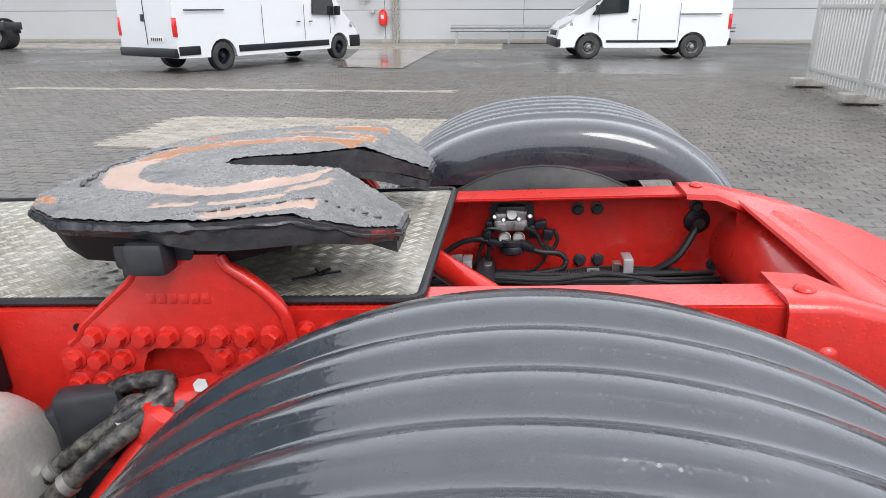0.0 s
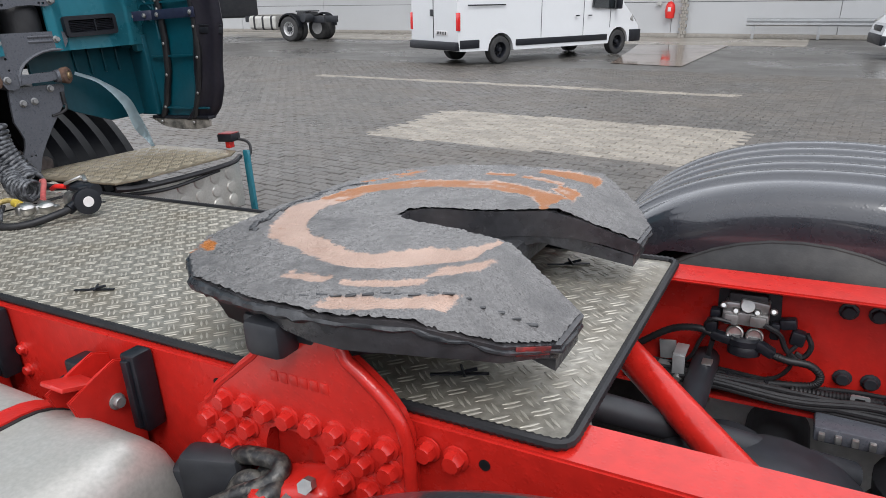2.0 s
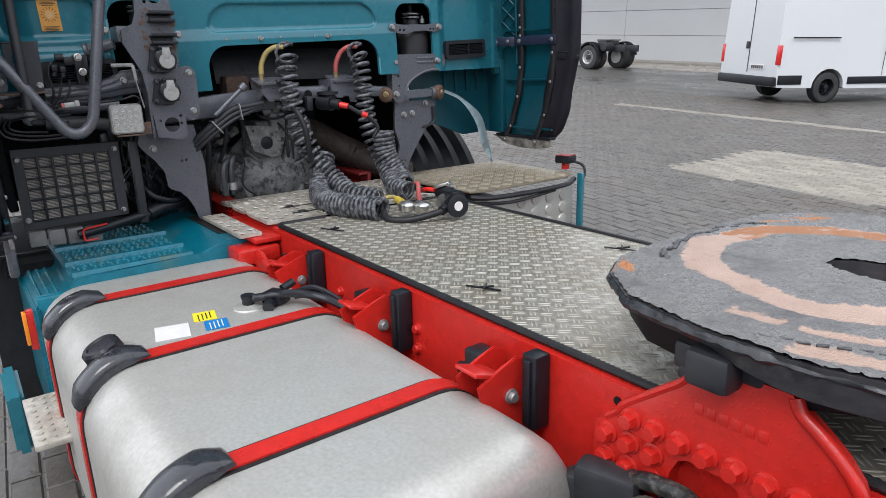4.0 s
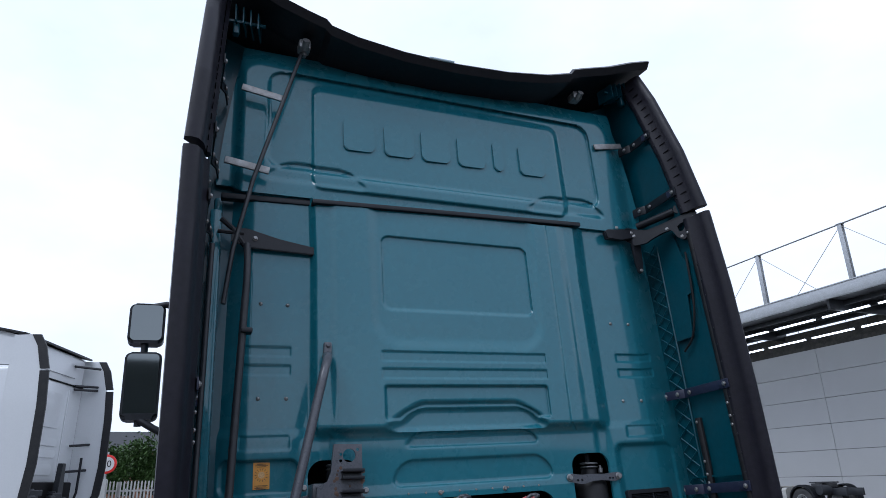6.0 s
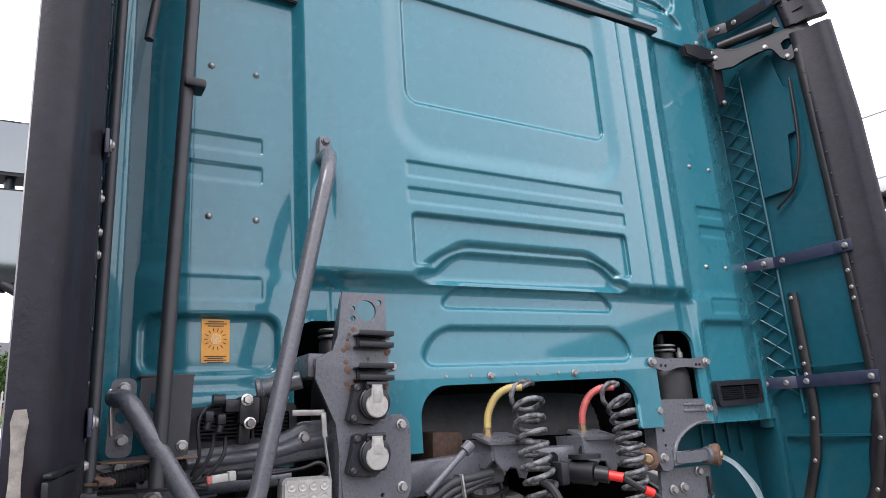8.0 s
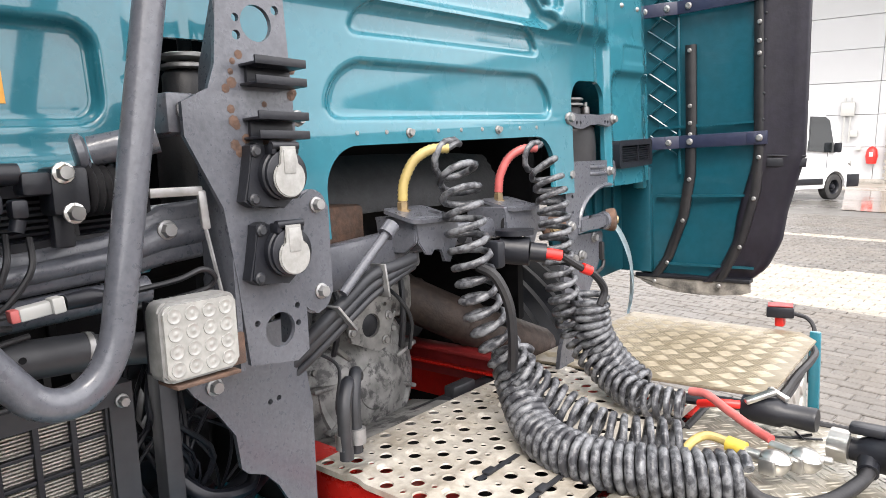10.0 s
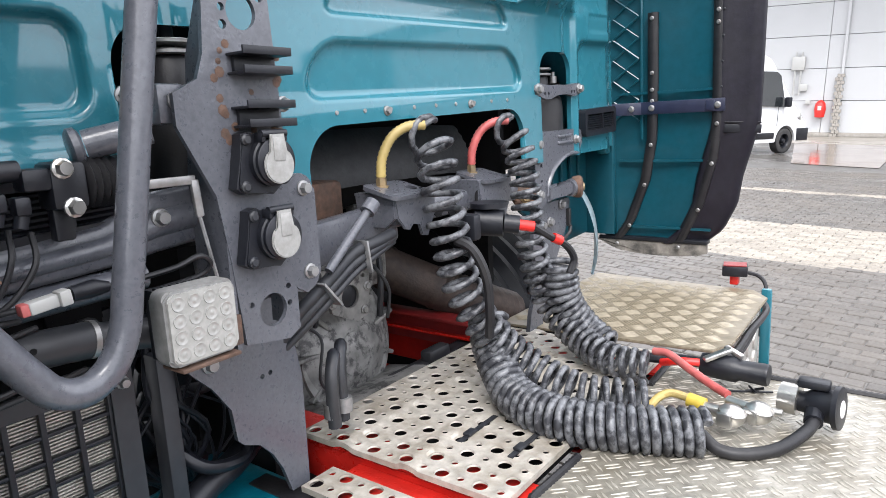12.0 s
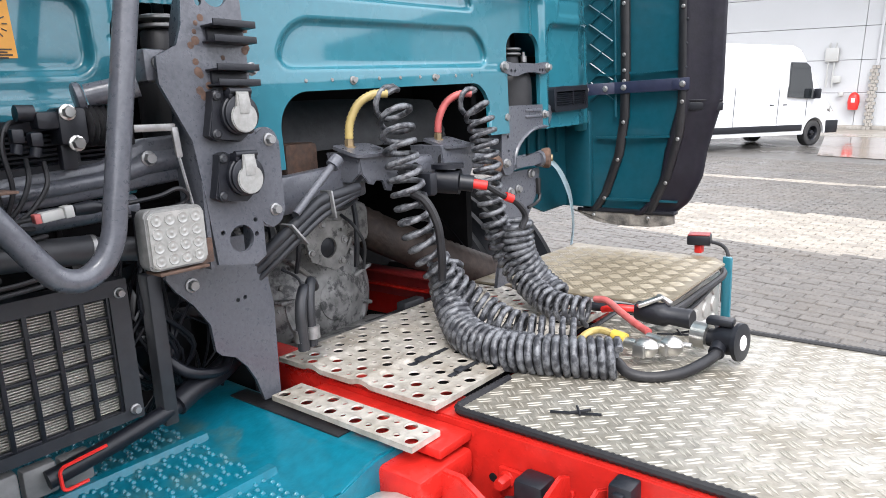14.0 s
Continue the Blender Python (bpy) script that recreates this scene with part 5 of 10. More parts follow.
def side_deflector(s):
    def out(v):
        return side_out(v) + (0.042 if s < 0 else 0.0)

    for low, v0, v1 in ((True, 1.155, 3.012), (False, 3.016, 4.06 if s < 0 else 4.0)):
        bm = nb()
        n = 40
        rows = []
        for k in range(n + 1):
            v = v0 + (v1 - v0) * k / n
            xr, o = edge_x(v, s) - 0.13, out(v)
            xf = -2.33 if low else -2.75
            rows.append([bm.verts.new((xf + (xr - xf) * q, YC + s * (o + 0.012 * math.sin(q * 3)), v)) for q in (0, 0.12, 0.3, 0.5, 0.75, 1)] + [bm.verts.new((xr + (xf - xr) * q, YC + s * (o + 0.035 + 0.012 * math.sin((1 - q) * 3)), v)) for q in (0, 0.5, 1)])
        for a, b in zip(rows, rows[1:]):
            for k in range(8):
                bm.faces.new((a[k], a[k + 1], b[k + 1], b[k]))
        bm.faces.new(rows[0]), bm.faces.new(rows[-1][::-1])
        flap = part("side_deflector", bm, TEAL_IN, lorry, "teal side air deflector with black rubber edge", place=CAB, sharp=45)
        # black rubber lip with its riveted bead
        bm = nb()
        rows = []
        for k in range(n * 2 + 1):
            v = v0 + (0 if low else 0.03) + (v1 - v0 - (0 if low else 0.03)) * k / (n * 2)
            xe, o = edge_x(v, s), out(v)
            wob = 0.002 * noise.noise(Vector((v * 9, s * 3, 1 if low else 2)))
            sec = [(xe - 0.15, o - 0.006), (xe - 0.135, o - 0.018), (xe - 0.11, o - 0.014), (xe - 0.10, o + 0.002), (xe - 0.04, o + 0.014 + wob), (xe - 0.008, o + 0.035), (xe, o + 0.065), (xe - 0.006, o + 0.085), (xe - 0.03, o + 0.088), (xe - 0.06, o + 0.06), (xe - 0.15, o + 0.03)]
            thin = 0.58 if s > 0 else 1.0
            rows.append([bm.verts.new((x, YC + s * (o + (y - o) * thin if y > o else y), v)) for x, y in sec])
        for a, b in zip(rows, rows[1:]):
            for k in range(11):
                bm.faces.new((a[k], a[(k + 1) % 11], b[(k + 1) % 11], b[k]))
        bm.faces.new(rows[0]), bm.faces.new(rows[-1][::-1])
        lip = part("rubber_lip", bm, LIP, flap, "black rubber edge strip", sharp=60)
        bm = nb()
        v = v0 + 0.06
        while v < v1 - 0.03:
            lathe(bm, [(0, 0.0045), (0.002, 0.004), (0.003, 0.002)], (edge_x(v, s) - 0.122, YC + s * (out(v) - 0.017), v), (0, -s, 0), 10)
            v += 0.085 if low else 0.06
        pieces("rivet", bm, GREY_DARK, flap)
        if not low:
            bm = nb()
            v = v0 + 0.03
            while v < v1 - 0.05:
                box(bm, (edge_x(v, s) - 0.085, YC + s * (out(v) + 0.001), v), (0.055, 0.004, 0.003))
                v += 0.055
            pieces("lip_notch", bm, DARK, flap)
        if low:
            # inner stiffening lattice and ribs
            bm = nb()
            v = 1.62
            k = 0
            while v < 2.95:
                o = out(v) - 0.004
                a, b = (-2.285, v), (-2.185, v + 0.075)
                if k % 2:
                    a, b = (-2.185, v), (-2.285, v + 0.075)
                tube(bm, [(a[0], YC + s * o, a[1]), (b[0], YC + s * o, b[1])], 0.0045, 6)
                tube(bm, [(b[0], YC + s * o, a[1]), (a[0], YC + s * o, b[1])], 0.0035, 6)
                v += 0.075
                k += 1
            tube(bm, [(-2.175, YC + s * (out(1.6) - 0.003), 1.55), (-2.175, YC + s * (out(2.9) - 0.003), 2.95)], 0.006, 6)
            part("lattice", bm, TEAL_IN, flap)
            bm = nb()
            for v in (1.215, 1.47, 1.72):
                box(bm, (-2.09, YC + s * (out(v) - 0.006), v), (0.34, 0.012, 0.008))
            pieces("stiffener", bm, TEAL_IN, flap)
            # bolted rubber strips that curve forward at the foot
            bm = nb()
            path = [(-2.13, 2.00), (-2.13, 1.75), (-2.135, 1.55), (-2.16, 1.40), (-2.22, 1.24), (-2.27, 1.165)]
            path2 = [(x - (0.012 if s > 0 else 0), v) for x, v in [(-1.90, 2.95), (-1.89, 2.0), (-1.89, 1.62), (-1.905, 1.48), (-1.95, 1.31), (-2.02, 1.165)]]
            for pp in (path, path2):
                rows = []
                for x, v in pp:
                    o = out(v)
                    rows.append([bm.verts.new((x + dx, YC + s * (o - dy), v)) for dx, dy in ((-0.018, 0), (-0.018, 0.012), (-0.008, 0.02), (0.008, 0.02), (0.018, 0.012), (0.018, 0))])
                for a, b in zip(rows, rows[1:]):
                    for k in range(5):
                        bm.faces.new((a[k], a[k + 1], b[k + 1], b[k]))
                bm.faces.new(rows[0][::-1]), bm.faces.new(rows[-1])
            pieces("rubber_strip", bm, RUBBER, flap)
            bm = nb()
            for pp in (path, path2):
                for x, v in pp:
                    hexbolt(bm, (x, YC + s * (out(v) - 0.02), v - 0.02), (0, -s, 0), 0.006, 0.006)
                for k in range(2):
                    hexbolt(bm, (pp[1][0], YC + s * (out(2) - 0.02), pp[1][1] - 0.1 * k + 0.04), (0, -s, 0), 0.006, 0.006)
            pieces("strip_bolt", bm, STEEL, flap)
            if s > 0:
                # pressed sheet with a stepped edge, and the cable clipped along it
                bm = nb()
                prism(bm, [(-2.165, 2.40), (-2.04, 2.40), (-2.02, 2.62), (-1.985, 2.62), (-1.975, 2.80), (-2.0, 2.82), (-2.03, 2.98), (-2.165, 2.98)], "y", YC + out(2.7) - 0.009, YC + out(2.7) - 0.002, 0.002)
                sheet = part("inner_sheet", bm, TEAL_IN, flap)
                bm = nb()
                hose(bm, [(-1.965, YC + out(2.7) - 0.012, 2.84), (-1.972, YC + out(2.7) - 0.014, 2.66), (-1.99, YC + out(2.6) - 0.014, 2.52), (-2.04, YC + out(2.5) - 0.013, 2.40), (-2.12, YC + out(2.4) - 0.010, 2.34)], 0.006, 8)
                part("clipped_cable", bm, RUBBER, sheet)
            # joint where the lower lip was renewed
            bm = nb()
            xe = edge_x(1.60, s)
            box(bm, (xe - 0.055, YC + s * (out(1.6) + 0.012), 1.60), (0.12, 0.012, 0.006), (0, 4, s * 18), 0.002)
            box(bm, (xe - 0.055, YC + s * (out(1.6) + 0.014), 1.578), (0.12, 0.010, 0.030), (0, 4, s * 18), 0.003)
            pieces("lip_joint", bm, BLACK, flap)
            # hanging, torn bottom strip
            bm = nb()
            low = [1.160 - 0.056 * math.sin(math.pi * min(1, (k + 1.5) / 13)) ** 0.5 + 0.008 * noise.noise(Vector((k * 1.7, s, 0))) for k in range(13)]
            prism(bm, [(-2.38, 1.160), (-1.93, 1.160)] + [(-1.93 - 0.0365 * k, low[k]) for k in range(13)], "y", YC + s * (out(1.2) - 0.010), YC + s * (out(1.2) + 0.002))
            part("torn_bottom_strip", bm, SCUFFED, flap, "scuffed rubber bottom strip")
            bm = nb()
            box(bm, (-2.14, YC + s * (out(1.2) + 0.01), 1.166), (0.42, 0.05, 0.016), None, 0.004)
            part("bottom_channel", bm, BLACK, flap)
        # straps to the cab
        for v in (((1.665, 2.13, 2.86) if s < 0 else (1.665, 2.13)) if low else (3.18, 3.58)):
            o = out(v)
            bm = nb()
            xe = edge_x(v, s) - 0.11
            tube_pts = [(-2.30, o - 0.06), (-2.21, o - 0.045), (-2.17, o - 0.022), (xe, o - 0.022)]
            for (xa, ya), (xb, yb) in zip(tube_pts, tube_pts[1:]):
                c = ((xa + xb) / 2, YC + s * (ya + yb) / 2, v)
                box(bm, c, (math.hypot(xb - xa, yb - ya) + 0.008, 0.007, 0.045 if low and v < 2.5 else 0.05), (0, 0, math.degrees(math.atan2(s * (yb - ya), xb - xa))), 0.002)
            strap = part("strap", bm, NAVY if low and v < 2.5 else BLACK, flap)
            bm = nb()
            for x, y in ((-2.275, o - 0.056), (-2.20, o - 0.044), (-2.13, o - 0.027), (xe - 0.02, o - 0.027)):
                hexbolt(bm, (x, YC + s * y, v), (0.0, -s, 0), 0.009, 0.008)
            pieces("strap_bolt", bm, STEEL, flap)
            bm = nb()
            box(bm, (xe - 0.045, YC + s * (o - 0.027), v), (0.03, 0.004, 0.036), None, 0.001)
            part("strap_pad", bm, NAVY, flap)
            if not low and (s < 0 or v > 3.4):
                bm = nb()
                u0 = 1.0 if v > 3.4 else 1.06
                box(bm, (CX + 0.060, YC + s * (u0 - 0.01), v + 0.0), (0.012, 0.20, 0.035), (s * 10, 0, 0), 0.003)
                part("bright_bracket", bm, STEEL, flap)
    # inner panel that closes the joint between the cab and the flap
    bm = nb()
    prism(bm, [(YC + s * y, z) for y, z in ((1.09, 1.52), (1.235 if s < 0 else 1.195, 1.52), (1.235 if s < 0 else 1.195, 3.02), (1.16, 3.98), (0.96, 3.90), (1.06, 3.02))], "x", -2.352, -2.340)
    part("joint_panel", bm, TEAL_IN, lorry, place=CAB)
    # upright gutter where the flap meets the cab
    bm = nb()
    box(bm, (-2.315, YC + s * 1.165, 2.25), (0.045, 0.05, 1.5), None, 0.01)
    part("gutter", bm, TEAL, lorry, place=CAB)
    bm = nb()
    prism(bm, [(YC + s * y, z) for y, z in (((0.77, 1.56), (1.20, 1.56), (1.20, 1.20), (1.10, 1.20), (1.00, 1.34), (0.90, 1.40), (0.77, 1.42)) if s < 0 else ((0.64, 1.56), (1.20, 1.56), (1.20, 1.185), (0.98, 1.185), (0.80, 1.26), (0.64, 1.36)))], "x", -2.41, -2.395, 0.004)
    for k in range(4):
        box(bm, (-2.388, YC + s * (0.86 + 0.075 * k), 1.485), (0.012, 0.012, 0.13), None, 0.004)
    box(bm, (-2.345, YC + s * 1.185, 1.38), (0.13, 0.03, 0.40), None, 0.005)
    # the left-hand one is no panel: near-black painted in for an unlit hollow
    pieces("lower_side_panel", bm, TEAL_IN if s > 0 else DARK, lorry, place=CAB)


side_deflector(1)
side_deflector(-1)
# hinge bracket and gas damper between the cab and the right-hand deflector
HINGE = Matrix(((0.8552, 0.5183, 0, -2.2), (0.5183, -0.8552, 0, 0.95), (0, 0, 1, 0), (0, 0, 0, 1)))
bm = nb()
holed_plate(bm, [(-0.020, 3.082), (0.047, 3.078), (0.080, 3.062), (0.116, 3.053), (0.180, 3.060), (0.244, 3.071), (0.382, 3.095), (0.391, 3.060), (0.388, 3.036), (0.335, 2.984), (0.312, 2.952), (0.296, 2.948), (0.270, 2.970), (0.250, 3.010), (0.238, 3.020), (0.190, 3.015), (0.140, 3.000), (0.098, 2.982), (0.035, 2.985), (-0.017, 3.030)], [[(0.279, 3.028), (0.292, 3.040), (0.308, 3.044), (0.330, 3.038), (0.318, 3.016), (0.300, 2.997), (0.284, 2.998)], ngon_circle(0.368, 3.055, 0.005, 8)], "y", -0.006, 0.006)
hinge = part("deflector_hinge", bm, BLACK, lorry, "black hinge bracket with a gas damper", place=HINGE, sharp=30)
bm = nb()
rows = [[bm.verts.new((x, y, z + h)) for y, h in ((-0.030, 0.0), (0.006, 0.004), (0.006, -0.004), (-0.030, -0.006))] for x, z in ((-0.020, 3.082), (0.047, 3.078), (0.080, 3.062), (0.116, 3.053), (0.180, 3.060), (0.244, 3.071), (0.382, 3.095))]
for a, b in zip(rows, rows[1:]):
    for k in range(4):
        bm.faces.new((a[k], a[(k + 1) % 4], b[(k + 1) % 4], b[k]))
bm.faces.new(rows[0]), bm.faces.new(rows[-1][::-1])
part("hinge_flange", bm, BLACK, hinge, sharp=30)
bm = nb()
tube(bm, [(0.050, -0.035, 3.108), (0.262, -0.035, 3.138)], 0.021, 14)
tube(bm, [(0.256, -0.035, 3.137), (0.288, -0.035, 3.142)], 0.012, 10)
lathe(bm, [(-0.014, 0.012), (-0.014, 0.026), (0.014, 0.026), (0.014, 0.012)], (0.290, -0.035, 3.142), (0, 1, 0), 18)
part("damper", bm, BLACK, hinge)
for x, z in ((0.368, 3.055), (0.294, 2.966), (0.222, 3.030), (0.036, 3.040), (0.000, 3.056)):
    bm = nb()
    hexbolt(bm, (x, 0.006, z), (0, 1, 0), 0.008, 0.007)
    part("hinge_bolt", bm, STEEL, hinge)
bm = nb()
prism(bm, [(0.958, 3.040), (1.000, 3.055), (1.012, 3.000), (1.005, 2.880), (1.000, 2.838), (0.985, 2.826), (0.970, 2.834), (0.962, 2.880), (0.950, 2.990)], "x", -2.222, -2.205, 0.003)
prism(bm, [(0.775, 3.050), (0.800, 3.066), (0.900, 3.078), (0.965, 3.082), (0.965, 3.030), (0.880, 3.012), (0.785, 3.008)], "x", -2.230, -2.200, 0.006)
bmesh.ops.translate(bm, verts=bm.verts, vec=(0.030, 0, 0))
foot = pieces("hinge_foot", bm, BLACK, lorry)
bm = nb()
for y, z in ((0.985, 2.842), (0.955, 3.062), (0.975, 3.055), (0.860, 3.082)):
    hexbolt(bm, (-2.173, y, z), (1, 0, 0), 0.008, 0.007)
pieces("hinge_bolt", bm, STEEL, foot)

# scraped patch on one lip
bm = nb()
wear = [(0.004 + 0.006 * abs(noise.noise(Vector((k * 0.9, 0, 4))))) for k in range(26)]
prism(bm, [(-1.327 - w, 1.26 + 0.017 * k) for k, w in enumerate(wear)] + [(-1.321 + w, 1.26 + 0.017 * (25 - k)) for k, w in enumerate(reversed(wear))], "x", -1.757, -1.742)
part("scuff", bm, SCUFFED, lorry, "scuffed grey patch on the rubber edge", place=CAB)

# mirrors
bm = nb()
tube(bm, [(-3.95, YC - 1.15, 2.99), (-3.95, YC - 1.36, 3.04), (-3.98, YC - 1.48, 3.02)], 0.022, 10)
tube(bm, [(-3.95, YC - 1.15, 2.13), (-3.95, YC - 1.38, 2.25), (-3.98, YC - 1.47, 2.31)], 0.022, 10)
tube(bm, [(-4.0, YC - 1.47, 2.27), (-4.0, YC - 1.47, 3.03)], 0.022, 10)
mirror_arm = part("mirror_arm", bm, BLACK, lorry, place=CAB)
for v0, v1 in ((2.305, 2.725), (2.785, 3.045)):
    bm = nb()
    prism(bm, round_rect(YC - 1.575, v0, YC - 1.360, v1, 0.035), "x", -4.09, -3.955, 0.02)
    house = part("mirror_housing", bm, BLACK, mirror_arm)
    bm = nb()
    prism(bm, round_rect(YC - 1.560, v0 + 0.016, YC - 1.375, v1 - 0.016, 0.028), "x", -3.956, -3.951)
    bmesh.ops.rotate(bm, cent=(-3.955, YC - 1.4675, (v0 + v1) / 2), matrix=Matrix.Rotation(radians(4), 3, "Y"), verts=bm.verts)
    bmesh.ops.translate(bm, verts=bm.verts, vec=(0.008, 0, 0))
    part("mirror_glass", bm, MIRROR, house)

# tall stay and poles at the rear corner
bm = nb()
tube(bm, rounded_path([(-2.12, -1.105, 2.72), (-2.06, -1.10, 2.60), (-2.05, -1.102, 1.50)], 0.08), 0.0148, 14)
pole = part("upright_pole", bm, GREY_DARK, lorry)
bm = nb()
box(bm, (-2.055, -1.087, 2.33), (0.05, 0.045, 0.022), None, 0.006)
part("pole_clamp", bm, BLACK, pole)
bm = nb()
tube(bm, [(-2.10, -1.245, 2.70), (-2.06, -1.216, 1.62), (-2.05, -1.214, 1.50)], 0.011, 10)
part("thin_pole", bm, GREY_DARK, lorry)
bm = nb()
tube(bm, [(-2.19, -0.905, 3.85), (-2.15, -1.10, 3.05), (-2.12, -1.16, 2.70), (-2.11, -1.18, 2.45)], 0.010, 10)
gas = part("deflector_stay", bm, GREY_DARK, lorry)
bm = nb()
lathe(bm, [(0, 0.014), (0.05, 0.016), (0.06, 0.010)], (-2.19, -0.905, 3.80), (0, 0.2, 1), 12)
part("rod_end", bm, STEEL, gas)
bm = nb()
prism(bm, [(-1.20, 2.765), (-1.13, 2.765), (-0.99, 2.73), (-0.765, 2.70), (-0.765, 2.672), (-1.12, 2.675), (-1.20, 2.70)], "x", -2.14, -2.125, 0.003)
tube(bm, [(-2.13, -1.25, 2.80), (-2.13, -1.20, 2.76), (-2.13, -1.14, 2.68)], 0.012, 8)
tube(bm, [(-2.13, -1.26, 2.74), (-2.13, -1.15, 2.74)], 0.010, 8)
arm = part("pole_arm", bm, BLACK, lorry, place=Matrix.Translation((-0.11, 0.036, 0.080)))
bolts(arm, [(-2.124, -0.785, 2.686), (-2.124, -1.10, 2.72)], (1, 0, 0), 0.009, STEEL)

# bent grab pipe
bm = nb()
way = rounded_path([(-2.24, -0.732, 2.285), (-2.13, -0.742, 2.270), (-2.06, -0.772, 2.19), (-2.05, -0.897, 1.56)], 0.045, 8)
way += curve_pts([(-2.05, -0.905, 1.52), (-2.05, -0.916, 1.468), (-2.05, -0.937, 1.430), (-2.05, -0.968, 1.411), (-2.05, -1.001, 1.419), (-2.05, -1.025, 1.447), (-2.05, -1.06, 1.500)], 5)
way += rounded_path([(-2.05, -1.075, 1.524), (-2.055, -1.163, 1.660), (-2.14, -1.178, 1.668)], 0.03, 6)
tube(bm, [Vector(q) for q in way], 0.0185, 16)
pipe = part("grab_pipe", bm, GREY, lorry, "grey painted bent steel tube")
bm = nb()
box(bm, (-2.205, -0.732, 2.305), (0.03, 0.035, 0.075), None, 0.008)
hexbolt(bm, (-2.190, -0.732, 2.327), (1, 0, 0), 0.009, 0.008)
part("pipe_lug", bm, GREY, pipe)


# ---- behind the cab ----
# upright socket bracket
bm = nb()
plate = [(-0.712, 1.905), (-0.600, 1.905), (-0.592, 1.72), (-0.592, 1.365), (-0.615, 1.352), (-0.700, 1.365), (-0.712, 1.50), (-0.725, 1.60), (-0.775, 1.70), (-0.775, 1.745), (-0.735, 1.765), (-0.722, 1.80)]
holed_plate(bm, plate, [ngon_circle(-0.650, 1.862, 0.026), ngon_circle(-0.684, 1.842, 0.007, 10), ngon_circle(-0.616, 1.885, 0.007, 10), ngon_circle(-0.684, 1.866, 0.006, 10), ngon_circle(-0.644, 1.408, 0.027), ngon_circle(-0.684, 1.425, 0.005, 10), ngon_circle(-0.61, 1.44, 0.005, 10), ngon_circle(-0.61, 1.412, 0.005, 10)], "x", -2.106, -2.098)
sock_br = part("socket_bracket", bm, GREY, lorry, "grey steel bracket for trailer sockets", sharp=30, place=Matrix.Translation((-0.018, 0, 0.006)))
bm = nb()
prism(bm, [(-2.18, 1.36), (-2.10, 1.36), (-2.10, 1.90), (-2.15, 1.80), (-2.18, 1.62)], "y", -0.716, -0.708)
prism(bm, [(-2.16, 1.37), (-2.10, 1.37), (-2.10, 1.74), (-2.15, 1.70)], "y", -0.600, -0.592)
pieces("side_flange", bm, GREY, sock_br)
bm = nb()
box(bm, (-2.165, -0.765, 1.732), (0.10, 0.045, 0.055), None, 0.006)
part("bracket_ear", bm, GREY, sock_br)
bolts(sock_br, [(-2.114, -0.762, 1.736), (-2.110, -0.578, 1.730), (-2.15, -0.815, 1.745)], (1, 0, 0), 0.010, STEEL)
for k in range(4):
    bm = nb()
    z = (1.800, 1.773, 1.724, 1.697)[k]
    box(bm, (-2.078, -0.640, z), (0.042, 0.088, 0.004), None, 0.001)
    box(bm, (-2.059, -0.640, z + 0.004), (0.004, 0.088, 0.012), None, 0.001)
    part("cable_rack", bm, BLACK, sock_br)
bm = nb()
for z in (1.786, 1.710):
    box(bm, (-2.093, -0.640, z), (0.008, 0.075, 0.030), None, 0.002)
pieces("rack_base", bm, BLACK, sock_br)
bm = nb()
for k in range(26):
    z = random.uniform(1.665, 1.815)
    lathe(bm, [(0, random.uniform(0.003, 0.009)), (0.0008, 0.002)], (-2.0975, random.choice((-0.69, -0.70, -0.60, -0.65)) + random.uniform(-0.01, 0.01), z), (1, 0, 0), 7)
pieces("rust_spot", bm, RUST, sock_br)
LID = material("scuffed_pale_lid", (0.27, 0.27, 0.26), 0.45, grain=0.12, grain_scale=120, dirt=0.5, dirt_colour=(0.15, 0.145, 0.13), dirt_scale=45)
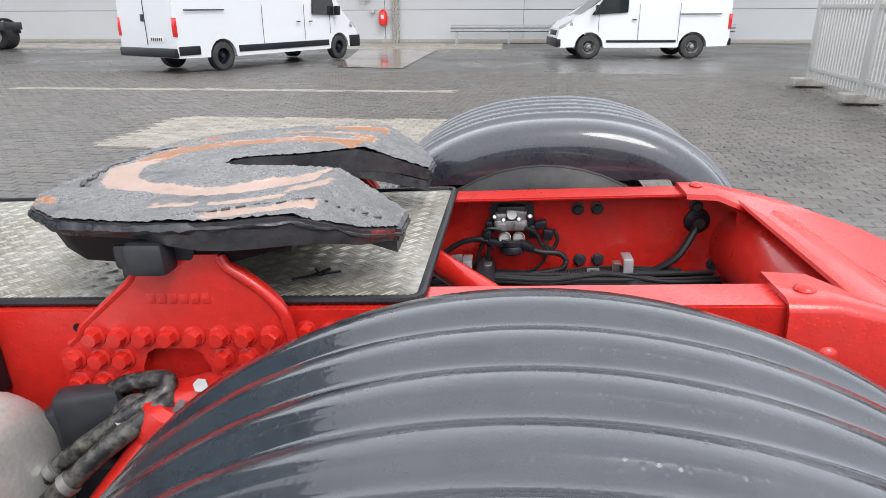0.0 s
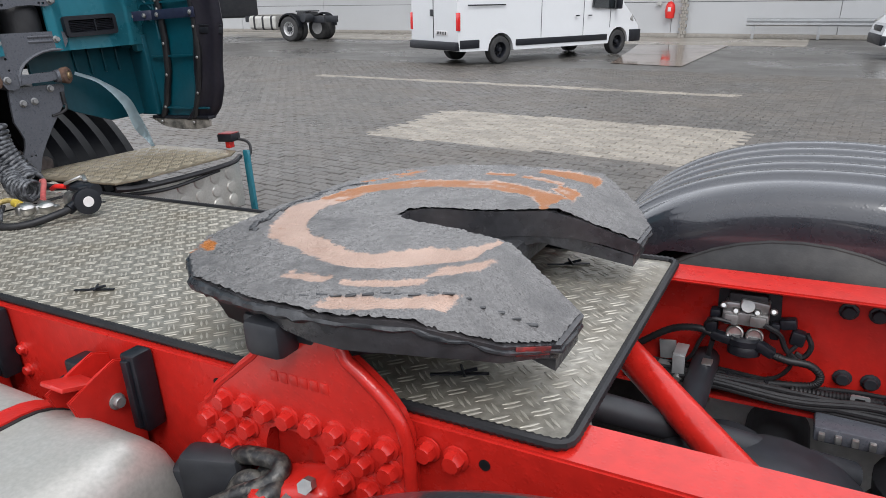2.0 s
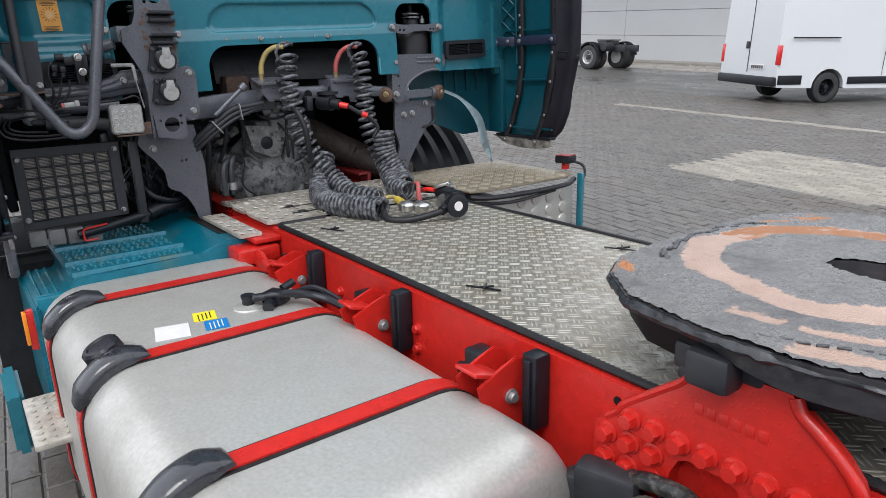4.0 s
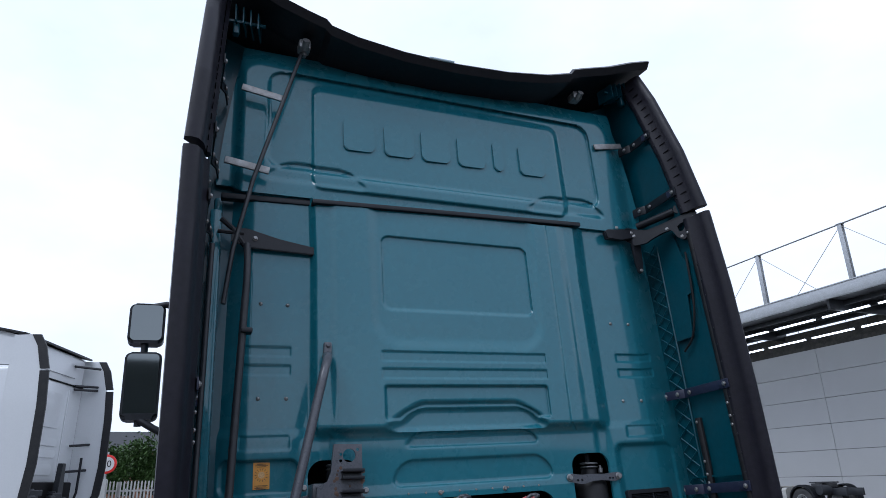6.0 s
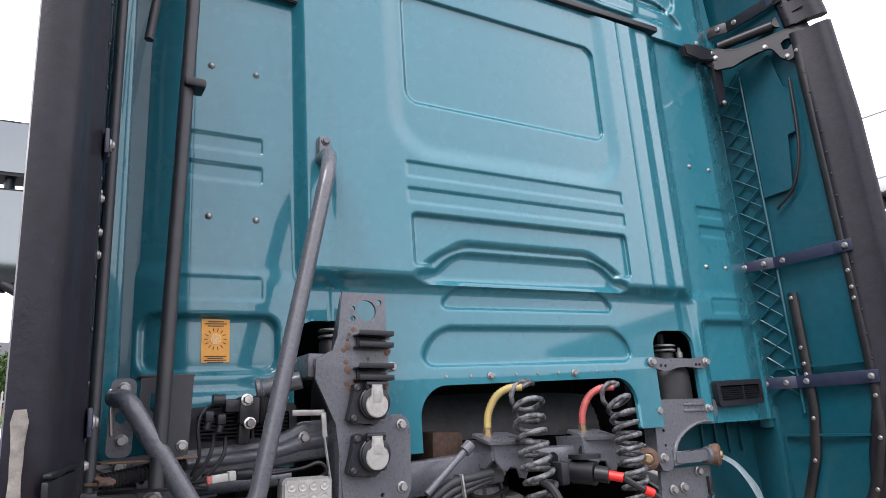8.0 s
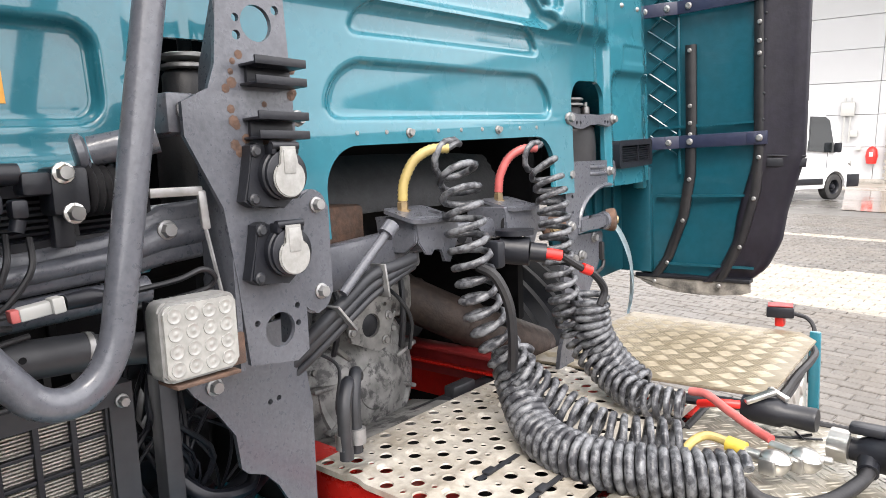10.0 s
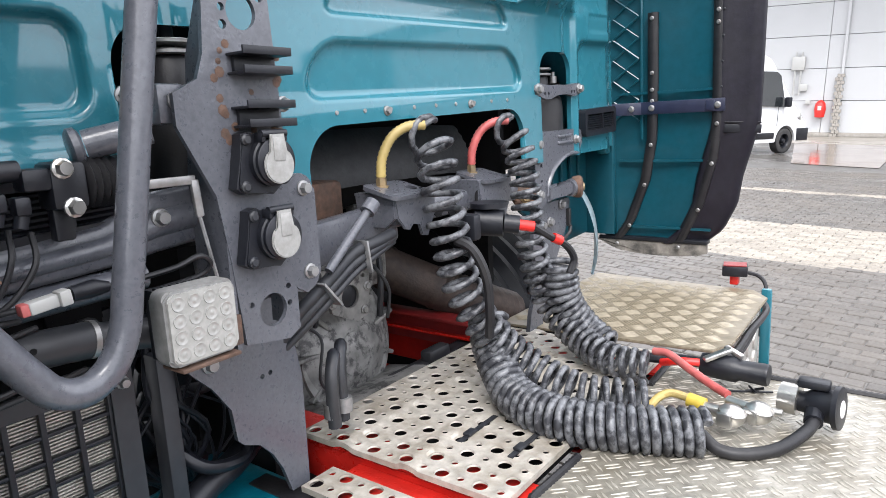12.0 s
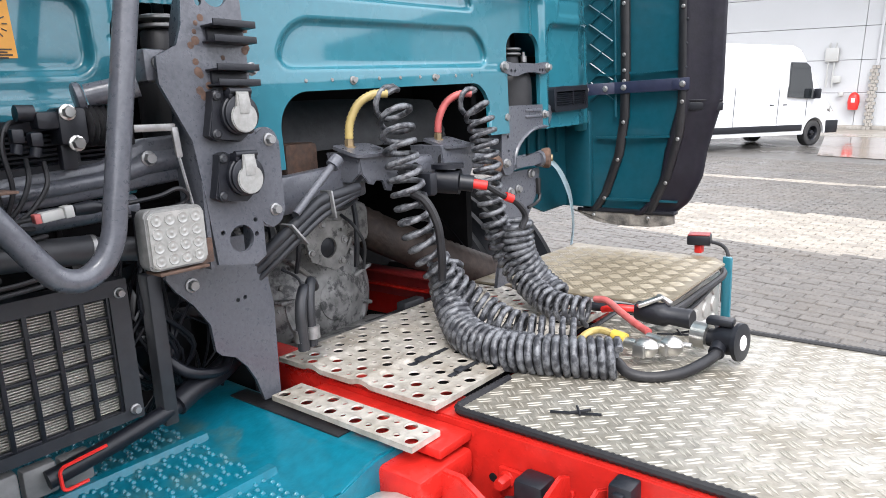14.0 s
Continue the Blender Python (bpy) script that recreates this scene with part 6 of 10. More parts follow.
for z in (1.644, 1.531):
    # flange with three ears, ringed body, hinge and a flat lid with its tongue
    bm = nb()
    ears = [(-0.706, z - 0.036), (-0.690, z - 0.046), (-0.668, z - 0.043), (-0.640, z - 0.050), (-0.614, z - 0.030), (-0.611, z + 0.016), (-0.628, z + 0.036), (-0.664, z + 0.038), (-0.676, z + 0.046), (-0.690, z + 0.042), (-0.694, z + 0.010)]
    prism(bm, ears, "x", -2.114, -2.088, 0.003)
    lathe(bm, [(0, 0.0375), (0.012, 0.0375), (0.014, 0.0350), (0.020, 0.0350), (0.022, 0.0325), (0.022, 0.001)], (-2.090, -0.645, z), (1, 0, 0), 30)
    tube(bm, [(-2.074, -0.668, z + 0.041), (-2.074, -0.622, z + 0.041)], 0.0062, 12)
    for y in (-0.664, -0.626):
        box(bm, (-2.080, y, z + 0.036), (0.020, 0.010, 0.016), None, 0.003)
    so = part("trailer_socket", bm, BLACK, sock_br, place=Matrix.Translation((0.016, 0, 0)))
    bm = nb()
    tongue = [(-0.658, z + 0.040), (-0.6585, z + 0.014)] + [(-0.645 + 0.0275 * math.cos(radians(a)), z - 0.006 + 0.0275 * math.sin(radians(a))) for a in range(140, 401, 13)] + [(-0.6315, z + 0.014), (-0.632, z + 0.040)]
    prism(bm, tongue, "x", -2.068, -2.063, 0.0016)
    box(bm, (-2.0625, -0.645, z + 0.018), (0.0015, 0.020, 0.034), None, 0.0005)
    part("socket_lid", bm, LID, so, "pale scuffed plastic socket lid")
    bm = nb()
    for y, dz in ((-0.692, -0.034), (-0.684, 0.034), (-0.621, -0.028)):
        hexbolt(bm, (-2.088, y, z + dz), (1, 0, 0), 0.0068, 0.006)
    pieces("socket_bolt", bm, GREY_DARK, so)
# wing plate beside it
bm = nb()
prism(bm, round_rect(-0.600, 1.425, -0.535, 1.625, 0.03), "x", -2.13, -2.118, 0.004)
wing = part("wing_plate", bm, GREY, lorry)
bolts(wing, [(-2.118, -0.56, 1.60), (-2.118, -0.56, 1.46)], (1, 0, 0), 0.010, STEEL)
# lower bracket down to the rail
bm = nb()
holed_plate(bm, [(-0.752, 1.34), (-0.735, 1.40), (-0.535, 1.40), (-0.508, 1.235), (-0.512, 1.015), (-0.555, 1.015), (-0.572, 1.07), (-0.592, 1.108), (-0.618, 1.138), (-0.650, 1.152), (-0.662, 1.165), (-0.668, 1.225), (-0.700, 1.275), (-0.735, 1.312)], [ngon_circle(-0.598, 1.262, 0.005, 10), ngon_circle(-0.580, 1.264, 0.005, 10)], "x", -2.236, -2.226)
box(bm, (-2.262, -0.511, 1.125), (0.06, 0.008, 0.22))
low_br = part("lower_bracket", bm, GREY, lorry)
bolts(low_br, [(-2.225, -0.700, 1.318)], (1, 0, 0), 0.0115, STEEL)

# LED work lamp
bm = nb()
prism(bm, round_rect(-0.848, 1.388, -0.742, 1.490, 0.012), "x", -2.095, -2.062, 0.003)
lamp = thing("work_lamp", LORRY @ Matrix.Translation((0.010, -0.016, 0.010)), "square LED work lamp bolted to a rusty bracket", "lamp")
part("lamp_body", bm, material("frosted_lamp_case", (0.20, 0.20, 0.195), 0.5, grain=0.2, grain_scale=90, dirt=0.5, dirt_colour=(0.09, 0.088, 0.082), dirt_scale=22), lamp)
bm = nb()
prism(bm, round_rect(-0.844, 1.392, -0.746, 1.486, 0.010), "x", -2.062, -2.057, 0.002)
lens = part("lens", bm, LED_LENS, lamp)
for i in range(4):
    for j in range(4):
        bm = nb()
        lathe(bm, [(0, 0.0098), (0.0010, 0.0095), (0.0010, 0.0086), (0.0001, 0.007), (0.0003, 0.003), (0.0010, 0.0015), (0.0010, 0.0004)], (-2.0568, -0.830 + 0.0232 * i, 1.405 + 0.0225 * j), (1, 0, 0), 14)
        part("led_cup", bm, LED_LENS, lens)
bm = nb()
for k in range(9):
    box(bm, (-2.10, -0.840 + 0.0115 * k, 1.44), (0.03, 0.003, 0.095))
pieces("cooling_fin", bm, BLACK, lamp)
bm = nb()
box(bm, (-2.08, -0.79, 1.382), (0.05, 0.09, 0.005), None, 0.001)
box(bm, (-2.10, -0.735, 1.40), (0.008, 0.05, 0.045), None, 0.002)
part("lamp_bracket", bm, RUST, lamp)

# condenser with its guard
cond = part("condenser", holed_plate(nb(), [(-1.165, 1.095), (-0.815, 1.105), (-0.815, 1.385), (-1.165, 1.385)], [[(-1.135, 1.12), (-0.85, 1.125), (-0.85, 1.355), (-1.135, 1.355)]], "x", -2.14, -2.10), GREY_DARK, lorry, "air conditioning condenser behind a black grid", place=Matrix.Translation((-0.155, 0, -0.030)))
bm = nb()
for k in range(44):
    box(bm, (-2.126, -0.9925, 1.122 + 0.0053 * k), (0.010, 0.286, 0.0024))
pieces("fin", bm, material("dusty_aluminium_fin", (0.40, 0.375, 0.335), 0.55, 0.15, grain=0.45, grain_scale=320, dirt=0.6, dirt_colour=(0.13, 0.12, 0.105), dirt_scale=16), cond, smooth=False)
bm = nb()
box(bm, (-2.142, -0.9925, 1.24), (0.006, 0.31, 0.26))
part("core", bm, GREY_DARK, cond)
bm = nb()
for k in range(7):
    box(bm, (-2.112, -1.135 + 0.0475 * k, 1.24), (0.012, 0.0085, 0.24), None, 0.002)
for k in range(7):
    box(bm, (-2.113, -0.9925, 1.123 + 0.0385 * k), (0.010, 0.286, 0.006), None, 0.0015)
pieces("guard_bar", bm, BLACK, cond)
bolts(cond, [(-2.099, -0.832, 1.36), (-2.099, -0.832, 1.125), (-2.099, -1.15, 1.13), (-2.099, -1.15, 1.35)], (1, 0, 0), 0.008, STEEL)
bm = nb()
box(bm, (-2.12, -0.76, 1.22), (0.04, 0.03, 0.32), None, 0.005)
part("condenser_post", bm, GREY_DARK, cond)

# pressed cab beam, arms and tilt cylinder on the left-hand side
bm = nb()
top_line = [(-1.21, 1.545), (-1.10, 1.555), (-0.95, 1.567), (-0.86, 1.577), (-0.815, 1.592), (-0.775, 1.612), (-0.66, 1.620)]
low_line = [(-1.21, 1.49), (-1.10, 1.505), (-0.95, 1.512), (-0.86, 1.518), (-0.815, 1.522), (-0.775, 1.528), (-0.66, 1.538)]
rows = []
for (y, t), (y2, w) in zip(top_line, low_line):
    m = (t + w) / 2
    h = (t - w) / 2
    rows.append([bm.verts.new(p) for p in ((-2.235, y, t), (-2.205, y, t + 0.002), (-2.197, y, t - 0.006), (-2.197, y, m + h * 0.45), (-2.187, y, m + h * 0.30), (-2.183, y, m), (-2.187, y, m - h * 0.35), (-2.197, y, m - h * 0.5), (-2.197, y, w + 0.006), (-2.205, y, w - 0.002), (-2.235, y, w))])
for p, q in zip(rows, rows[1:]):
    for k in range(11):
        bm.faces.new((p[k], p[(k + 1) % 11], q[(k + 1) % 11], q[k]))
bm.faces.new(rows[0]), bm.faces.new(rows[-1][::-1])
beam = part("cab_cross_beam", bm, GREY, lorry, "grey pressed steel cab beam", sharp=50)
bolts(beam, [(-2.186, -0.775, 1.578), (-2.19, -1.045, 1.512), (-2.19, -1.155, 1.535)], (1, 0, 0), 0.011, STEEL)
bm = nb()
tube(bm, [(-2.21, -1.22, 1.475), (-2.21, -0.98, 1.487), (-2.21, -0.80, 1.495)], 0.020, 14)
part("lower_tube", bm, GREY, beam)
bm = nb()
holed_plate(bm, [(-1.125, 1.522), (-0.995, 1.515), (-1.005, 1.495), (-1.055, 1.455), (-1.075, 1.442), (-1.095, 1.438), (-1.112, 1.452), (-1.12, 1.49)], [ngon_circle(-1.028, 1.503, 0.005, 10), ngon_circle(-1.112, 1.505, 0.005, 10)], "x", -2.186, -2.176)
arm_p = part("arm_plate", bm, GREY, lorry, sharp=30)
bm = nb()
hexbolt(bm, (-2.176, -1.09, 1.468), (1, 0, 0), 0.015, 0.014)
part("bolt", bm, STEEL, arm_p)
bm = nb()
holed_plate(bm, round_rect(-1.186, 1.555, -1.140, 1.705, 0.014), [ngon_circle(-1.163, 1.63, 0.012, 14)], "x", -2.146, -2.134)
pipe_br = part("pipe_bracket", bm, GREY, lorry, sharp=30)
bolts(pipe_br, [(-2.134, -1.163, 1.685), (-2.134, -1.160, 1.585)], (1, 0, 0), 0.010, STEEL)
bm = nb()
box(bm, (-2.133, -1.183, 1.64), (0.008, 0.006, 0.09), (6, 0, 0), 0.002)
part("spring_clip", bm, CHROME, pipe_br)
# box bracket behind the upright pole
bm = nb()
holed_plate(bm, [(-1.135, 1.705), (-1.035, 1.712), (-1.038, 1.555), (-1.075, 1.548), (-1.085, 1.575), (-1.125, 1.60), (-1.135, 1.62)], [[(-1.115, 1.675), (-1.088, 1.675), (-1.088, 1.635), (-1.10, 1.63), (-1.115, 1.645)]], "x", -2.128, -2.120)
box(bm, (-2.155, -1.085, 1.7105), (0.07, 0.105, 0.006), (2, 0, 0), 0.002)
pole_br = part("pole_bracket", bm, GREY_DARK, lorry, sharp=30)
bm = nb()
hexbolt(bm, (-2.120, -1.05, 1.572), (1, 0, 0), 0.009, 0.008)
part("bolt", bm, STEEL, pole_br)
# tilt cylinder
bm = nb()
tube(bm, [(-2.165, -1.05, 1.446), (-2.16, -0.90, 1.436)], 0.0245, 18)
tube(bm, [(-2.16, -0.905, 1.436), (-2.15, -0.825, 1.424)], 0.0215, 18)
tube(bm, [(-2.165, -1.09, 1.450), (-2.165, -1.045, 1.447)], 0.010, 12)
cyl = part("tilt_cylinder", bm, GREY_DARK, lorry)
bm = nb()
tube(bm, [(-2.16, -0.912, 1.437), (-2.16, -0.905, 1.436)], 0.0255, 18)
part("cylinder_collar", bm, STEEL, cyl)
bm = nb()
for y in (-1.01, -0.985):
    lathe(bm, [(0, 0.0045), (0.001, 0.004)], (-2.139, y, 1.447), (1, 0, 0), 10)
pieces("cylinder_port", bm, DARK, cyl)
bm = nb()
tube(bm, [(-2.175, -0.872, 1.688), (-2.14, -0.80, 1.705)], 0.020, 16)
lathe(bm, [(0, 0.021), (0.004, 0.026), (0.012, 0.026), (0.016, 0.02)], (-2.176, -0.876, 1.687), (-0.3, -1, -0.2), 18)
part("cross_pipe_stub", bm, GREY, lorry)
bm = nb()
box(bm, (-2.085, -1.115, 1.549), (0.05, 0.17, 0.004), (1, 0, 6), 0.001)
box(bm, (-2.07, -1.20, 1.525), (0.09, 0.03, 0.008), (0, 12, 20), 0.002)
box(bm, (-2.06, -1.195, 1.51), (0.06, 0.045, 0.006), (0, -8, -10), 0.002)
part("step_bracket", bm, RUST, lorry, "bent rusty flat bracket")
bm = nb()
c = curve_pts([(-2.06, -1.195, 1.515), (-2.075, -1.15, 1.522), (-2.09, -1.10, 1.530), (-2.11, -1.045, 1.538)], 14)
tube(bm, c, [0.016 if k % 2 else 0.0125 for k in range(len(c))], 10)
part("corrugated_sleeve", bm, RUBBER, lorry)

# level valve with its boot, plugs and leads
lev = part("level_valve", box(nb(), (-2.195, -0.890, 1.630), (0.05, 0.045, 0.060), None, 0.008), BLACK, lorry, "black air level valve with rubber bellows", place=Matrix.Translation((0.03, -0.022, 0.010)))
bm = nb()
box(bm, (-2.19, -0.925, 1.640), (0.035, 0.035, 0.028), None, 0.006)
tube(bm, [(-2.19, -0.94, 1.652), (-2.19, -0.965, 1.652)], 0.013, 14)
box(bm, (-2.20, -0.895, 1.590), (0.02, 0.025, 0.06), None, 0.004)
part("valve_body", bm, BLACK, lev)
bm = nb()
c = [(-2.20, -0.866 + 0.0046 * k, 1.630) for k in range(12)]
tube(bm, c, [0.034 if k % 2 else 0.028 for k in range(12)], 18)
part("bellows", bm, RUBBER, lev)
bm = nb()
for y, z in ((-0.975, 1.618), (-0.95, 1.612)):
    box(bm, (-2.17, y, z), (0.022, 0.018, 0.022), None, 0.004)
    tube(bm, [(-2.17, y, z - 0.012), (-2.17, y - 0.004, z - 0.026)], 0.0085, 10)
pieces("air_plug", bm, BLACK, lev)
bolts(lev, [(-2.170, -0.898, 1.652), (-2.170, -0.890, 1.603)], (1, 0, 0), 0.010, CHROME)
bm = nb()
for ctrl in ([(-2.19, -0.965, 1.652), (-2.16, -1.00, 1.645), (-2.15, -1.015, 1.61), (-2.15, -1.01, 1.55), (-2.16, -1.02, 1.51)],
             [(-2.17, -0.979, 1.592), (-2.155, -0.985, 1.56), (-2.155, -1.0, 1.525), (-2.16, -1.02, 1.50)],
             [(-2.17, -0.954, 1.586), (-2.155, -0.96, 1.55), (-2.155, -0.985, 1.515), (-2.16, -1.01, 1.495)],
             [(-2.15, -1.02, 1.498), (-2.135, -0.98, 1.503), (-2.13, -0.92, 1.506), (-2.13, -0.86, 1.508), (-2.12, -0.80, 1.515), (-2.115, -0.765, 1.525), (-2.12, -0.745, 1.51), (-2.13, -0.755, 1.495), (-2.14, -0.80, 1.487), (-2.15, -0.88, 1.482)],
             [(-2.16, -1.19, 1.49), (-2.13, -1.12, 1.492), (-2.14, -1.04, 1.490), (-2.15, -0.99, 1.485)],
             [(-2.18, -1.16, 1.455), (-2.13, -1.10, 1.472), (-2.14, -1.03, 1.468), (-2.16, -0.97, 1.47)],
             [(-2.17, -1.17, 1.47), (-2.12, -1.19, 1.44), (-2.11, -1.17, 1.41), (-2.12, -1.10, 1.395), (-2.14, -1.0, 1.395), (-2.16, -0.92, 1.40)],
             [(-2.17, -1.16, 1.465), (-2.125, -1.175, 1.44), (-2.115, -1.15, 1.418), (-2.13, -1.06, 1.405), (-2.15, -0.97, 1.408)],
             [(-2.17, -1.15, 1.46), (-2.13, -1.16, 1.44), (-2.125, -1.13, 1.425), (-2.14, -1.05, 1.416)]):
    hose(bm, ctrl, 0.0040, 8)
pieces("wire", bm, RUBBER, lorry)
bm = nb()
box(bm, (-2.125, -0.965, 1.506), (0.018, 0.05, 0.016), (6, 0, 3), 0.003)
box(bm, (-2.120, -0.95, 1.509), (0.020, 0.014, 0.019), (6, 0, 3), 0.002)
plug = part("connector_plug", bm, WHITE_PLASTIC, lorry)
bm = nb()
box(bm, (-2.125, -0.993, 1.503), (0.017, 0.010, 0.015), (6, 0, 0), 0.002)
part("plug_end", bm, RED_HOSE, plug)
bm = nb()
tube(bm, [(-2.125, -0.94, 1.509), (-2.13, -0.91, 1.51), (-2.13, -0.89, 1.508)], [0.010, 0.012, 0.007], 10)
part("plug_boot", bm, BLACK, plug)
bm = nb()
box(bm, (-2.13, -0.785, 1.632), (0.005, 0.075, 0.013), None, 0.002)
box(bm, (-2.13, -0.748, 1.605), (0.008, 0.013, 0.055), (4, 0, 0), 0.003)
tube(bm, [(-2.13, -0.748, 1.585), (-2.125, -0.732, 1.48)], 0.003, 6)
part("levelling_rod", bm, STEEL, lorry)

# right-hand cab mount, air spring and roller lock
plate = [(0.408, 1.640), (0.418, 1.650), (0.438, 1.654), (0.700, 1.657), (0.716, 1.650), (0.724, 1.632), (0.722, 1.610), (0.700, 1.580), (0.680, 1.573), (0.642, 1.574), (0.600, 1.568), (0.565, 1.555), (0.535, 1.541), (0.514, 1.527), (0.497, 1.510), (0.488, 1.494), (0.482, 1.464), (0.468, 1.440), (0.442, 1.430), (0.418, 1.436), (0.403, 1.460), (0.405, 1.576)]
bm = nb()
holed_plate(bm, plate, [ngon_circle(0.440, 1.556, 0.006, 10), ngon_circle(0.443, 1.510, 0.005, 10), ngon_circle(0.570, 1.640, 0.005, 10)], "x", -2.222, -2.210)
mount = part("cab_mount", bm, GREY, lorry, "grey pressed steel cab mount", sharp=30)
# turned-back flange round the plate
bm = nb()
ring = [Vector((-2.214, y, z)) for y, z in plate]
mid = sum(ring, Vector()) / len(ring)
rim_out = [bm.verts.new(p) for p in ring]
rim_back = [bm.verts.new(p + Vector((-0.045, 0, 0))) for p in ring]
rim_in = [bm.verts.new(p + Vector((-0.045, 0, 0)) + (mid - p).normalized() * 0.005) for p in ring]
rim_face = [bm.verts.new(p + (mid - p).normalized() * 0.005) for p in ring]
for k in range(len(ring)):
    q = (k + 1) % len(ring)
    for A, B in ((rim_out, rim_back), (rim_back, rim_in), (rim_in, rim_face), (rim_face, rim_out)):
        bm.faces.new((A[k], A[q], B[q], B[k]))
part("plate_flange", bm, GREY, mount, sharp=30)
# raised edge along the arch of the plate
bm = nb()
tube(bm, [(-2.209, y, z) for y, z in ((0.690, 1.580), (0.642, 1.581), (0.600, 1.575), (0.562, 1.562), (0.532, 1.547), (0.510, 1.532), (0.492, 1.512), (0.480, 1.490), (0.474, 1.462))], 0.0065, 8)
part("rolled_edge", bm, GREY, mount)
bm = nb()
for z in (1.617, 1.637):
    box(bm, (-2.2095, 0.600, z), (0.008, 0.105, 0.011), None, 0.004, 3)
pieces("pressed_bead", bm, GREY, mount)
bolts(mount, [(-2.209, 0.423, 1.619), (-2.209, 0.672, 1.623), (-2.209, 0.424, 1.472), (-2.230, 0.475, 1.372), (-2.230, 0.524, 1.376), (-2.230, 0.605, 1.421)], (1, 0, 0), 0.012, STEEL)
bm = nb()
leg_outline = [(0.430, 1.437), (0.665, 1.437), (0.672, 1.425), (0.656, 1.358), (0.640, 1.335), (0.572, 1.251), (0.530, 1.190), (0.502, 1.144), (0.482, 1.090), (0.469, 1.045), (0.385, 1.045), (0.400, 1.110), (0.440, 1.190), (0.447, 1.225), (0.436, 1.262), (0.421, 1.299), (0.425, 1.360)]
holed_plate(bm, leg_outline, [ngon_circle(0.456, 1.150, 0.004, 8), ngon_circle(0.474, 1.150, 0.004, 8)], "x", -2.245, -2.232)
part("mount_leg", bm, GREY, lorry, sharp=30)
bm = nb()
tube(bm, [(-2.225, 0.645, 1.350), (-2.222, 0.655, 1.345), (-2.222, 0.650, 1.325), (-2.225, 0.625, 1.312), (-2.228, 0.585, 1.305)], 0.006, 8)
box(bm, (-2.235, 0.652, 1.375), (0.03, 0.016, 0.055), None, 0.003)
part("pull_cord", bm, RUBBER, mount)
bm = nb()
prism(bm, [(0.470, 1.446), (0.470, 1.494), (0.520, 1.486), (0.585, 1.484), (0.640, 1.492), (0.640, 1.452), (0.585, 1.458), (0.520, 1.452)], "x", -2.240, -2.200, 0.006)
lathe(bm, [(-0.026, 0.026), (0.0, 0.030), (0.018, 0.030)], (-2.215, 0.655, 1.470), (0, 1, 0), 18)
lock = part("cab_lock", bm, GREY, lorry)
for y, d in ((0.672, (0.85, 0.5, 0)), (0.385, (0.75, -0.65, 0))):
    bm = nb()
    lathe(bm, [(-0.018, 0.020), (-0.016, 0.033), (0.0, 0.036), (0.010, 0.036), (0.016, 0.030), (0.018, 0.020), (0.014, 0.018)], (-2.205 if y > 0.5 else -2.24, y, 1.471), d, 24)
    roller = part("roller", bm, RUST, lock, "worn rusty steel roller")
    bm = nb()
    hexbolt(bm, Vector((-2.205 if y > 0.5 else -2.24, y, 1.471)) + Vector(d) * 0.014, d, 0.013, 0.010)
    part("roller_bolt", bm, BRASS, roller)
for y in (0.582, -0.66):
    r = 0.083 if y > 0 else 0.056
    bm = nb()
    lathe(bm, [(-0.13, r), (-0.02, r), (0.03, r * 0.98), (0.055, r * 0.93), (0.066, r * 0.80), (0.070, 0.040), (0.115, 0.038), (0.125, 0.030), (0.13, 0.012), (0.185, 0.011)], (-2.30, y, 1.70), (0, 0, 1), 28)
    spring = part("cab_air_spring", bm, RUBBER, lorry)
    bm = nb()
    for z in (1.822, 1.838):
        lathe(bm, [(0, 0.038), (0.002, 0.043), (0.007, 0.043), (0.009, 0.038)], (-2.295, y, z), (0, 0, 1), 22)
    lathe(bm, [(0, 0.012), (0.02, 0.012), (0.022, 0.006), (0.034, 0.006)], (-2.262, y + 0.042, 1.800), (0, 0, 1), 10)
    pieces("spring_cap", bm, STEEL, spring)
bm = nb()
holed_plate(bm, [(0.392, 1.772), (0.400, 1.786), (0.420, 1.792), (0.470, 1.787), (0.529, 1.790), (0.600, 1.790), (0.657, 1.797), (0.685, 1.797), (0.700, 1.788), (0.698, 1.772), (0.680, 1.763), (0.649, 1.757), (0.590, 1.763), (0.533, 1.759), (0.490, 1.748), (0.460, 1.747), (0.425, 1.754), (0.398, 1.760)], [ngon_circle(0.452, 1.763, 0.006, 10), ngon_circle(0.474, 1.763, 0.006, 10), ngon_circle(0.628, 1.770, 0.006, 10), ngon_circle(0.646, 1.770, 0.006, 10)], "x", -2.215, -2.199)
yoke = part("spring_yoke", bm, GREY, lorry, sharp=30)
bolts(yoke, [(-2.198, 0.407, 1.775), (-2.198, 0.676, 1.780)], (1, 0, 0), 0.012, STEEL)

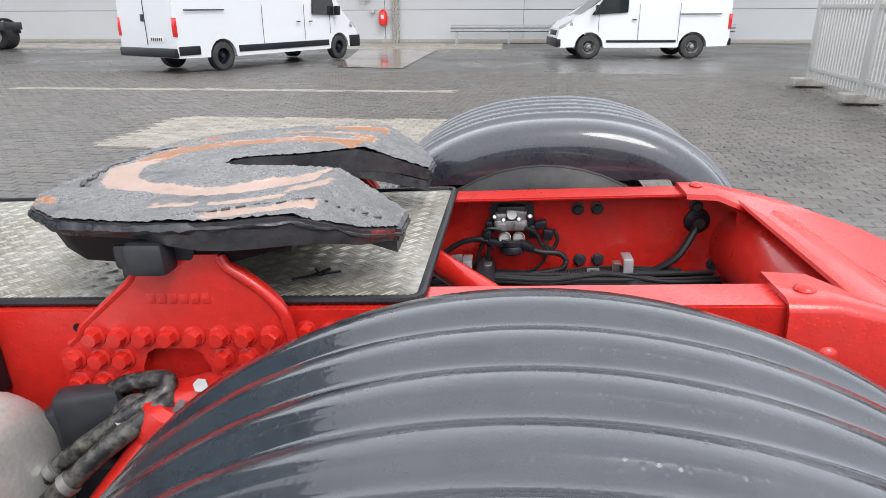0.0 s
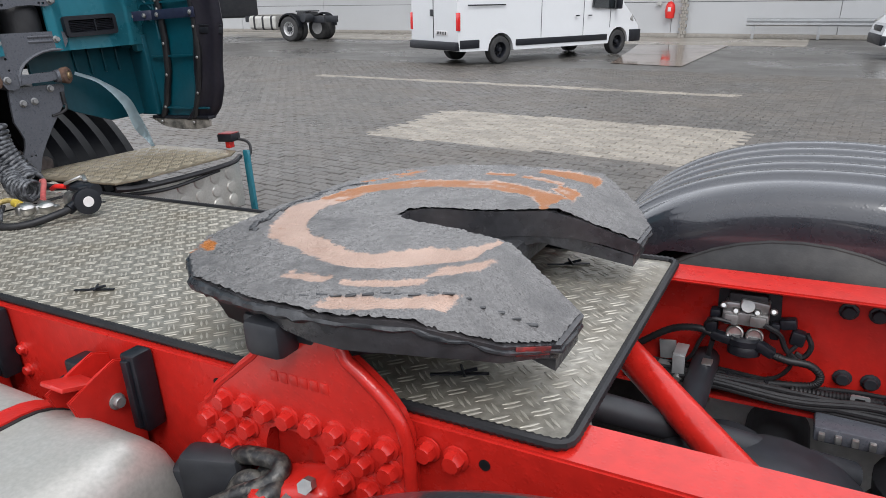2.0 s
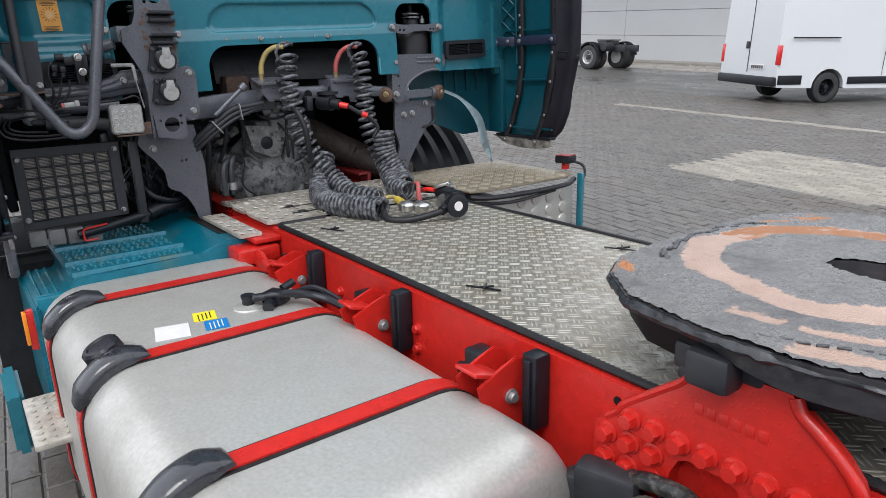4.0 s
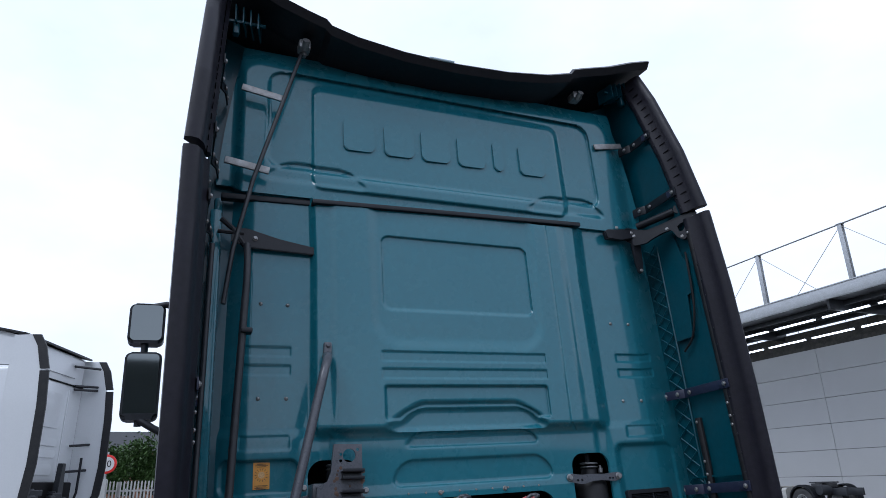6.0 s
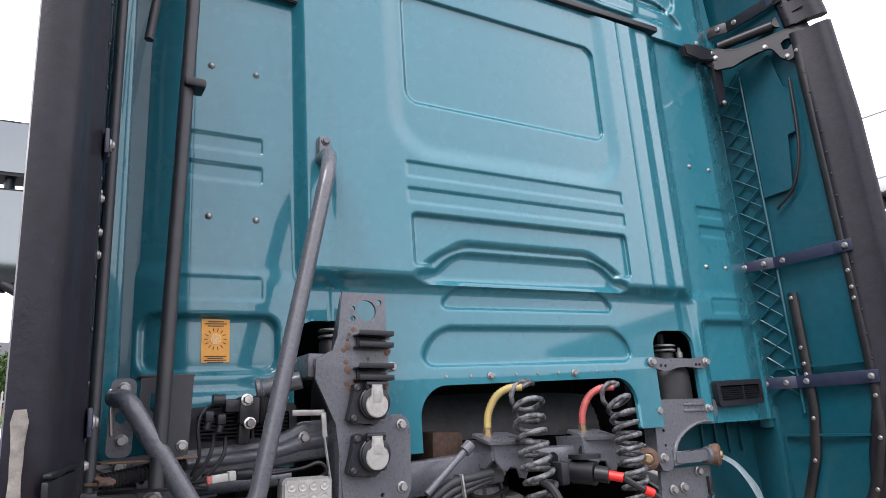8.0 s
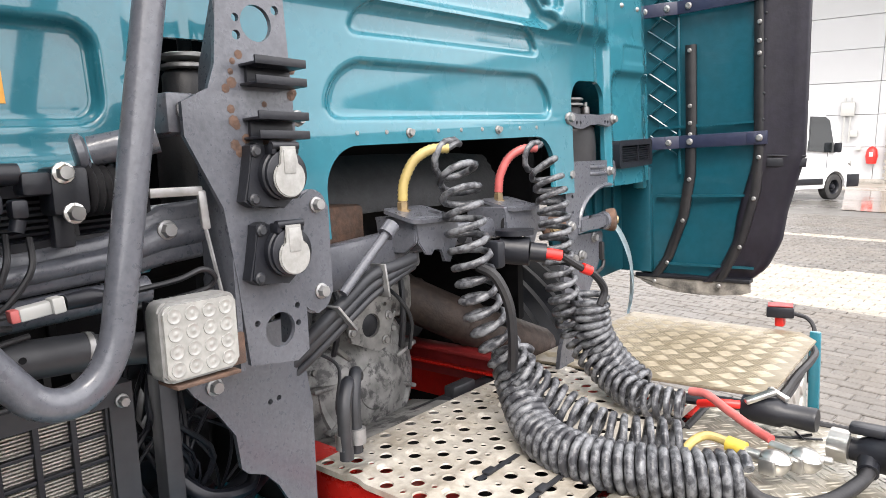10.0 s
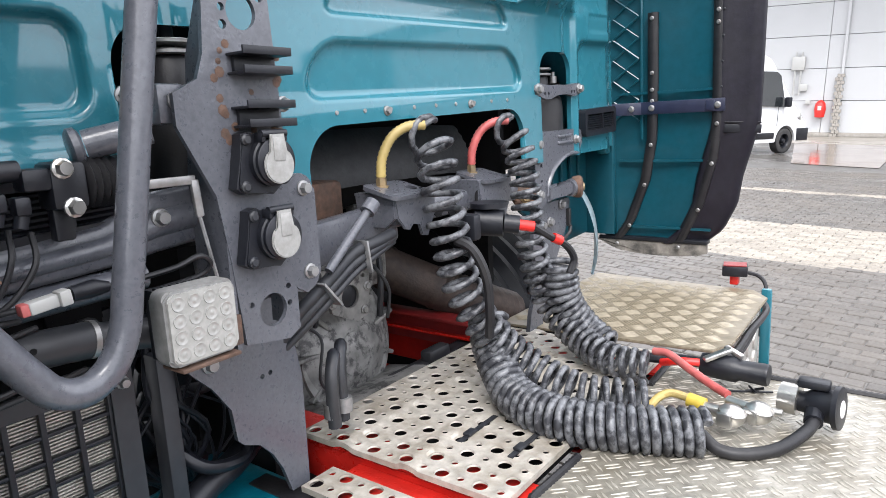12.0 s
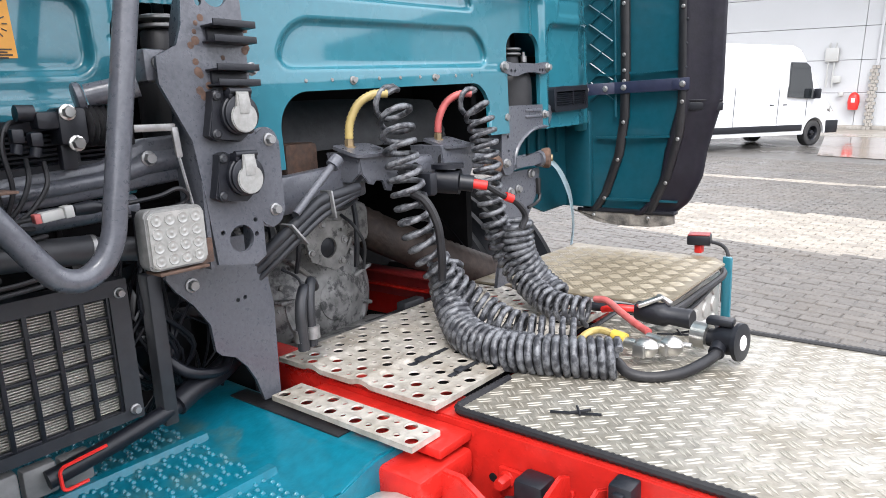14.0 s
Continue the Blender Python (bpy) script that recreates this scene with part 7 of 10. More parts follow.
# cross member carrying the hose couplings
bm = nb()
for y0, y1 in ((-0.255, -0.115), (0.062, 0.222)):
    m = (y0 + y1) / 2
    prism(bm, [(y0, 1.548), (y1, 1.548), (y1, 1.500), (y1 - 0.022, 1.472), (y1 - 0.030, 1.448), (m + 0.018, 1.452), (m + 0.012, 1.480), (m - 0.014, 1.484), (m - 0.022, 1.470), (y0 + 0.030, 1.474), (y0 + 0.008, 1.500)], "x", -2.192, -2.184, 0.002)
    for y in (y0, y1 - 0.007):
        prism(bm, [(-2.300, 1.550), (-2.186, 1.550), (-2.186, 1.500), (-2.215, 1.478), (-2.290, 1.478)], "y", y, y + 0.007, 0.002)
    box(bm, (-2.243, m, 1.549), (0.116, y1 - y0, 0.007), None, 0.002)
box(bm, (-2.25, -0.02, 1.50), (0.07, 0.40, 0.055), None, 0.015)
box(bm, (-2.27, 0.33, 1.49), (0.05, 0.30, 0.05), (-3, 0, 0), 0.012)
box(bm, (-2.27, -0.42, 1.465), (0.04, 0.50, 0.09), (4, 0, 0), 0.01)
hose_beam = pieces("coupling_beam", bm, GREY, lorry, "grey beam with hose couplings")
bm = nb()
for y, z in ((-0.10, 1.50), (-0.045, 1.495), (0.07, 1.51), (0.18, 1.535), (-0.16, 1.553)):
    lathe(bm, [(0, 0.018), (0.002, 0.018)], (-2.1895 if z < 1.54 else -2.22, y, z), (1, 0, 0) if z < 1.54 else (0, 0, 1), 16)
pieces("beam_hole", bm, DARK, hose_beam)
MESH = material("woven_insulation", (0.022, 0.023, 0.025), 0.6, grain=0.3, dirt=0.3, dirt_colour=(0.05, 0.048, 0.045), bump=0.4)
bm = nb()
tube(bm, [(-2.18, -0.325, 1.545), (-2.18, -0.345, 1.528)], 0.016, 12)
tube(bm, [(-2.18, -0.340, 1.532), (-2.18, -0.46, 1.432)], 0.009, 10)
part("gas_rod", bm, GREY, lorry)
bm = nb()
cells = {}
for i in range(64):
    for j in range(14):
        y = -0.36 + 0.0108 * i
        z = 1.555 + 0.0105 * j - 0.03 * max(0, -y - 0.1) - 0.05 * max(0, y - 0.2)
        cells[i, j] = bm.verts.new((-2.40 + 0.0045 * ((i + j) % 2) + 0.03 * math.sin(3 * y) - 0.06 * (j / 13) ** 2, y, z))
for i in range(63):
    for j in range(13):
        bm.faces.new((cells[i, j], cells[i + 1, j], cells[i + 1, j + 1], cells[i, j + 1]))
part("insulation_mat", bm, MESH, lorry, "dark woven heat mat", sharp=80)
bm = nb()
box(bm, (-2.40, -0.29, 1.53), (0.10, 0.105, 0.10), None, 0.012)
part("reservoir_box", bm, RUST, lorry, "brown plastic fluid box")

for y0, y1, hy in ((-0.27, -0.14, -0.165), (0.075, 0.200, 0.175)):
    bm = nb()
    holed_plate(bm, round_rect(y0, -0.055, y1, 0.045, 0.018), [ngon_circle(hy, -0.012, 0.014, 16)], "z", 0.0, 0.008)
    palm = part("palm_plate", bm, GREY, lorry, "bent grey plate holding a hose fitting", place=Matrix.Translation((-2.225, 0, 1.553)) @ Matrix.Rotation(radians(14), 4, "Y") @ Matrix(((0, -1, 0, 0), (1, 0, 0, 0), (0, 0, 1, 0), (0, 0, 0, 1))))
# plain box added in the engine's place to keep light out of the tunnel
bm = nb()
box(bm, (-3.55, -0.02, 1.10), (1.1, 0.86, 0.95), None, 0.06, 3)
part("engine_block", bm, GREY_DARK, lorry)

# engine and gearbox seen below the cab
random.seed(5)
bm = nb()
box(bm, (-2.78, -0.12, 1.05), (0.40, 0.42, 0.34), None, 0.05, 3)
lathe(bm, [(0, 0.20), (0.03, 0.20), (0.05, 0.17), (0.08, 0.16), (0.09, 0.06), (0.10, 0.06), (0.105, 0.055)], (-2.60, -0.10, 1.09), (1, 0, 0.15), 36)
box(bm, (-2.62, -0.10, 0.93), (0.20, 0.34, 0.10), (0, -12, 0), 0.03)
box(bm, (-2.68, 0.0, 1.30), (0.22, 0.30, 0.14), None, 0.03)
box(bm, (-2.60, -0.02, 1.30), (0.08, 0.13, 0.20), (0, 0, 6), 0.02)
for k in range(16):
    a = 2 * math.pi * k / 16
    hexbolt(bm, (-2.545, -0.10 + 0.17 * math.cos(a), 1.10 + 0.17 * math.sin(a)), (1, 0, 0.1), 0.010, 0.012)
for k in range(26):
    box(bm, (-2.60 + random.uniform(-0.05, 0.03), random.uniform(-0.40, 0.10), random.uniform(1.20, 1.46)), [random.uniform(0.02, 0.07) for _ in range(3)], [random.uniform(-30, 30) for _ in range(3)], 0.006)
lathe(bm, [(0, 0.215), (0.02, 0.205), (0.05, 0.16), (0.075, 0.10), (0.085, 0.07)], (-2.575, -0.10, 1.11), (1, 0, 0.15), 40)
for k in range(9):
    a = 2 * math.pi * k / 9 + 0.3
    box(bm, (-2.53, -0.10 + 0.135 * math.cos(a), 1.12 + 0.135 * math.sin(a)), (0.05, 0.012, 0.10), (math.degrees(a) - 90, 0, 0), 0.004)
box(bm, (-2.47, -0.10, 0.985), (0.16, 0.40, 0.05), (0, -10, 0), 0.015)
gear = part("gearbox", bm, GREASE_METAL, lorry, "oily grey cast gearbox")
bm = nb()
holed_plate(bm, [(-0.245, 1.36), (-0.075, 1.345), (-0.085, 1.215), (-0.13, 1.205), (-0.215, 1.245)], [ngon_circle(-0.15, 1.275, 0.030, 20), ngon_circle(-0.10, 1.32, 0.006, 10), ngon_circle(-0.21, 1.335, 0.006, 10)], "x", -2.452, -2.442)
tri = part("bracket_plate", bm, GREASE_METAL, gear)
bm = nb()
for y, z in ((-0.215, 1.27), (-0.105, 1.23), (-0.09, 1.29), (-0.17, 1.345)):
    hexbolt(bm, (-2.442, y, z), (1, 0, 0), 0.009, 0.009)
pieces("bracket_bolt", bm, STEEL, gear)
bm = nb()
lathe(bm, [(0, 0.030), (0.006, 0.028), (0.010, 0.016), (0.011, 0.001)], (-2.455, -0.15, 1.275), (1, 0, 0), 20)
part("bracket_cap", bm, BLACK, gear)
bm = nb()
lathe(bm, [(0, 0.062), (0.006, 0.060), (0.010, 0.045), (0.011, 0.002)], (-2.492, -0.10, 1.10), (1, 0, 0.15), 28)
part("gearbox_cover", bm, GREASE_METAL, gear)
bm = nb()
for ctrl, r in (([(-2.50, -0.36, 1.44), (-2.46, -0.33, 1.36), (-2.46, -0.34, 1.28), (-2.50, -0.36, 1.20)], 0.010),
                ([(-2.48, -0.27, 1.42), (-2.44, -0.255, 1.36), (-2.44, -0.26, 1.28), (-2.47, -0.25, 1.22)], 0.007),
                ([(-2.46, -0.04, 1.42), (-2.43, -0.05, 1.36), (-2.42, -0.06, 1.28), (-2.44, -0.05, 1.20)], 0.008),
                ([(-2.46, -0.08, 1.36), (-2.42, -0.07, 1.33), (-2.41, -0.04, 1.27), (-2.43, -0.03, 1.19)], 0.005),
                ([(-2.47, -0.30, 1.24), (-2.43, -0.27, 1.20), (-2.42, -0.29, 1.10), (-2.43, -0.22, 1.03)], 0.004),
                ([(-2.48, -0.18, 1.42), (-2.43, -0.16, 1.39), (-2.42, -0.10, 1.385), (-2.45, -0.02, 1.40)], 0.006),
                ([(-2.52, -0.42, 1.36), (-2.47, -0.41, 1.30), (-2.46, -0.42, 1.22), (-2.5, -0.43, 1.12)], 0.012)):
    hose(bm, ctrl, r, 8, 7)
pieces("engine_hose", bm, GREY_DARK, gear)
bm = nb()
for k, r in enumerate((0.0125, 0.0105, 0.008)):
    o = 0.020 * k
    hose(bm, [(-2.20, -0.25, 1.468 - o * 0.4), (-2.19, -0.31, 1.462 - o * 0.6), (-2.19, -0.38, 1.452 - o), (-2.195, -0.44, 1.415 - o), (-2.21, -0.50, 1.37 - o), (-2.25, -0.56, 1.31 - o)], r, 10, 6)
hose(bm, [(-2.28, -0.38, 1.20), (-2.24, -0.41, 1.24), (-2.22, -0.44, 1.20), (-2.22, -0.44, 1.10)], 0.014, 9)
hose(bm, [(-2.30, -0.33, 1.22), (-2.25, -0.38, 1.25), (-2.23, -0.405, 1.20), (-2.23, -0.405, 1.10)], 0.013, 9)
pieces("thick_hose", bm, GREY_DARK, lorry)
bm = nb()
for p, q in (((-2.19, -0.355, 1.44), 8), ((-2.195, -0.455, 1.385), 40)):
    box(bm, p, (0.040, 0.005, 0.066), (q, 0, 0), 0.001)
for y in (-0.44, -0.405):
    tube(bm, [(-2.225, y, 1.12), (-2.225, y, 1.15)], 0.017, 12)
pieces("hose_clamp", bm, STEEL, lorry)
EXHAUST = material("brown_scaled_exhaust", (0.055, 0.038, 0.031), 0.6, 0.2, grain=0.35, grain_scale=50, dirt=0.6, dirt_colour=(0.03, 0.027, 0.026), dirt_scale=14, bump=0.25)
bm = nb()
c = curve_pts([(-2.86, 0.10, 1.36), (-2.70, 0.25, 1.25), (-2.58, 0.36, 1.17), (-2.48, 0.47, 1.10), (-2.44, 0.62, 1.03)], 12)
tube(bm, c, [0.070 + (0.005 if (k % 2 and (k < 14 or k > 24)) else 0) for k in range(len(c))], 18)
part("exhaust_pipe", bm, EXHAUST, lorry, "rusty brown exhaust pipe")
# extra strip on the far rail's inner side, in a darker red
bm = nb()
box(bm, (-2.62, 0.345, 1.035), (0.50, 0.022, 0.10), (0, 0, 0), 0.006)
box(bm, (-2.62, 0.320, 1.084), (0.50, 0.07, 0.012), None, 0.003)
part("inner_cross_member", bm, RED_DARK, lorry)
bm = nb()
box(bm, (-2.44, 0.18, 0.985), (0.05, 0.40, 0.06), None, 0.01)
box(bm, (-2.43, 0.17, 1.02), (0.04, 0.10, 0.05), None, 0.008)
part("wiring_duct", bm, GREY_DARK, lorry)
# added near-black sheets that paint the shade and close the space under the cab
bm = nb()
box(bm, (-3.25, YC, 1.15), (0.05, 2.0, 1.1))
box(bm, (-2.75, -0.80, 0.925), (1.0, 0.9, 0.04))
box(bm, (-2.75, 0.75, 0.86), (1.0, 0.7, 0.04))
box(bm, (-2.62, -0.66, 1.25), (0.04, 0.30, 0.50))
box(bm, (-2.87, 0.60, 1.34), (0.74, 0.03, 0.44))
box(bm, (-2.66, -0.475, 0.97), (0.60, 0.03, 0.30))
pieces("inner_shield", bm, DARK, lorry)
bm = nb()
random.seed(8)
for k in range(20):
    y0 = random.uniform(-0.78, -0.60)
    hose(bm, [(-2.34, y0, 1.40), (-2.32 + random.uniform(-0.05, 0.03), y0 + random.uniform(-0.05, 0.06), 1.28), (-2.32, y0 + random.uniform(-0.08, 0.10), 1.16), (-2.36, y0 + random.uniform(-0.05, 0.12), 1.03)], random.choice((0.0028, 0.004, 0.0055)), 7, 5)
for k in range(14):
    box(bm, (-2.42, random.uniform(-0.80, -0.58), random.uniform(1.05, 1.38)), (0.06, random.uniform(0.03, 0.10), random.uniform(0.02, 0.07)), [random.uniform(-20, 20) for _ in range(3)], 0.008)
tube(bm, curve_pts([(-2.30, -0.74, 1.16), (-2.27, -0.70, 1.12), (-2.28, -0.62, 1.10), (-2.31, -0.58, 1.13)], 6), 0.012, 9)
pieces("loom_cable", bm, BLACK, lorry)

# coiled hoses: things that lie on the deck
def coil(name, axis, r, wire, pitch, mat, label, squeeze=None):
    """A coiled hose wound round a smooth line."""
    c = curve_pts(axis, 40)
    length, s = [0.0], 0.0
    for a, b in zip(c, c[1:]):
        s += (b - a).length
        length.append(s)
    bm = nb()
    pts = []
    turn, at = 0.0, 0.0
    prev = None
    total = length[-1]
    n_step = 11
    k = 0
    while at < total:
        while k < len(c) - 2 and length[k + 1] < at:
            k += 1
        f = (at - length[k]) / max(1e-6, length[k + 1] - length[k])
        p = c[k].lerp(c[k + 1], f)
        d = (c[k + 1] - c[k]).normalized()
        u = d.orthogonal().normalized() if prev is None else (prev - d * prev.dot(d)).normalized()
        prev = u
        w = d.cross(u)
        rr = r * (1 + 0.05 * noise.noise(Vector((at * 9, r, 0))))
        pts.append(p + rr * (math.cos(turn) * u + math.sin(turn) * w))
        q = at / total
        local = pitch(q) if callable(pitch) else pitch
        turn += 2 * math.pi / n_step
        at += local / n_step
    tube(bm, pts, wire, 7)
    ob = thing(name, LORRY, label, "hose", "coiled trailer hoses")
    part("coil", bm, mat, ob, sharp=80)
    return ob, pts


hose_y, ends_y = coil("coiled_air_hose", [(-2.205, -0.128, 1.678), (-2.165, -0.140, 1.650), (-2.135, -0.160, 1.57), (-2.12, -0.15, 1.44), (-2.11, -0.125, 1.33), (-2.07, -0.085, 1.22), (-1.99, -0.04, 1.135), (-1.87, -0.03, 1.095), (-1.73, 0.02, 1.088)], 0.040, 0.0078,
                      lambda q: 0.058 if q < 0.09 else 0.036 if q < 0.55 else 0.026, HOSE, "grey coiled air hose with a yellow sleeve, drooping onto the deck")
hose_r, ends_r = coil("coiled_air_hose", [(-2.200, 0.205, 1.678), (-2.160, 0.198, 1.650), (-2.13, 0.194, 1.56), (-2.12, 0.197, 1.42), (-2.11, 0.215, 1.30), (-2.09, 0.25, 1.20), (-2.00, 0.235, 1.125), (-1.90, 0.20, 1.095), (-1.80, 0.20, 1.09)], 0.036, 0.0078,
                      lambda q: 0.050 if q < 0.09 else 0.032 if q < 0.6 else 0.025, HOSE, "grey coiled air hose with a red sleeve, drooping onto the deck")
hose_e, ends_e = coil("coiled_cable", [(-2.06, 0.245, 1.32), (-2.05, 0.25, 1.22), (-2.00, 0.28, 1.13), (-1.93, 0.27, 1.09)], 0.042, 0.009, 0.019, HOSE, "black coiled electric cable hanging to the deck")
hose_f, ends_f = coil("coiled_cable", [(-2.11, -0.03, 1.24), (-2.07, -0.07, 1.17), (-1.99, -0.12, 1.10), (-1.87, -0.145, 1.082), (-1.73, -0.115, 1.082), (-1.60, -0.055, 1.082)], 0.041, 0.0095, 0.0195, HOSE, "black tightly coiled electric cable lying on the deck")
for ob, y, mat, name, start in ((hose_y, -0.225, YELLOW_HOSE, "faded yellow spiral sleeve", ends_y[0]), (hose_r, 0.126, RED_HOSE, "faded red spiral sleeve", ends_r[0])):
    way = curve_pts([(-2.245, y, 1.585), (-2.242, y + 0.004, 1.625), (-2.228, y + 0.022, 1.668), (-2.205, y + 0.05, 1.69), (-2.18, y + 0.08, 1.692)], 9)
    bm = nb()
    tube(bm, way, [0.0115 if k % 2 else 0.0100 for k in range(len(way))], 10)
    part("sleeve", bm, mat, ob, name)
    bm = nb()
    hose(bm, [(-2.182, y + 0.078, 1.692), start.lerp(Vector((-2.182, y + 0.078, 1.692)), 0.5) + Vector((0.004, 0.004, 0.006)), start], 0.0078, 8)
    part("loop", bm, HOSE, ob)
    bm = nb()
    lathe(bm, [(0, 0.017), (0.010, 0.017), (0.011, 0.012), (0.026, 0.012), (0.027, 0.010), (0.034, 0.010)], (-2.245, y, 1.556), (0, 0, 1), 6)
    part("brass_fitting", bm, BRASS, ob)
# coupling heads on the deck
bm = nb()
hose(bm, [(-1.735, 0.0, 1.075), (-1.72, 0.03, 1.095), (-1.70, 0.055, 1.10), (-1.66, 0.055, 1.095)], 0.009, 9)
part("sleeve", bm, YELLOW_HOSE, hose_y)
bm = nb()
tube(bm, [(-1.665, 0.054, 1.094), (-1.63, 0.05, 1.09)], 0.015, 12)
part("collar", bm, YELLOW, hose_y)


def coupling(parent, c, yaw, mat):
    bm = nb()
    m = Matrix.Translation(c) @ Matrix.Rotation(radians(yaw), 4, "Z")
    tube(bm, [m @ Vector((-0.045, 0, 0.0)), m @ Vector((0.0, 0, 0))], 0.013, 14)
    lathe(bm, [(-0.018, 0.020), (-0.006, 0.027), (0.008, 0.027), (0.016, 0.018), (0.018, 0.004)], m @ Vector((0.025, 0, 0)), m.to_3x3() @ Vector((0.2, 0, 1)), 20)
    box(bm, m @ Vector((0.035, 0.02, 0.0)), (0.05, 0.018, 0.012), (0, 0, yaw + 25), 0.004)
    box(bm, m @ Vector((0.02, -0.025, -0.004)), (0.03, 0.012, 0.03), (0, 0, yaw), 0.003)
    part("coupling_head", bm, mat, parent)


coupling(hose_y, (-1.60, 0.045, 1.085), -8, CHROME)
bm = nb()
hose(bm, [(-1.80, 0.235, 1.12), (-1.76, 0.22, 1.125), (-1.70, 0.18, 1.112), (-1.64, 0.14, 1.10), (-1.60, 0.115, 1.095)], 0.0095, 10)
part("sleeve", bm, RED_HOSE, hose_r)
coupling(hose_r, (-1.555, 0.09, 1.085), -20, CHROME)
bm = nb()
hose(bm, [(-1.61, -0.045, 1.07), (-1.575, -0.06, 1.055), (-1.53, -0.045, 1.05), (-1.48, 0.0, 1.055), (-1.445, 0.065, 1.07), (-1.435, 0.11, 1.08)], 0.0125, 10)
part("cable", bm, RUBBER, hose_f)
bm = nb()
m_plug = (-1.44, 0.155, 1.095)
lathe(bm, [(-0.05, 0.020), (-0.02, 0.022), (0.0, 0.034), (0.035, 0.034), (0.036, 0.044), (0.046, 0.044), (0.048, 0.035)], m_plug, (1.0, -0.15, 0.05), 24)
box(bm, (-1.445, 0.155, 1.138), (0.06, 0.035, 0.018), None, 0.006)
tube(bm, [(-1.437, 0.10, 1.078), (-1.44, 0.135, 1.088)], 0.018, 12)
part("trailer_plug", bm, BLACK, hose_f)
bm = nb()
lathe(bm, [(0, 0.032), (0.035, 0.032)], (-1.505, 0.162, 1.095), (1, -0.15, 0), 22)
part("plug_ring", bm, CHROME, hose_f)
bm = nb()
lathe(bm, [(0, 0.018), (0.001, 0.017)], (-1.3925, 0.148, 1.0965), (1.0, -0.15, 0.05), 18)
part("plug_mark", bm, PAPER, hose_f)
bm = nb()
lathe(bm, [(-0.06, 0.026), (-0.03, 0.030), (0.02, 0.031), (0.03, 0.024), (0.085, 0.026), (0.09, 0.024)], (-1.64, 0.285, 1.09), (1.0, -0.05, 0), 22)
hose(bm, [(-1.70, 0.29, 1.09), (-1.76, 0.30, 1.085), (-1.84, 0.29, 1.08), (-1.92, 0.28, 1.09)], 0.013, 9)
part("trailer_plug", bm, BLACK, hose_e)
bm = nb()
box(bm, (-1.66, 0.27, 1.125), (0.07, 0.02, 0.012), (0, -20, 35), 0.004)
box(bm, (-1.63, 0.295, 1.128), (0.05, 0.016, 0.012), (0, 15, -25), 0.004)
pieces("plug_catch", bm, CHROME, hose_e)
bm = nb()
hose(bm, [(-1.79, 0.26, 1.085), (-1.74, 0.25, 1.10), (-1.70, 0.262, 1.10)], 0.0095, 9)
part("sleeve", bm, RED_PLASTIC, hose_e)
# plug parked on the beam with its red-tipped lead
bm = nb()
tube(bm, [(-2.22, 0.09, 1.455), (-2.16, 0.12, 1.45)], 0.032, 16)
tube(bm, [(-2.16, 0.12, 1.45), (-2.13, 0.14, 1.445)], 0.022, 14)
lathe(bm, [(0, 0.045), (0.012, 0.045)], (-2.20, 0.12, 1.487), (0, 0, 1), 20)
box(bm, (-2.19, 0.02, 1.455), (0.05, 0.03, 0.06), None, 0.008)
parked = part("parking_socket", bm, BLACK, lorry, place=Matrix.Translation((0.075, -0.105, 0.006)))
bm = nb()
tube(bm, [(-2.135, 0.137, 1.446), (-2.105, 0.165, 1.438)], 0.013, 10)
tube(bm, [(-2.08, 0.215, 1.405), (-2.07, 0.235, 1.395)], 0.012, 10)
pieces("red_tip", bm, RED_PLASTIC, parked)
bm = nb()
hose(bm, [(-2.105, 0.165, 1.438), (-2.085, 0.205, 1.41), (-2.065, 0.245, 1.385), (-2.055, 0.275, 1.345), (-2.06, 0.26, 1.31)], 0.009, 8)
hose(bm, [(-2.17, -0.06, 1.44), (-2.13, -0.055, 1.42), (-2.11, -0.04, 1.36), (-2.11, -0.03, 1.28), (-2.12, -0.02, 1.22)], 0.011, 8)
pieces("lead", bm, RUBBER, parked)

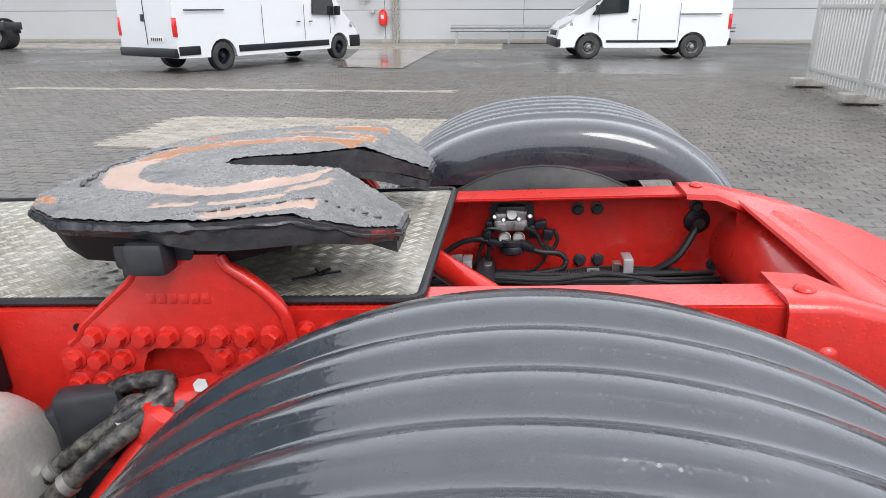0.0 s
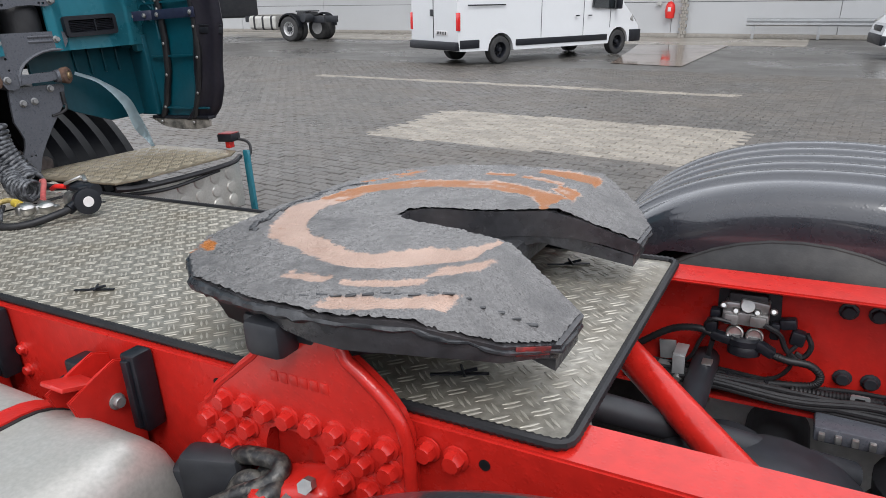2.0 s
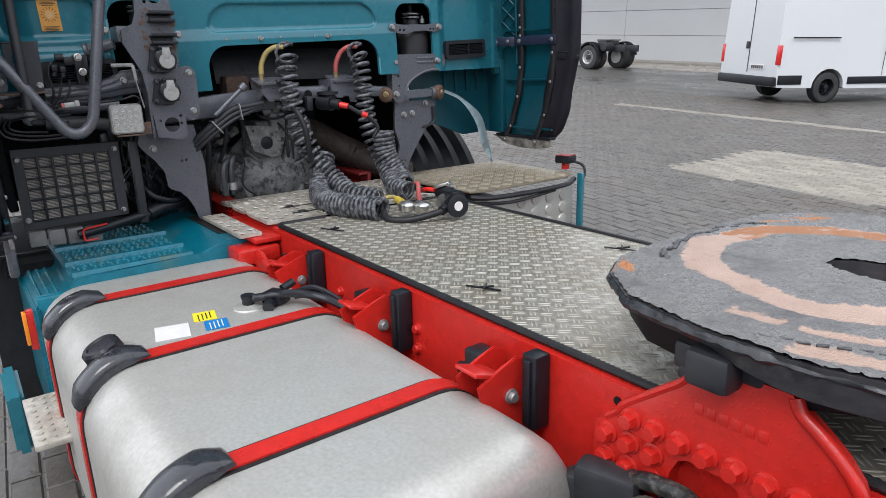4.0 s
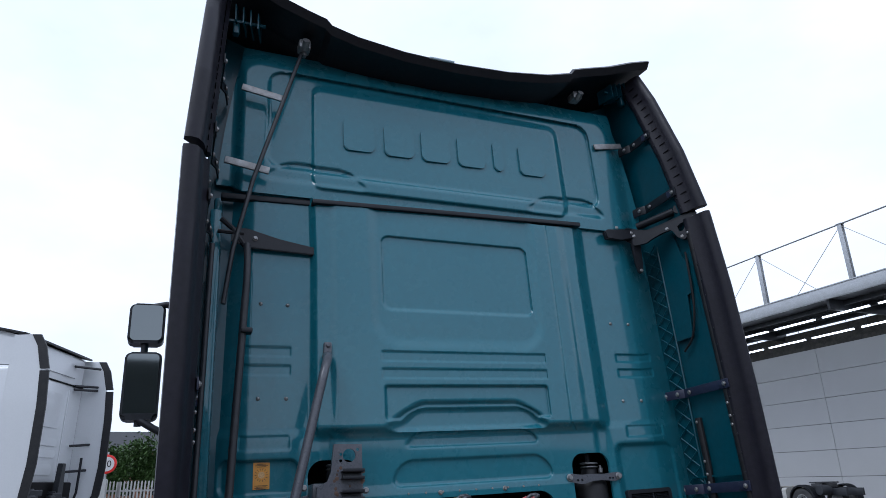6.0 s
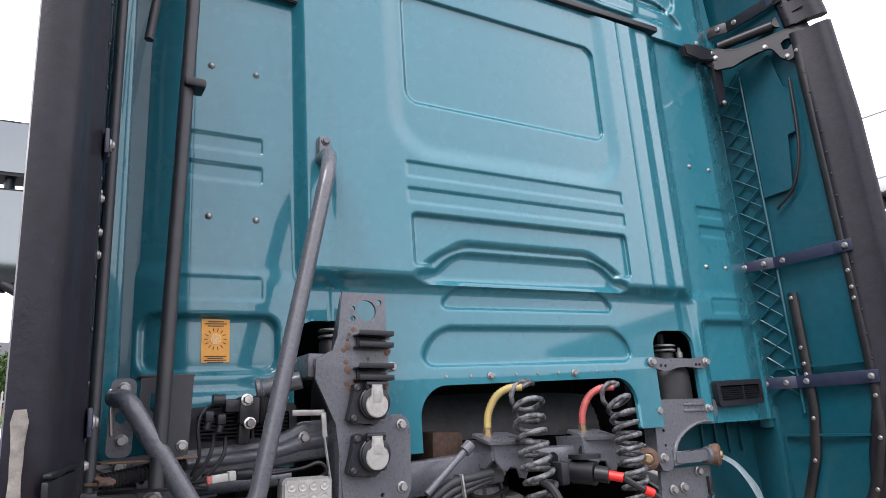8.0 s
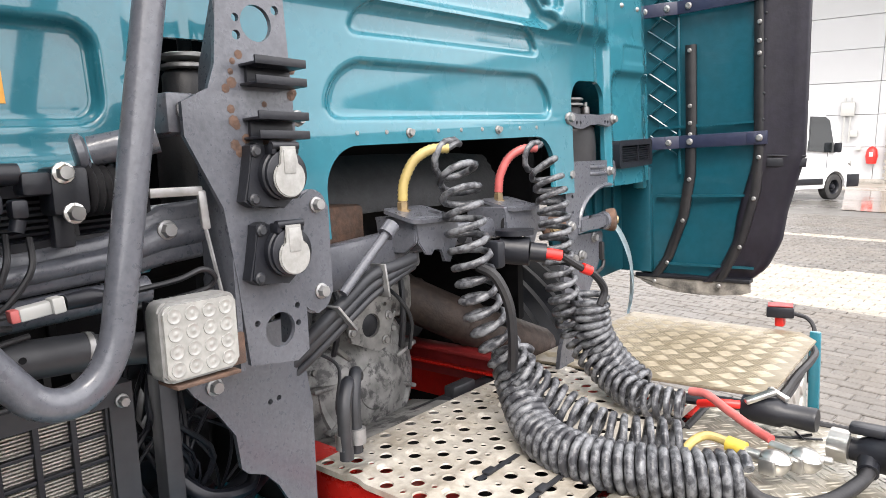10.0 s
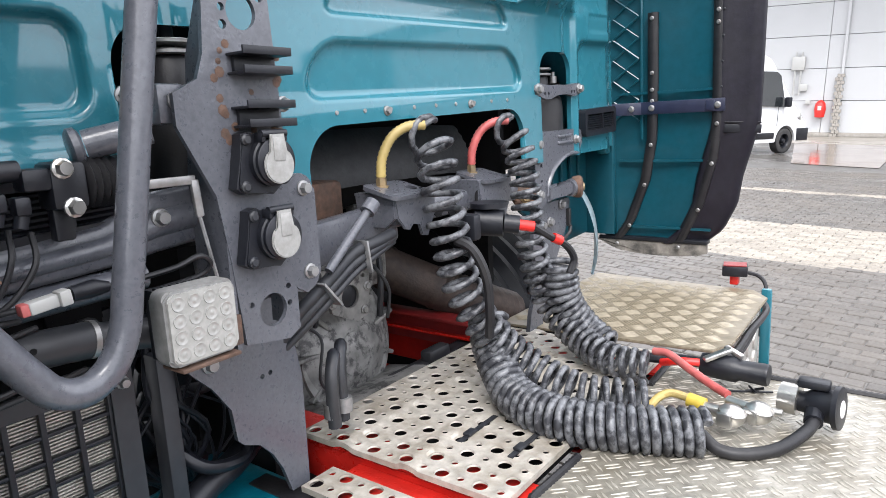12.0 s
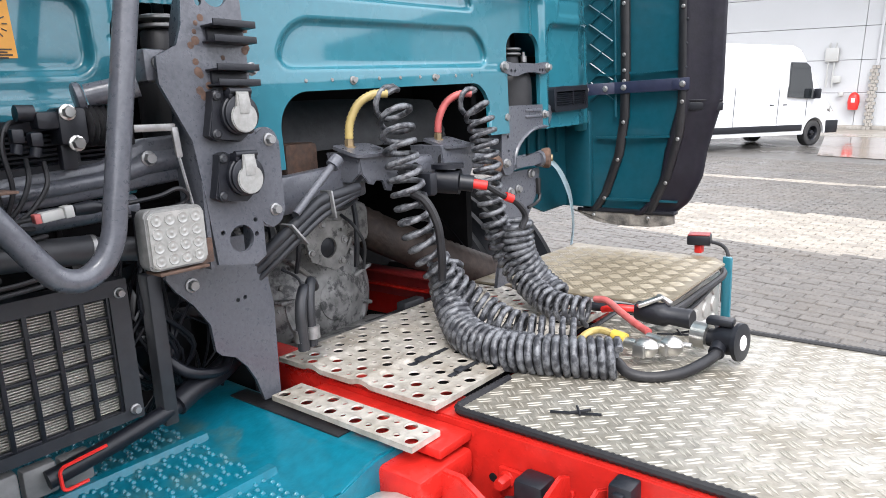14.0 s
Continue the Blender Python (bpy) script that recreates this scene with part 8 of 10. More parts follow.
# perforated walkway plates
def perforated(name, x0, x1, y0, y1, z, pitch, parent, label, ribs=()):
    """A plate whose round holes have raised rims."""
    bm = nb()
    nx, ny = max(1, round((x1 - x0) / pitch)), max(1, round((y1 - y0) / pitch))
    px, py = (x1 - x0) / nx, (y1 - y0) / ny
    N = 16

    def rise(x):
        return sum(0.007 * math.exp(-((x - rx) / 0.022) ** 4) for rx in ribs)
    for i in range(nx):
        for j in range(ny):
            cx, cy = x0 + (i + 0.5) * px, y0 + (j + 0.5) * py
            big = (i + j) % 2 == 0
            r = 0.0135 if big else 0.0068
            sq, rim, top, low = [], [], [], []
            for k in range(N):
                a = 2 * math.pi * k / N
                c, s = math.cos(a), math.sin(a)
                q = max(abs(c), abs(s))
                sq.append(bm.verts.new((cx + c / q * px / 2, cy + s / q * py / 2, z + rise(cx + c / q * px / 2))))
                rim.append(bm.verts.new((cx + c * r * 1.35, cy + s * r * 1.35, z + rise(cx))))
                top.append(bm.verts.new((cx + c * r * 1.08, cy + s * r * 1.08, z + rise(cx) + 0.0011)))
                low.append(bm.verts.new((cx + c * r, cy + s * r, z + rise(cx) - 0.0025)))
            for A, B in ((sq, rim), (rim, top), (top, low)):
                for k in range(N):
                    bm.faces.new((A[k], A[(k + 1) % N], B[(k + 1) % N], B[k]))
    bmesh.ops.remove_doubles(bm, verts=bm.verts, dist=0.0006)
    edge = [e for e in bm.edges if len(e.link_faces) == 1 and all(min(abs(v.co.x - x0), abs(v.co.x - x1), abs(v.co.y - y0), abs(v.co.y - y1)) < 0.001 for v in e.verts)]
    lip = bmesh.ops.extrude_edge_only(bm, edges=edge)
    bmesh.ops.translate(bm, verts=[g for g in lip["geom"] if isinstance(g, bmesh.types.BMVert)], vec=(0, 0, -0.012))
    return part(name, bm, PERF, parent, label, sharp=50)


walk_plate = perforated("walkway_plate", -2.345, -1.83, -0.425, 0.42, 1.052, 0.043, lorry, "dirty perforated aluminium walkway plate", (-2.22, -2.05))
# near-black sheet added below, so that the holes look unlit
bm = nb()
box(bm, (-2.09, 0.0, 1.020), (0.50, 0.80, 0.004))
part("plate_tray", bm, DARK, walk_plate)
bm = nb()
for x in (-2.02, -1.90):
    box(bm, (x, -0.22, 1.0535), (0.012, 0.14, 0.003))
    box(bm, (x, -0.25, 1.058), (0.018, 0.03, 0.006), None, 0.002)
pieces("plate_slot", bm, GREY_DARK, walk_plate)
step_plate = perforated("side_step_plate", -2.205, -1.783, -0.552, -0.468, 1.030, 0.040, lorry, "narrow perforated aluminium step")
bm = nb()
box(bm, (-1.97, -0.46, 1.005), (0.44, 0.10, 0.02), None, 0.004)
box(bm, (-1.80, -0.50, 0.955), (0.12, 0.16, 0.06), None, 0.01)
prism(bm, [(-1.90, 0.98), (-1.70, 0.98), (-1.62, 0.93), (-1.64, 0.84), (-1.90, 0.84)], "y", -0.52, -0.50, 0.004)
console = part("step_console", bm, RED, lorry)
bolts(console, [(-1.86, -0.521, 0.935), (-1.82, -0.521, 0.94)], (0, -1, 0), 0.014, CHROME)
bm = nb()
box(bm, (-1.60, -0.416, 0.935), (0.16, 0.010, 0.06), None, 0.003)
part("rail_plate", bm, RED, lorry)
bolts(rail_near, [(-1.55, -0.422, 0.935), (-1.66, -0.422, 0.945)], (0, -1, 0), 0.013, RED, 0.03)

# right-hand side deck over the box
bm = nb()
top = [(-2.36, 0.42), (-1.72, 0.47), (-1.69, 0.55), (-1.70, 1.08), (-1.76, 1.165), (-2.36, 1.19)]
prism(bm, top, "z", 1.052, 1.060, 0.002)
side_deck = part("side_deck_plate", bm, CHECKER_TAN, lorry, "aluminium tread plate beside the cab")
part("raised_tread", tread(-2.34, -1.72, 0.48, 1.15, 1.0602, 0.072, 0.072, 5, 0.0225, 0.0098, 0.0024), TREAD_TAN, side_deck, kind="stuff", sharp=80)
bm = nb()
box(bm, (-1.745, 0.80, 0.90), (0.012, 0.72, 0.22), None, 0.01)
for k in range(4):
    for j in range(3):
        lathe(bm, [(0, 0.030), (0.006, 0.026), (0.008, 0.012), (0.008, 0.001)], (-1.739, 0.80 + 0.095 * k, 0.965 - 0.065 * j), (1, 0, 0), 16)
side_box = part("side_box", bm, TANK, lorry, "dented aluminium box side")
bm = nb()
hose(bm, [(-1.72, 0.47, 1.035), (-1.69, 0.56, 1.025), (-1.70, 0.80, 1.015), (-1.70, 1.06, 1.02), (-1.75, 1.18, 1.03)], 0.012, 8)
hose(bm, [(-1.72, 0.46, 1.01), (-1.70, 0.70, 0.985), (-1.71, 1.0, 1.0)], 0.008, 8)
pieces("edge_cable", bm, RUBBER, side_deck)
bm = nb()
box(bm, (-1.725, 1.20, 0.83), (0.035, 0.02, 0.46), (0, 0, 0), 0.006)
part("side_skirt", bm, TEAL, lorry)
bm = nb()
box(bm, (-1.835, 1.205, 1.118), (0.085, 0.075, 0.038), (0, 0, 12), 0.006)
marker = part("marker_lamp", bm, BLACK, lorry, "black marker lamp on a red foot")
bm = nb()
box(bm, (-1.835, 1.205, 1.082), (0.028, 0.035, 0.034), None, 0.004)
part("lamp_foot", bm, RED_PLASTIC, marker)
bm = nb()
box(bm, (-1.835, 1.205, 1.1385), (0.078, 0.068, 0.004), (0, 0, 12), 0.001)
part("lens", bm, RED_DARK, marker)
bm = nb()
hose(bm, [(-1.81, 1.225, 1.11), (-1.76, 1.25, 1.09), (-1.735, 1.24, 1.05), (-1.74, 1.21, 0.98), (-1.74, 1.20, 0.88)], 0.007, 7)
part("lamp_lead", bm, RUBBER, marker)

# wheel arch liner on the far side
bm = nb()
rows = []
for k in range(22):
    a = radians(5 + 95 * k / 21)
    x, z = -3.15 + 0.78 * math.cos(a), 0.78 + 0.62 * math.sin(a)
    rows.append([bm.verts.new((x + 0.012 * (j % 2), 0.58 + 0.052 * j, z + 0.01 * (j % 2))) for j in range(11)])
for a, b in zip(rows, rows[1:]):
    for k in range(10):
        bm.faces.new((a[k], a[k + 1], b[k + 1], b[k]))
bmesh.ops.solidify(bm, geom=bm.faces[:], thickness=0.008)
part("wheel_arch_liner", bm, BLACK, lorry, "black ribbed wheel arch liner", sharp=20)
bm = nb()
near = curve_pts([(-2.286, 0.764, 1.466), (-2.285, 0.880, 1.412), (-2.285, 0.975, 1.300), (-2.285, 1.015, 1.180), (-2.33, 1.10, 1.105), (-2.38, 1.175, 1.040)], 6)
far = curve_pts([(-2.292, 0.771, 1.477), (-2.292, 0.895, 1.427), (-2.315, 1.035, 1.335), (-2.335, 1.100, 1.222), (-2.36, 1.150, 1.130), (-2.39, 1.190, 1.048)], 6)
rows = []
for p, q in zip(near, far):
    m = p.lerp(q, 0.5) + Vector((0.010, 0, 0.008))
    rows.append([bm.verts.new(p), bm.verts.new(m), bm.verts.new(q)])
for a, b in zip(rows, rows[1:]):
    for k in range(2):
        bm.faces.new((a[k], a[k + 1], b[k + 1], b[k]))
bmesh.ops.solidify(bm, geom=bm.faces[:], thickness=0.006)
part("arch_flap", bm, LIGHT_BLUE, lorry, "pale blue plastic arch flap", sharp=60)

# teal step over the front wheel
bm = nb()
prism(bm, [(-1.212, 0.84), (-1.206, 0.895), (-1.188, 0.915), (-1.112, 0.918), (-1.098, 0.930), (-1.090, 0.960), (-1.078, 0.970), (-0.700, 0.970), (-0.672, 0.976), (-0.610, 0.999), (-0.575, 1.005), (-0.528, 1.004), (-0.508, 0.994), (-0.500, 0.965), (-0.500, 0.86)], "x", -2.52, -1.845, 0.006)
prism(bm, [(-2.55, 0.90), (-1.83, 0.90), (-1.83, 0.55), (-2.0, 0.45), (-2.55, 0.45)], "y", -1.215, -1.195, 0.008)
box(bm, (-1.858, -0.90, 0.82), (0.03, 0.60, 0.22), None, 0.01)
tstep = part("wheel_step", bm, TEAL_STEP, lorry, "teal plastic step with raised grips", sharp=30)
bm = nb()
for x0, x1 in ((-2.49, -2.29), (-2.235, -2.045), (-2.000, -1.895)):
    nx = round((x1 - x0) / 0.034)
    for i in range(nx + 1):
        for j in range(14):
            x, y = x0 + (x1 - x0) * i / nx, -1.062 + 0.0262 * j
            for dx, dy in ((-0.0085, -0.004), (0.0085, 0.004)) if (i + j) % 2 else ((-0.0085, 0.004), (0.0085, -0.004)):
                lathe(bm, [(0, 0.0072), (0.0055, 0.0042), (0.0068, 0.001)], (x + dx, y + dy, 0.9695), (0, 0, 1), 5)
for i in range(22):
    for j in range(3):
        lathe(bm, [(0, 0.0062), (0.004, 0.005), (0.005, 0.001)], (-2.44 + 0.027 * i, -1.182 + 0.025 * j, 0.9165), (0, 0, 1), 6)
part("grip_studs", bm, TEAL_STEP, tstep, kind="stuff")
for x, y1 in ((-2.262, -0.690), (-2.022, -0.690), (-1.872, -0.700)):
    bm = nb()
    prism(bm, [(x - 0.016, 0.968), (x - 0.010, 0.984), (x + 0.010, 0.984), (x + 0.016, 0.968)], "y", -1.088, y1, 0.002)
    part("grip_rail", bm, TEAL_STEP, tstep)
bm = nb()
box(bm, (-2.150, -0.552, 1.007), (0.37, 0.046, 0.005), (0, 0, 1), 0.002)
part("grip_pad", bm, RUBBER, tstep)
bm = nb()
prism(bm, [(-2.75, 1.45), (-2.30, 1.45), (-2.16, 1.20), (-2.10, 1.02), (-2.22, 0.96), (-2.75, 0.96)], "y", -1.345, -1.290, 0.012)
prism(bm, [(-2.02, 0.66), (-1.84, 0.62), (-1.84, 0.42), (-2.06, 0.42)], "y", -1.335, -1.285, 0.012)
pieces("door_sill_panel", bm, TEAL, lorry)
bm = nb()
prism(bm, round_rect(-1.320, 0.34, -0.90, 0.955, 0.03), "x", -2.40, -2.385, 0.003)
part("mud_flap", bm, RUBBER, lorry)
bm = nb()
box(bm, (-2.12, -1.350, 1.05), (0.05, 0.016, 0.10), None, 0.004)
part("side_marker", bm, ORANGE, lorry)
bm = nb()
hose(bm, [(-2.26, -1.00, 1.020), (-2.26, -0.90, 1.035), (-2.265, -0.80, 1.052), (-2.28, -0.72, 1.060)], 0.018, 12)
tube(bm, curve_pts([(-2.275, -0.74, 1.062), (-2.29, -0.69, 1.075), (-2.31, -0.62, 1.082), (-2.33, -0.56, 1.10)], 5), 0.026, 12)
part("lower_pipe", bm, BLACK, lorry)
bm = nb()
for k in range(4):
    box(bm, (-2.285, -1.13 + 0.062 * k, 1.025 - 0.004 * k), (0.03, 0.056, 0.060), None, 0.006)
pieces("duct_box", bm, material("pale_grey_plastic", (0.17, 0.17, 0.168), 0.5, grain=0.15, dirt=0.5, dirt_colour=(0.07, 0.068, 0.062), dirt_scale=16), lorry)
bm = nb()
tube(bm, rounded_path([(-2.238, -0.94, 1.000), (-2.236, -0.985, 0.998), (-2.240, -0.985, 1.042), (-2.238, -0.90, 1.052)], 0.012, 5), 0.0035, 6)
part("red_cord", bm, RED_PLASTIC, lorry)
bm = nb()
box(bm, (-1.97, -1.235, 1.05), (0.03, 0.03, 0.16), (0, 10, 0), 0.012)
part("torn_corner", bm, GREY, lorry)


# ---- fuel tank ----
def tank_body():
    sec = round_rect(-1.205, 0.33, -0.485, 0.955, 0.13, 7)
    bm = nb()
    rows = []
    for x, k in ((-1.875, 0.80), (-1.865, 0.90), (-1.84, 0.965), (-1.80, 0.995), (-1.76, 1.0), (-0.31, 1.0), (-0.275, 0.995), (-0.24, 0.965), (-0.215, 0.90), (-0.205, 0.80)):
        cy, cz = -0.845, 0.642
        rows.append([bm.verts.new((x, cy + (y - cy) * k, cz + (z - cz) * k)) for y, z in sec])
    for a, b in zip(rows, rows[1:]):
        for q in range(len(sec)):
            bm.faces.new((a[q], a[(q + 1) % len(sec)], b[(q + 1) % len(sec)], b[q]))
    bm.faces.new(rows[0][::-1]), bm.faces.new(rows[-1])
    return bm


tank = part("fuel_tank", tank_body(), TANK, lorry, "large brushed aluminium fuel tank", sharp=35)
COVER = material("wet_strap_cover", (0.020, 0.021, 0.025), 0.30, coat=0.45, spec=0.35, grain=0.2, dirt=0.5, dirt_colour=(0.05, 0.052, 0.058), dirt_scale=12, rough_vary=0.15, drops=0.2)
for x in (-1.61, -1.095, -0.53):
    for nm, mat, grow, w in (("tank_strap", RED, 0.007, 0.048), ("strap_rubber", RUBBER, 0.003, 0.066)):
        sec = round_rect(-1.205 - grow, 0.33 - grow, -0.485 + grow, 0.955 + grow, 0.13 + grow, 8)
        inner = round_rect(-1.205, 0.33, -0.485, 0.955, 0.13, 8)
        bm = nb()
        rows = [[bm.verts.new((xx, y, z)) for y, z in loop] for xx, loop in ((x - w / 2, inner), (x - w / 2, sec), (x + w / 2, sec), (x + w / 2, inner))]
        for a, b in zip(rows, rows[1:]):
            for q in range(len(sec)):
                bm.faces.new((a[q], a[(q + 1) % len(sec)], b[(q + 1) % len(sec)], b[q]))
        part(nm, bm, mat, tank)
    bm = nb()
    pts = [(-1.045, 0.972), (-1.085, 0.974), (-1.14, 0.956), (-1.185, 0.918), (-1.210, 0.880)]
    way = curve_pts([(x, y, z) for y, z in pts], 4)
    rows = []
    for k, p in enumerate(way):
        f = min(1, k / 4, (len(way) - 1 - k) / 3)
        wide, up = 0.028 + 0.011 * f, 0.45 + 0.55 * f
        rows.append([bm.verts.new((p[0] + dx * wide, p[1] - dy * up * 0.7, p[2] + dy * up)) for dx, dy in ((-1, -0.012), (-1, 0.004), (-0.88, 0.012), (-0.55, 0.017), (0, 0.0185), (0.55, 0.017), (0.88, 0.012), (1, 0.004), (1, -0.012))])
    for a, b in zip(rows, rows[1:]):
        for q in range(9):
            bm.faces.new((a[q], a[(q + 1) % 9], b[(q + 1) % 9], b[q]))
    bm.faces.new(rows[0][::-1]), bm.faces.new(rows[-1])
    hook = part("strap_cover", bm, COVER, tank, "wet black plastic strap cover", sharp=50)
    bm = nb()
    box(bm, (x, -1.152, 0.967), (0.020, 0.024, 0.006), (32, 0, 0), 0.001)
    box(bm, (x, -1.152, 0.969), (0.012, 0.012, 0.008), (32, 0, 0), 0.001)
    part("cover_slot", bm, DARK, hook)
for x in (-1.43, -0.922, -0.410):
    bm = nb()
    prism(bm, [(-0.565, 0.975), (-0.50, 1.0), (-0.46, 1.015), (-0.425, 1.00), (-0.425, 0.74), (-0.50, 0.74)], "x", x - 0.030, x - 0.022, 0.003)
    prism(bm, [(-0.565, 0.975), (-0.50, 1.0), (-0.46, 1.015), (-0.425, 1.00), (-0.425, 0.74), (-0.50, 0.74)], "x", x - 0.10, x - 0.092, 0.003)
    box(bm, (x - 0.06, -0.47, 0.90), (0.075, 0.08, 0.10), None, 0.012)
    box(bm, (x - 0.06, -0.53, 0.99), (0.07, 0.08, 0.010), (-18, 0, 0), 0.003)
    con = part("tank_console", bm, RED, lorry)
    bolts(con, [(x - 0.021, -0.475, 0.93)], (1, 0, 0), 0.013, STEEL)
    bm = nb()
    box(bm, (x + 0.012, -0.435, 0.945), (0.042, 0.045, 0.17), None, 0.006)
    box(bm, (x + 0.012, -0.460, 0.945), (0.020, 0.012, 0.15), None, 0.003)
    part("rubber_block", bm, BLACK, con)
    bm = nb()
    box(bm, (x - 0.155, -0.445, 0.90), (0.06, 0.055, 0.17), None, 0.008)
    tube(bm, [(x - 0.20, -0.47, 0.93), (x - 0.15, -0.46, 0.94)], 0.014, 10)
    part("clamp_block", bm, BLACK, con)
bm = nb()
lathe(bm, [(-0.03, 0.072), (0.006, 0.066), (0.016, 0.058), (0.020, 0.046)], (-1.180, -1.110, 0.928), (0, -0.45, 1), 28)
part("filler_neck", bm, TANK, tank)
bm = nb()
N = 40
rows = []
rot = frame_along((0, -0.45, 1))
for h, r in ((0.018, 0.042), (0.024, 0.0445), (0.048, 0.0435), (0.055, 0.039), (0.056, 0.030), (0.052, 0.027), (0.052, 0.002)):
    ring = []
    for k in range(N):
        rr = r + (0.0025 if k % 4 < 2 and 0.02 < h < 0.05 else 0)
        ring.append(bm.verts.new(Vector((-1.180, -1.110, 0.930)) + rot @ Vector((rr * math.cos(2 * math.pi * k / N), rr * math.sin(2 * math.pi * k / N), h))))
    rows.append(ring)
for a, b in zip(rows, rows[1:]):
    for k in range(N):
        bm.faces.new((a[k], a[(k + 1) % N], b[(k + 1) % N], b[k]))
part("filler_cap", bm, BLACK, tank, "black ribbed filler cap", sharp=25)
bm = nb()
box(bm, (-1.205, -0.955, 0.9562), (0.10, 0.085, 0.001), (0, 0, -12))
part("paper_label", bm, PAPER, tank)
bm = nb()
box(bm, (-1.265, -0.853, 0.9562), (0.07, 0.06, 0.001), (0, 0, -12))
lab = part("warning_label", bm, YELLOW_LABEL, tank)
bm = nb()
for k in range(4):
    box(bm, (-1.265 + 0.002 * k, -0.838 - 0.011 * k, 0.9570), (0.05, 0.003, 0.0006), (0, 0, -12))
pieces("print_bar", bm, INK, lab)
bm = nb()
box(bm, (-1.185, -0.846, 0.9562), (0.07, 0.06, 0.001), (0, 0, -12))
lab = part("notice_label", bm, BLUE_LABEL, tank)
bm = nb()
for k in range(4):
    box(bm, (-1.185 + 0.002 * k, -0.831 - 0.011 * k, 0.9570), (0.05, 0.003, 0.0006), (0, 0, -12))
pieces("print_bar", bm, PAPER, lab)
bm = nb()
lathe(bm, [(0, 0.045), (0.004, 0.043), (0.006, 0.030), (0.010, 0.02)], (-1.20, -0.73, 0.985), (0, 0, 1), 22)
send = part("fuel_sender", bm, TANK, tank, place=Matrix.Translation((-0.055, 0.0, -0.030)))
bm = nb()
lathe(bm, [(0, 0.017), (0.02, 0.017), (0.024, 0.020), (0.032, 0.020)], (-1.20, -0.73, 0.99), (0, 0, 1), 16)
hose(bm, [(-1.19, -0.72, 1.012), (-1.16, -0.68, 1.018), (-1.12, -0.62, 1.022), (-1.06, -0.56, 1.01), (-1.00, -0.50, 0.97)], 0.012, 9)
hose(bm, [(-1.17, -0.63, 1.0), (-1.12, -0.57, 1.03), (-1.06, -0.52, 1.0), (-1.03, -0.48, 0.95)], 0.008, 8)
hose(bm, [(-1.15, -0.61, 1.0), (-1.10, -0.54, 1.01), (-1.08, -0.49, 0.97)], 0.006, 8)
box(bm, (-1.18, -0.655, 1.005), (0.065, 0.06, 0.035), (0, 0, 30), 0.008)
tube(bm, [(-1.16, -0.68, 1.0), (-1.13, -0.70, 0.995)], 0.016, 12)
tube(bm, [(-1.19, -0.63, 1.02), (-1.20, -0.59, 1.03)], 0.012, 12)
part("sender_hose", bm, BLACK, send)
# side step and reflector by the tank
bm = nb()
box(bm, (-1.62, -1.245, 0.62), (0.34, 0.10, 0.02), None, 0.005)
for i in range(8):
    for j in range(3):
        lathe(bm, [(0, 0.010), (0.003, 0.009)], (-1.76 + 0.04 * i, -1.275 + 0.03 * j, 0.6305), (0, 0, 1), 10)
part("side_step", bm, PERF, lorry)
bm = nb()
box(bm, (-1.88, -1.215, 0.82), (0.05, 0.04, 0.13), None, 0.006)
part("reflector_bracket", bm, RED, lorry)
bm = nb()
box(bm, (-1.87, -1.24, 0.83), (0.03, 0.012, 0.11), None, 0.003)
part("side_reflector", bm, ORANGE, lorry)
# hoses and cylinder between tank and rear wheel
OILY_HOSE = material("oily_muddy_hose", (0.085, 0.078, 0.068), 0.38, grain=0.4, grain_scale=60, dirt=1.0, dirt_colour=(0.012, 0.012, 0.013), dirt_scale=42, dirt_range=(0.42, 0.56), bump=0.5, bump_scale=50)
bm = nb()
for ctrl, r in (([(-0.34, -0.66, 0.64), (-0.27, -0.60, 0.73), (-0.15, -0.56, 0.82), (-0.06, -0.53, 0.875), (-0.005, -0.50, 0.90), (-0.01, -0.47, 0.915), (-0.10, -0.465, 0.90), (-0.15, -0.46, 0.86)], 0.0165),
                ([(-0.30, -0.70, 0.64), (-0.22, -0.63, 0.72), (-0.14, -0.60, 0.79), (-0.07, -0.565, 0.845), (-0.005, -0.53, 0.882), (0.0, -0.49, 0.89), (-0.06, -0.46, 0.87)], 0.019),
                ([(-0.13, -0.50, 0.80), (-0.09, -0.49, 0.865), (-0.05, -0.485, 0.87), (-0.03, -0.50, 0.83), (-0.06, -0.53, 0.78)], 0.017)):
    hose(bm, ctrl, r, 12, 9)
hs = pieces("frame_hose", bm, OILY_HOSE, lorry)
bm = nb()
for p, d, r in (((-0.155, -0.605, 0.778), (0.08, 0.035, 0.055), 0.0225), ((-0.075, -0.535, 0.862), (0.05, 0.03, 0.025), 0.0195), ((-0.20, -0.58, 0.785), (0.1, 0.035, 0.07), 0.0195)):
    tube(bm, [Vector(p), Vector(p) + Vector(d).normalized() * 0.016], r, 16)
pieces("hose_clip", bm, STEEL, lorry)
bm = nb()
tube(bm, [(-0.24, -0.70, 0.50), (-0.13, -0.60, 0.685), (-0.05, -0.55, 0.78), (0.005, -0.52, 0.845)], 0.036, 22)
lathe(bm, [(-0.03, 0.040), (0.0, 0.052), (0.03, 0.052), (0.045, 0.035)], (0.0, -0.52, 0.845), (0.5, 0.3, 0.8), 22)
box(bm, (0.045, -0.465, 0.87), (0.12, 0.09, 0.075), (0, -8, 10), 0.022, 3)
sh = part("shock_absorber", bm, RED, lorry, "red painted shock absorber and bracket")
bm = nb()
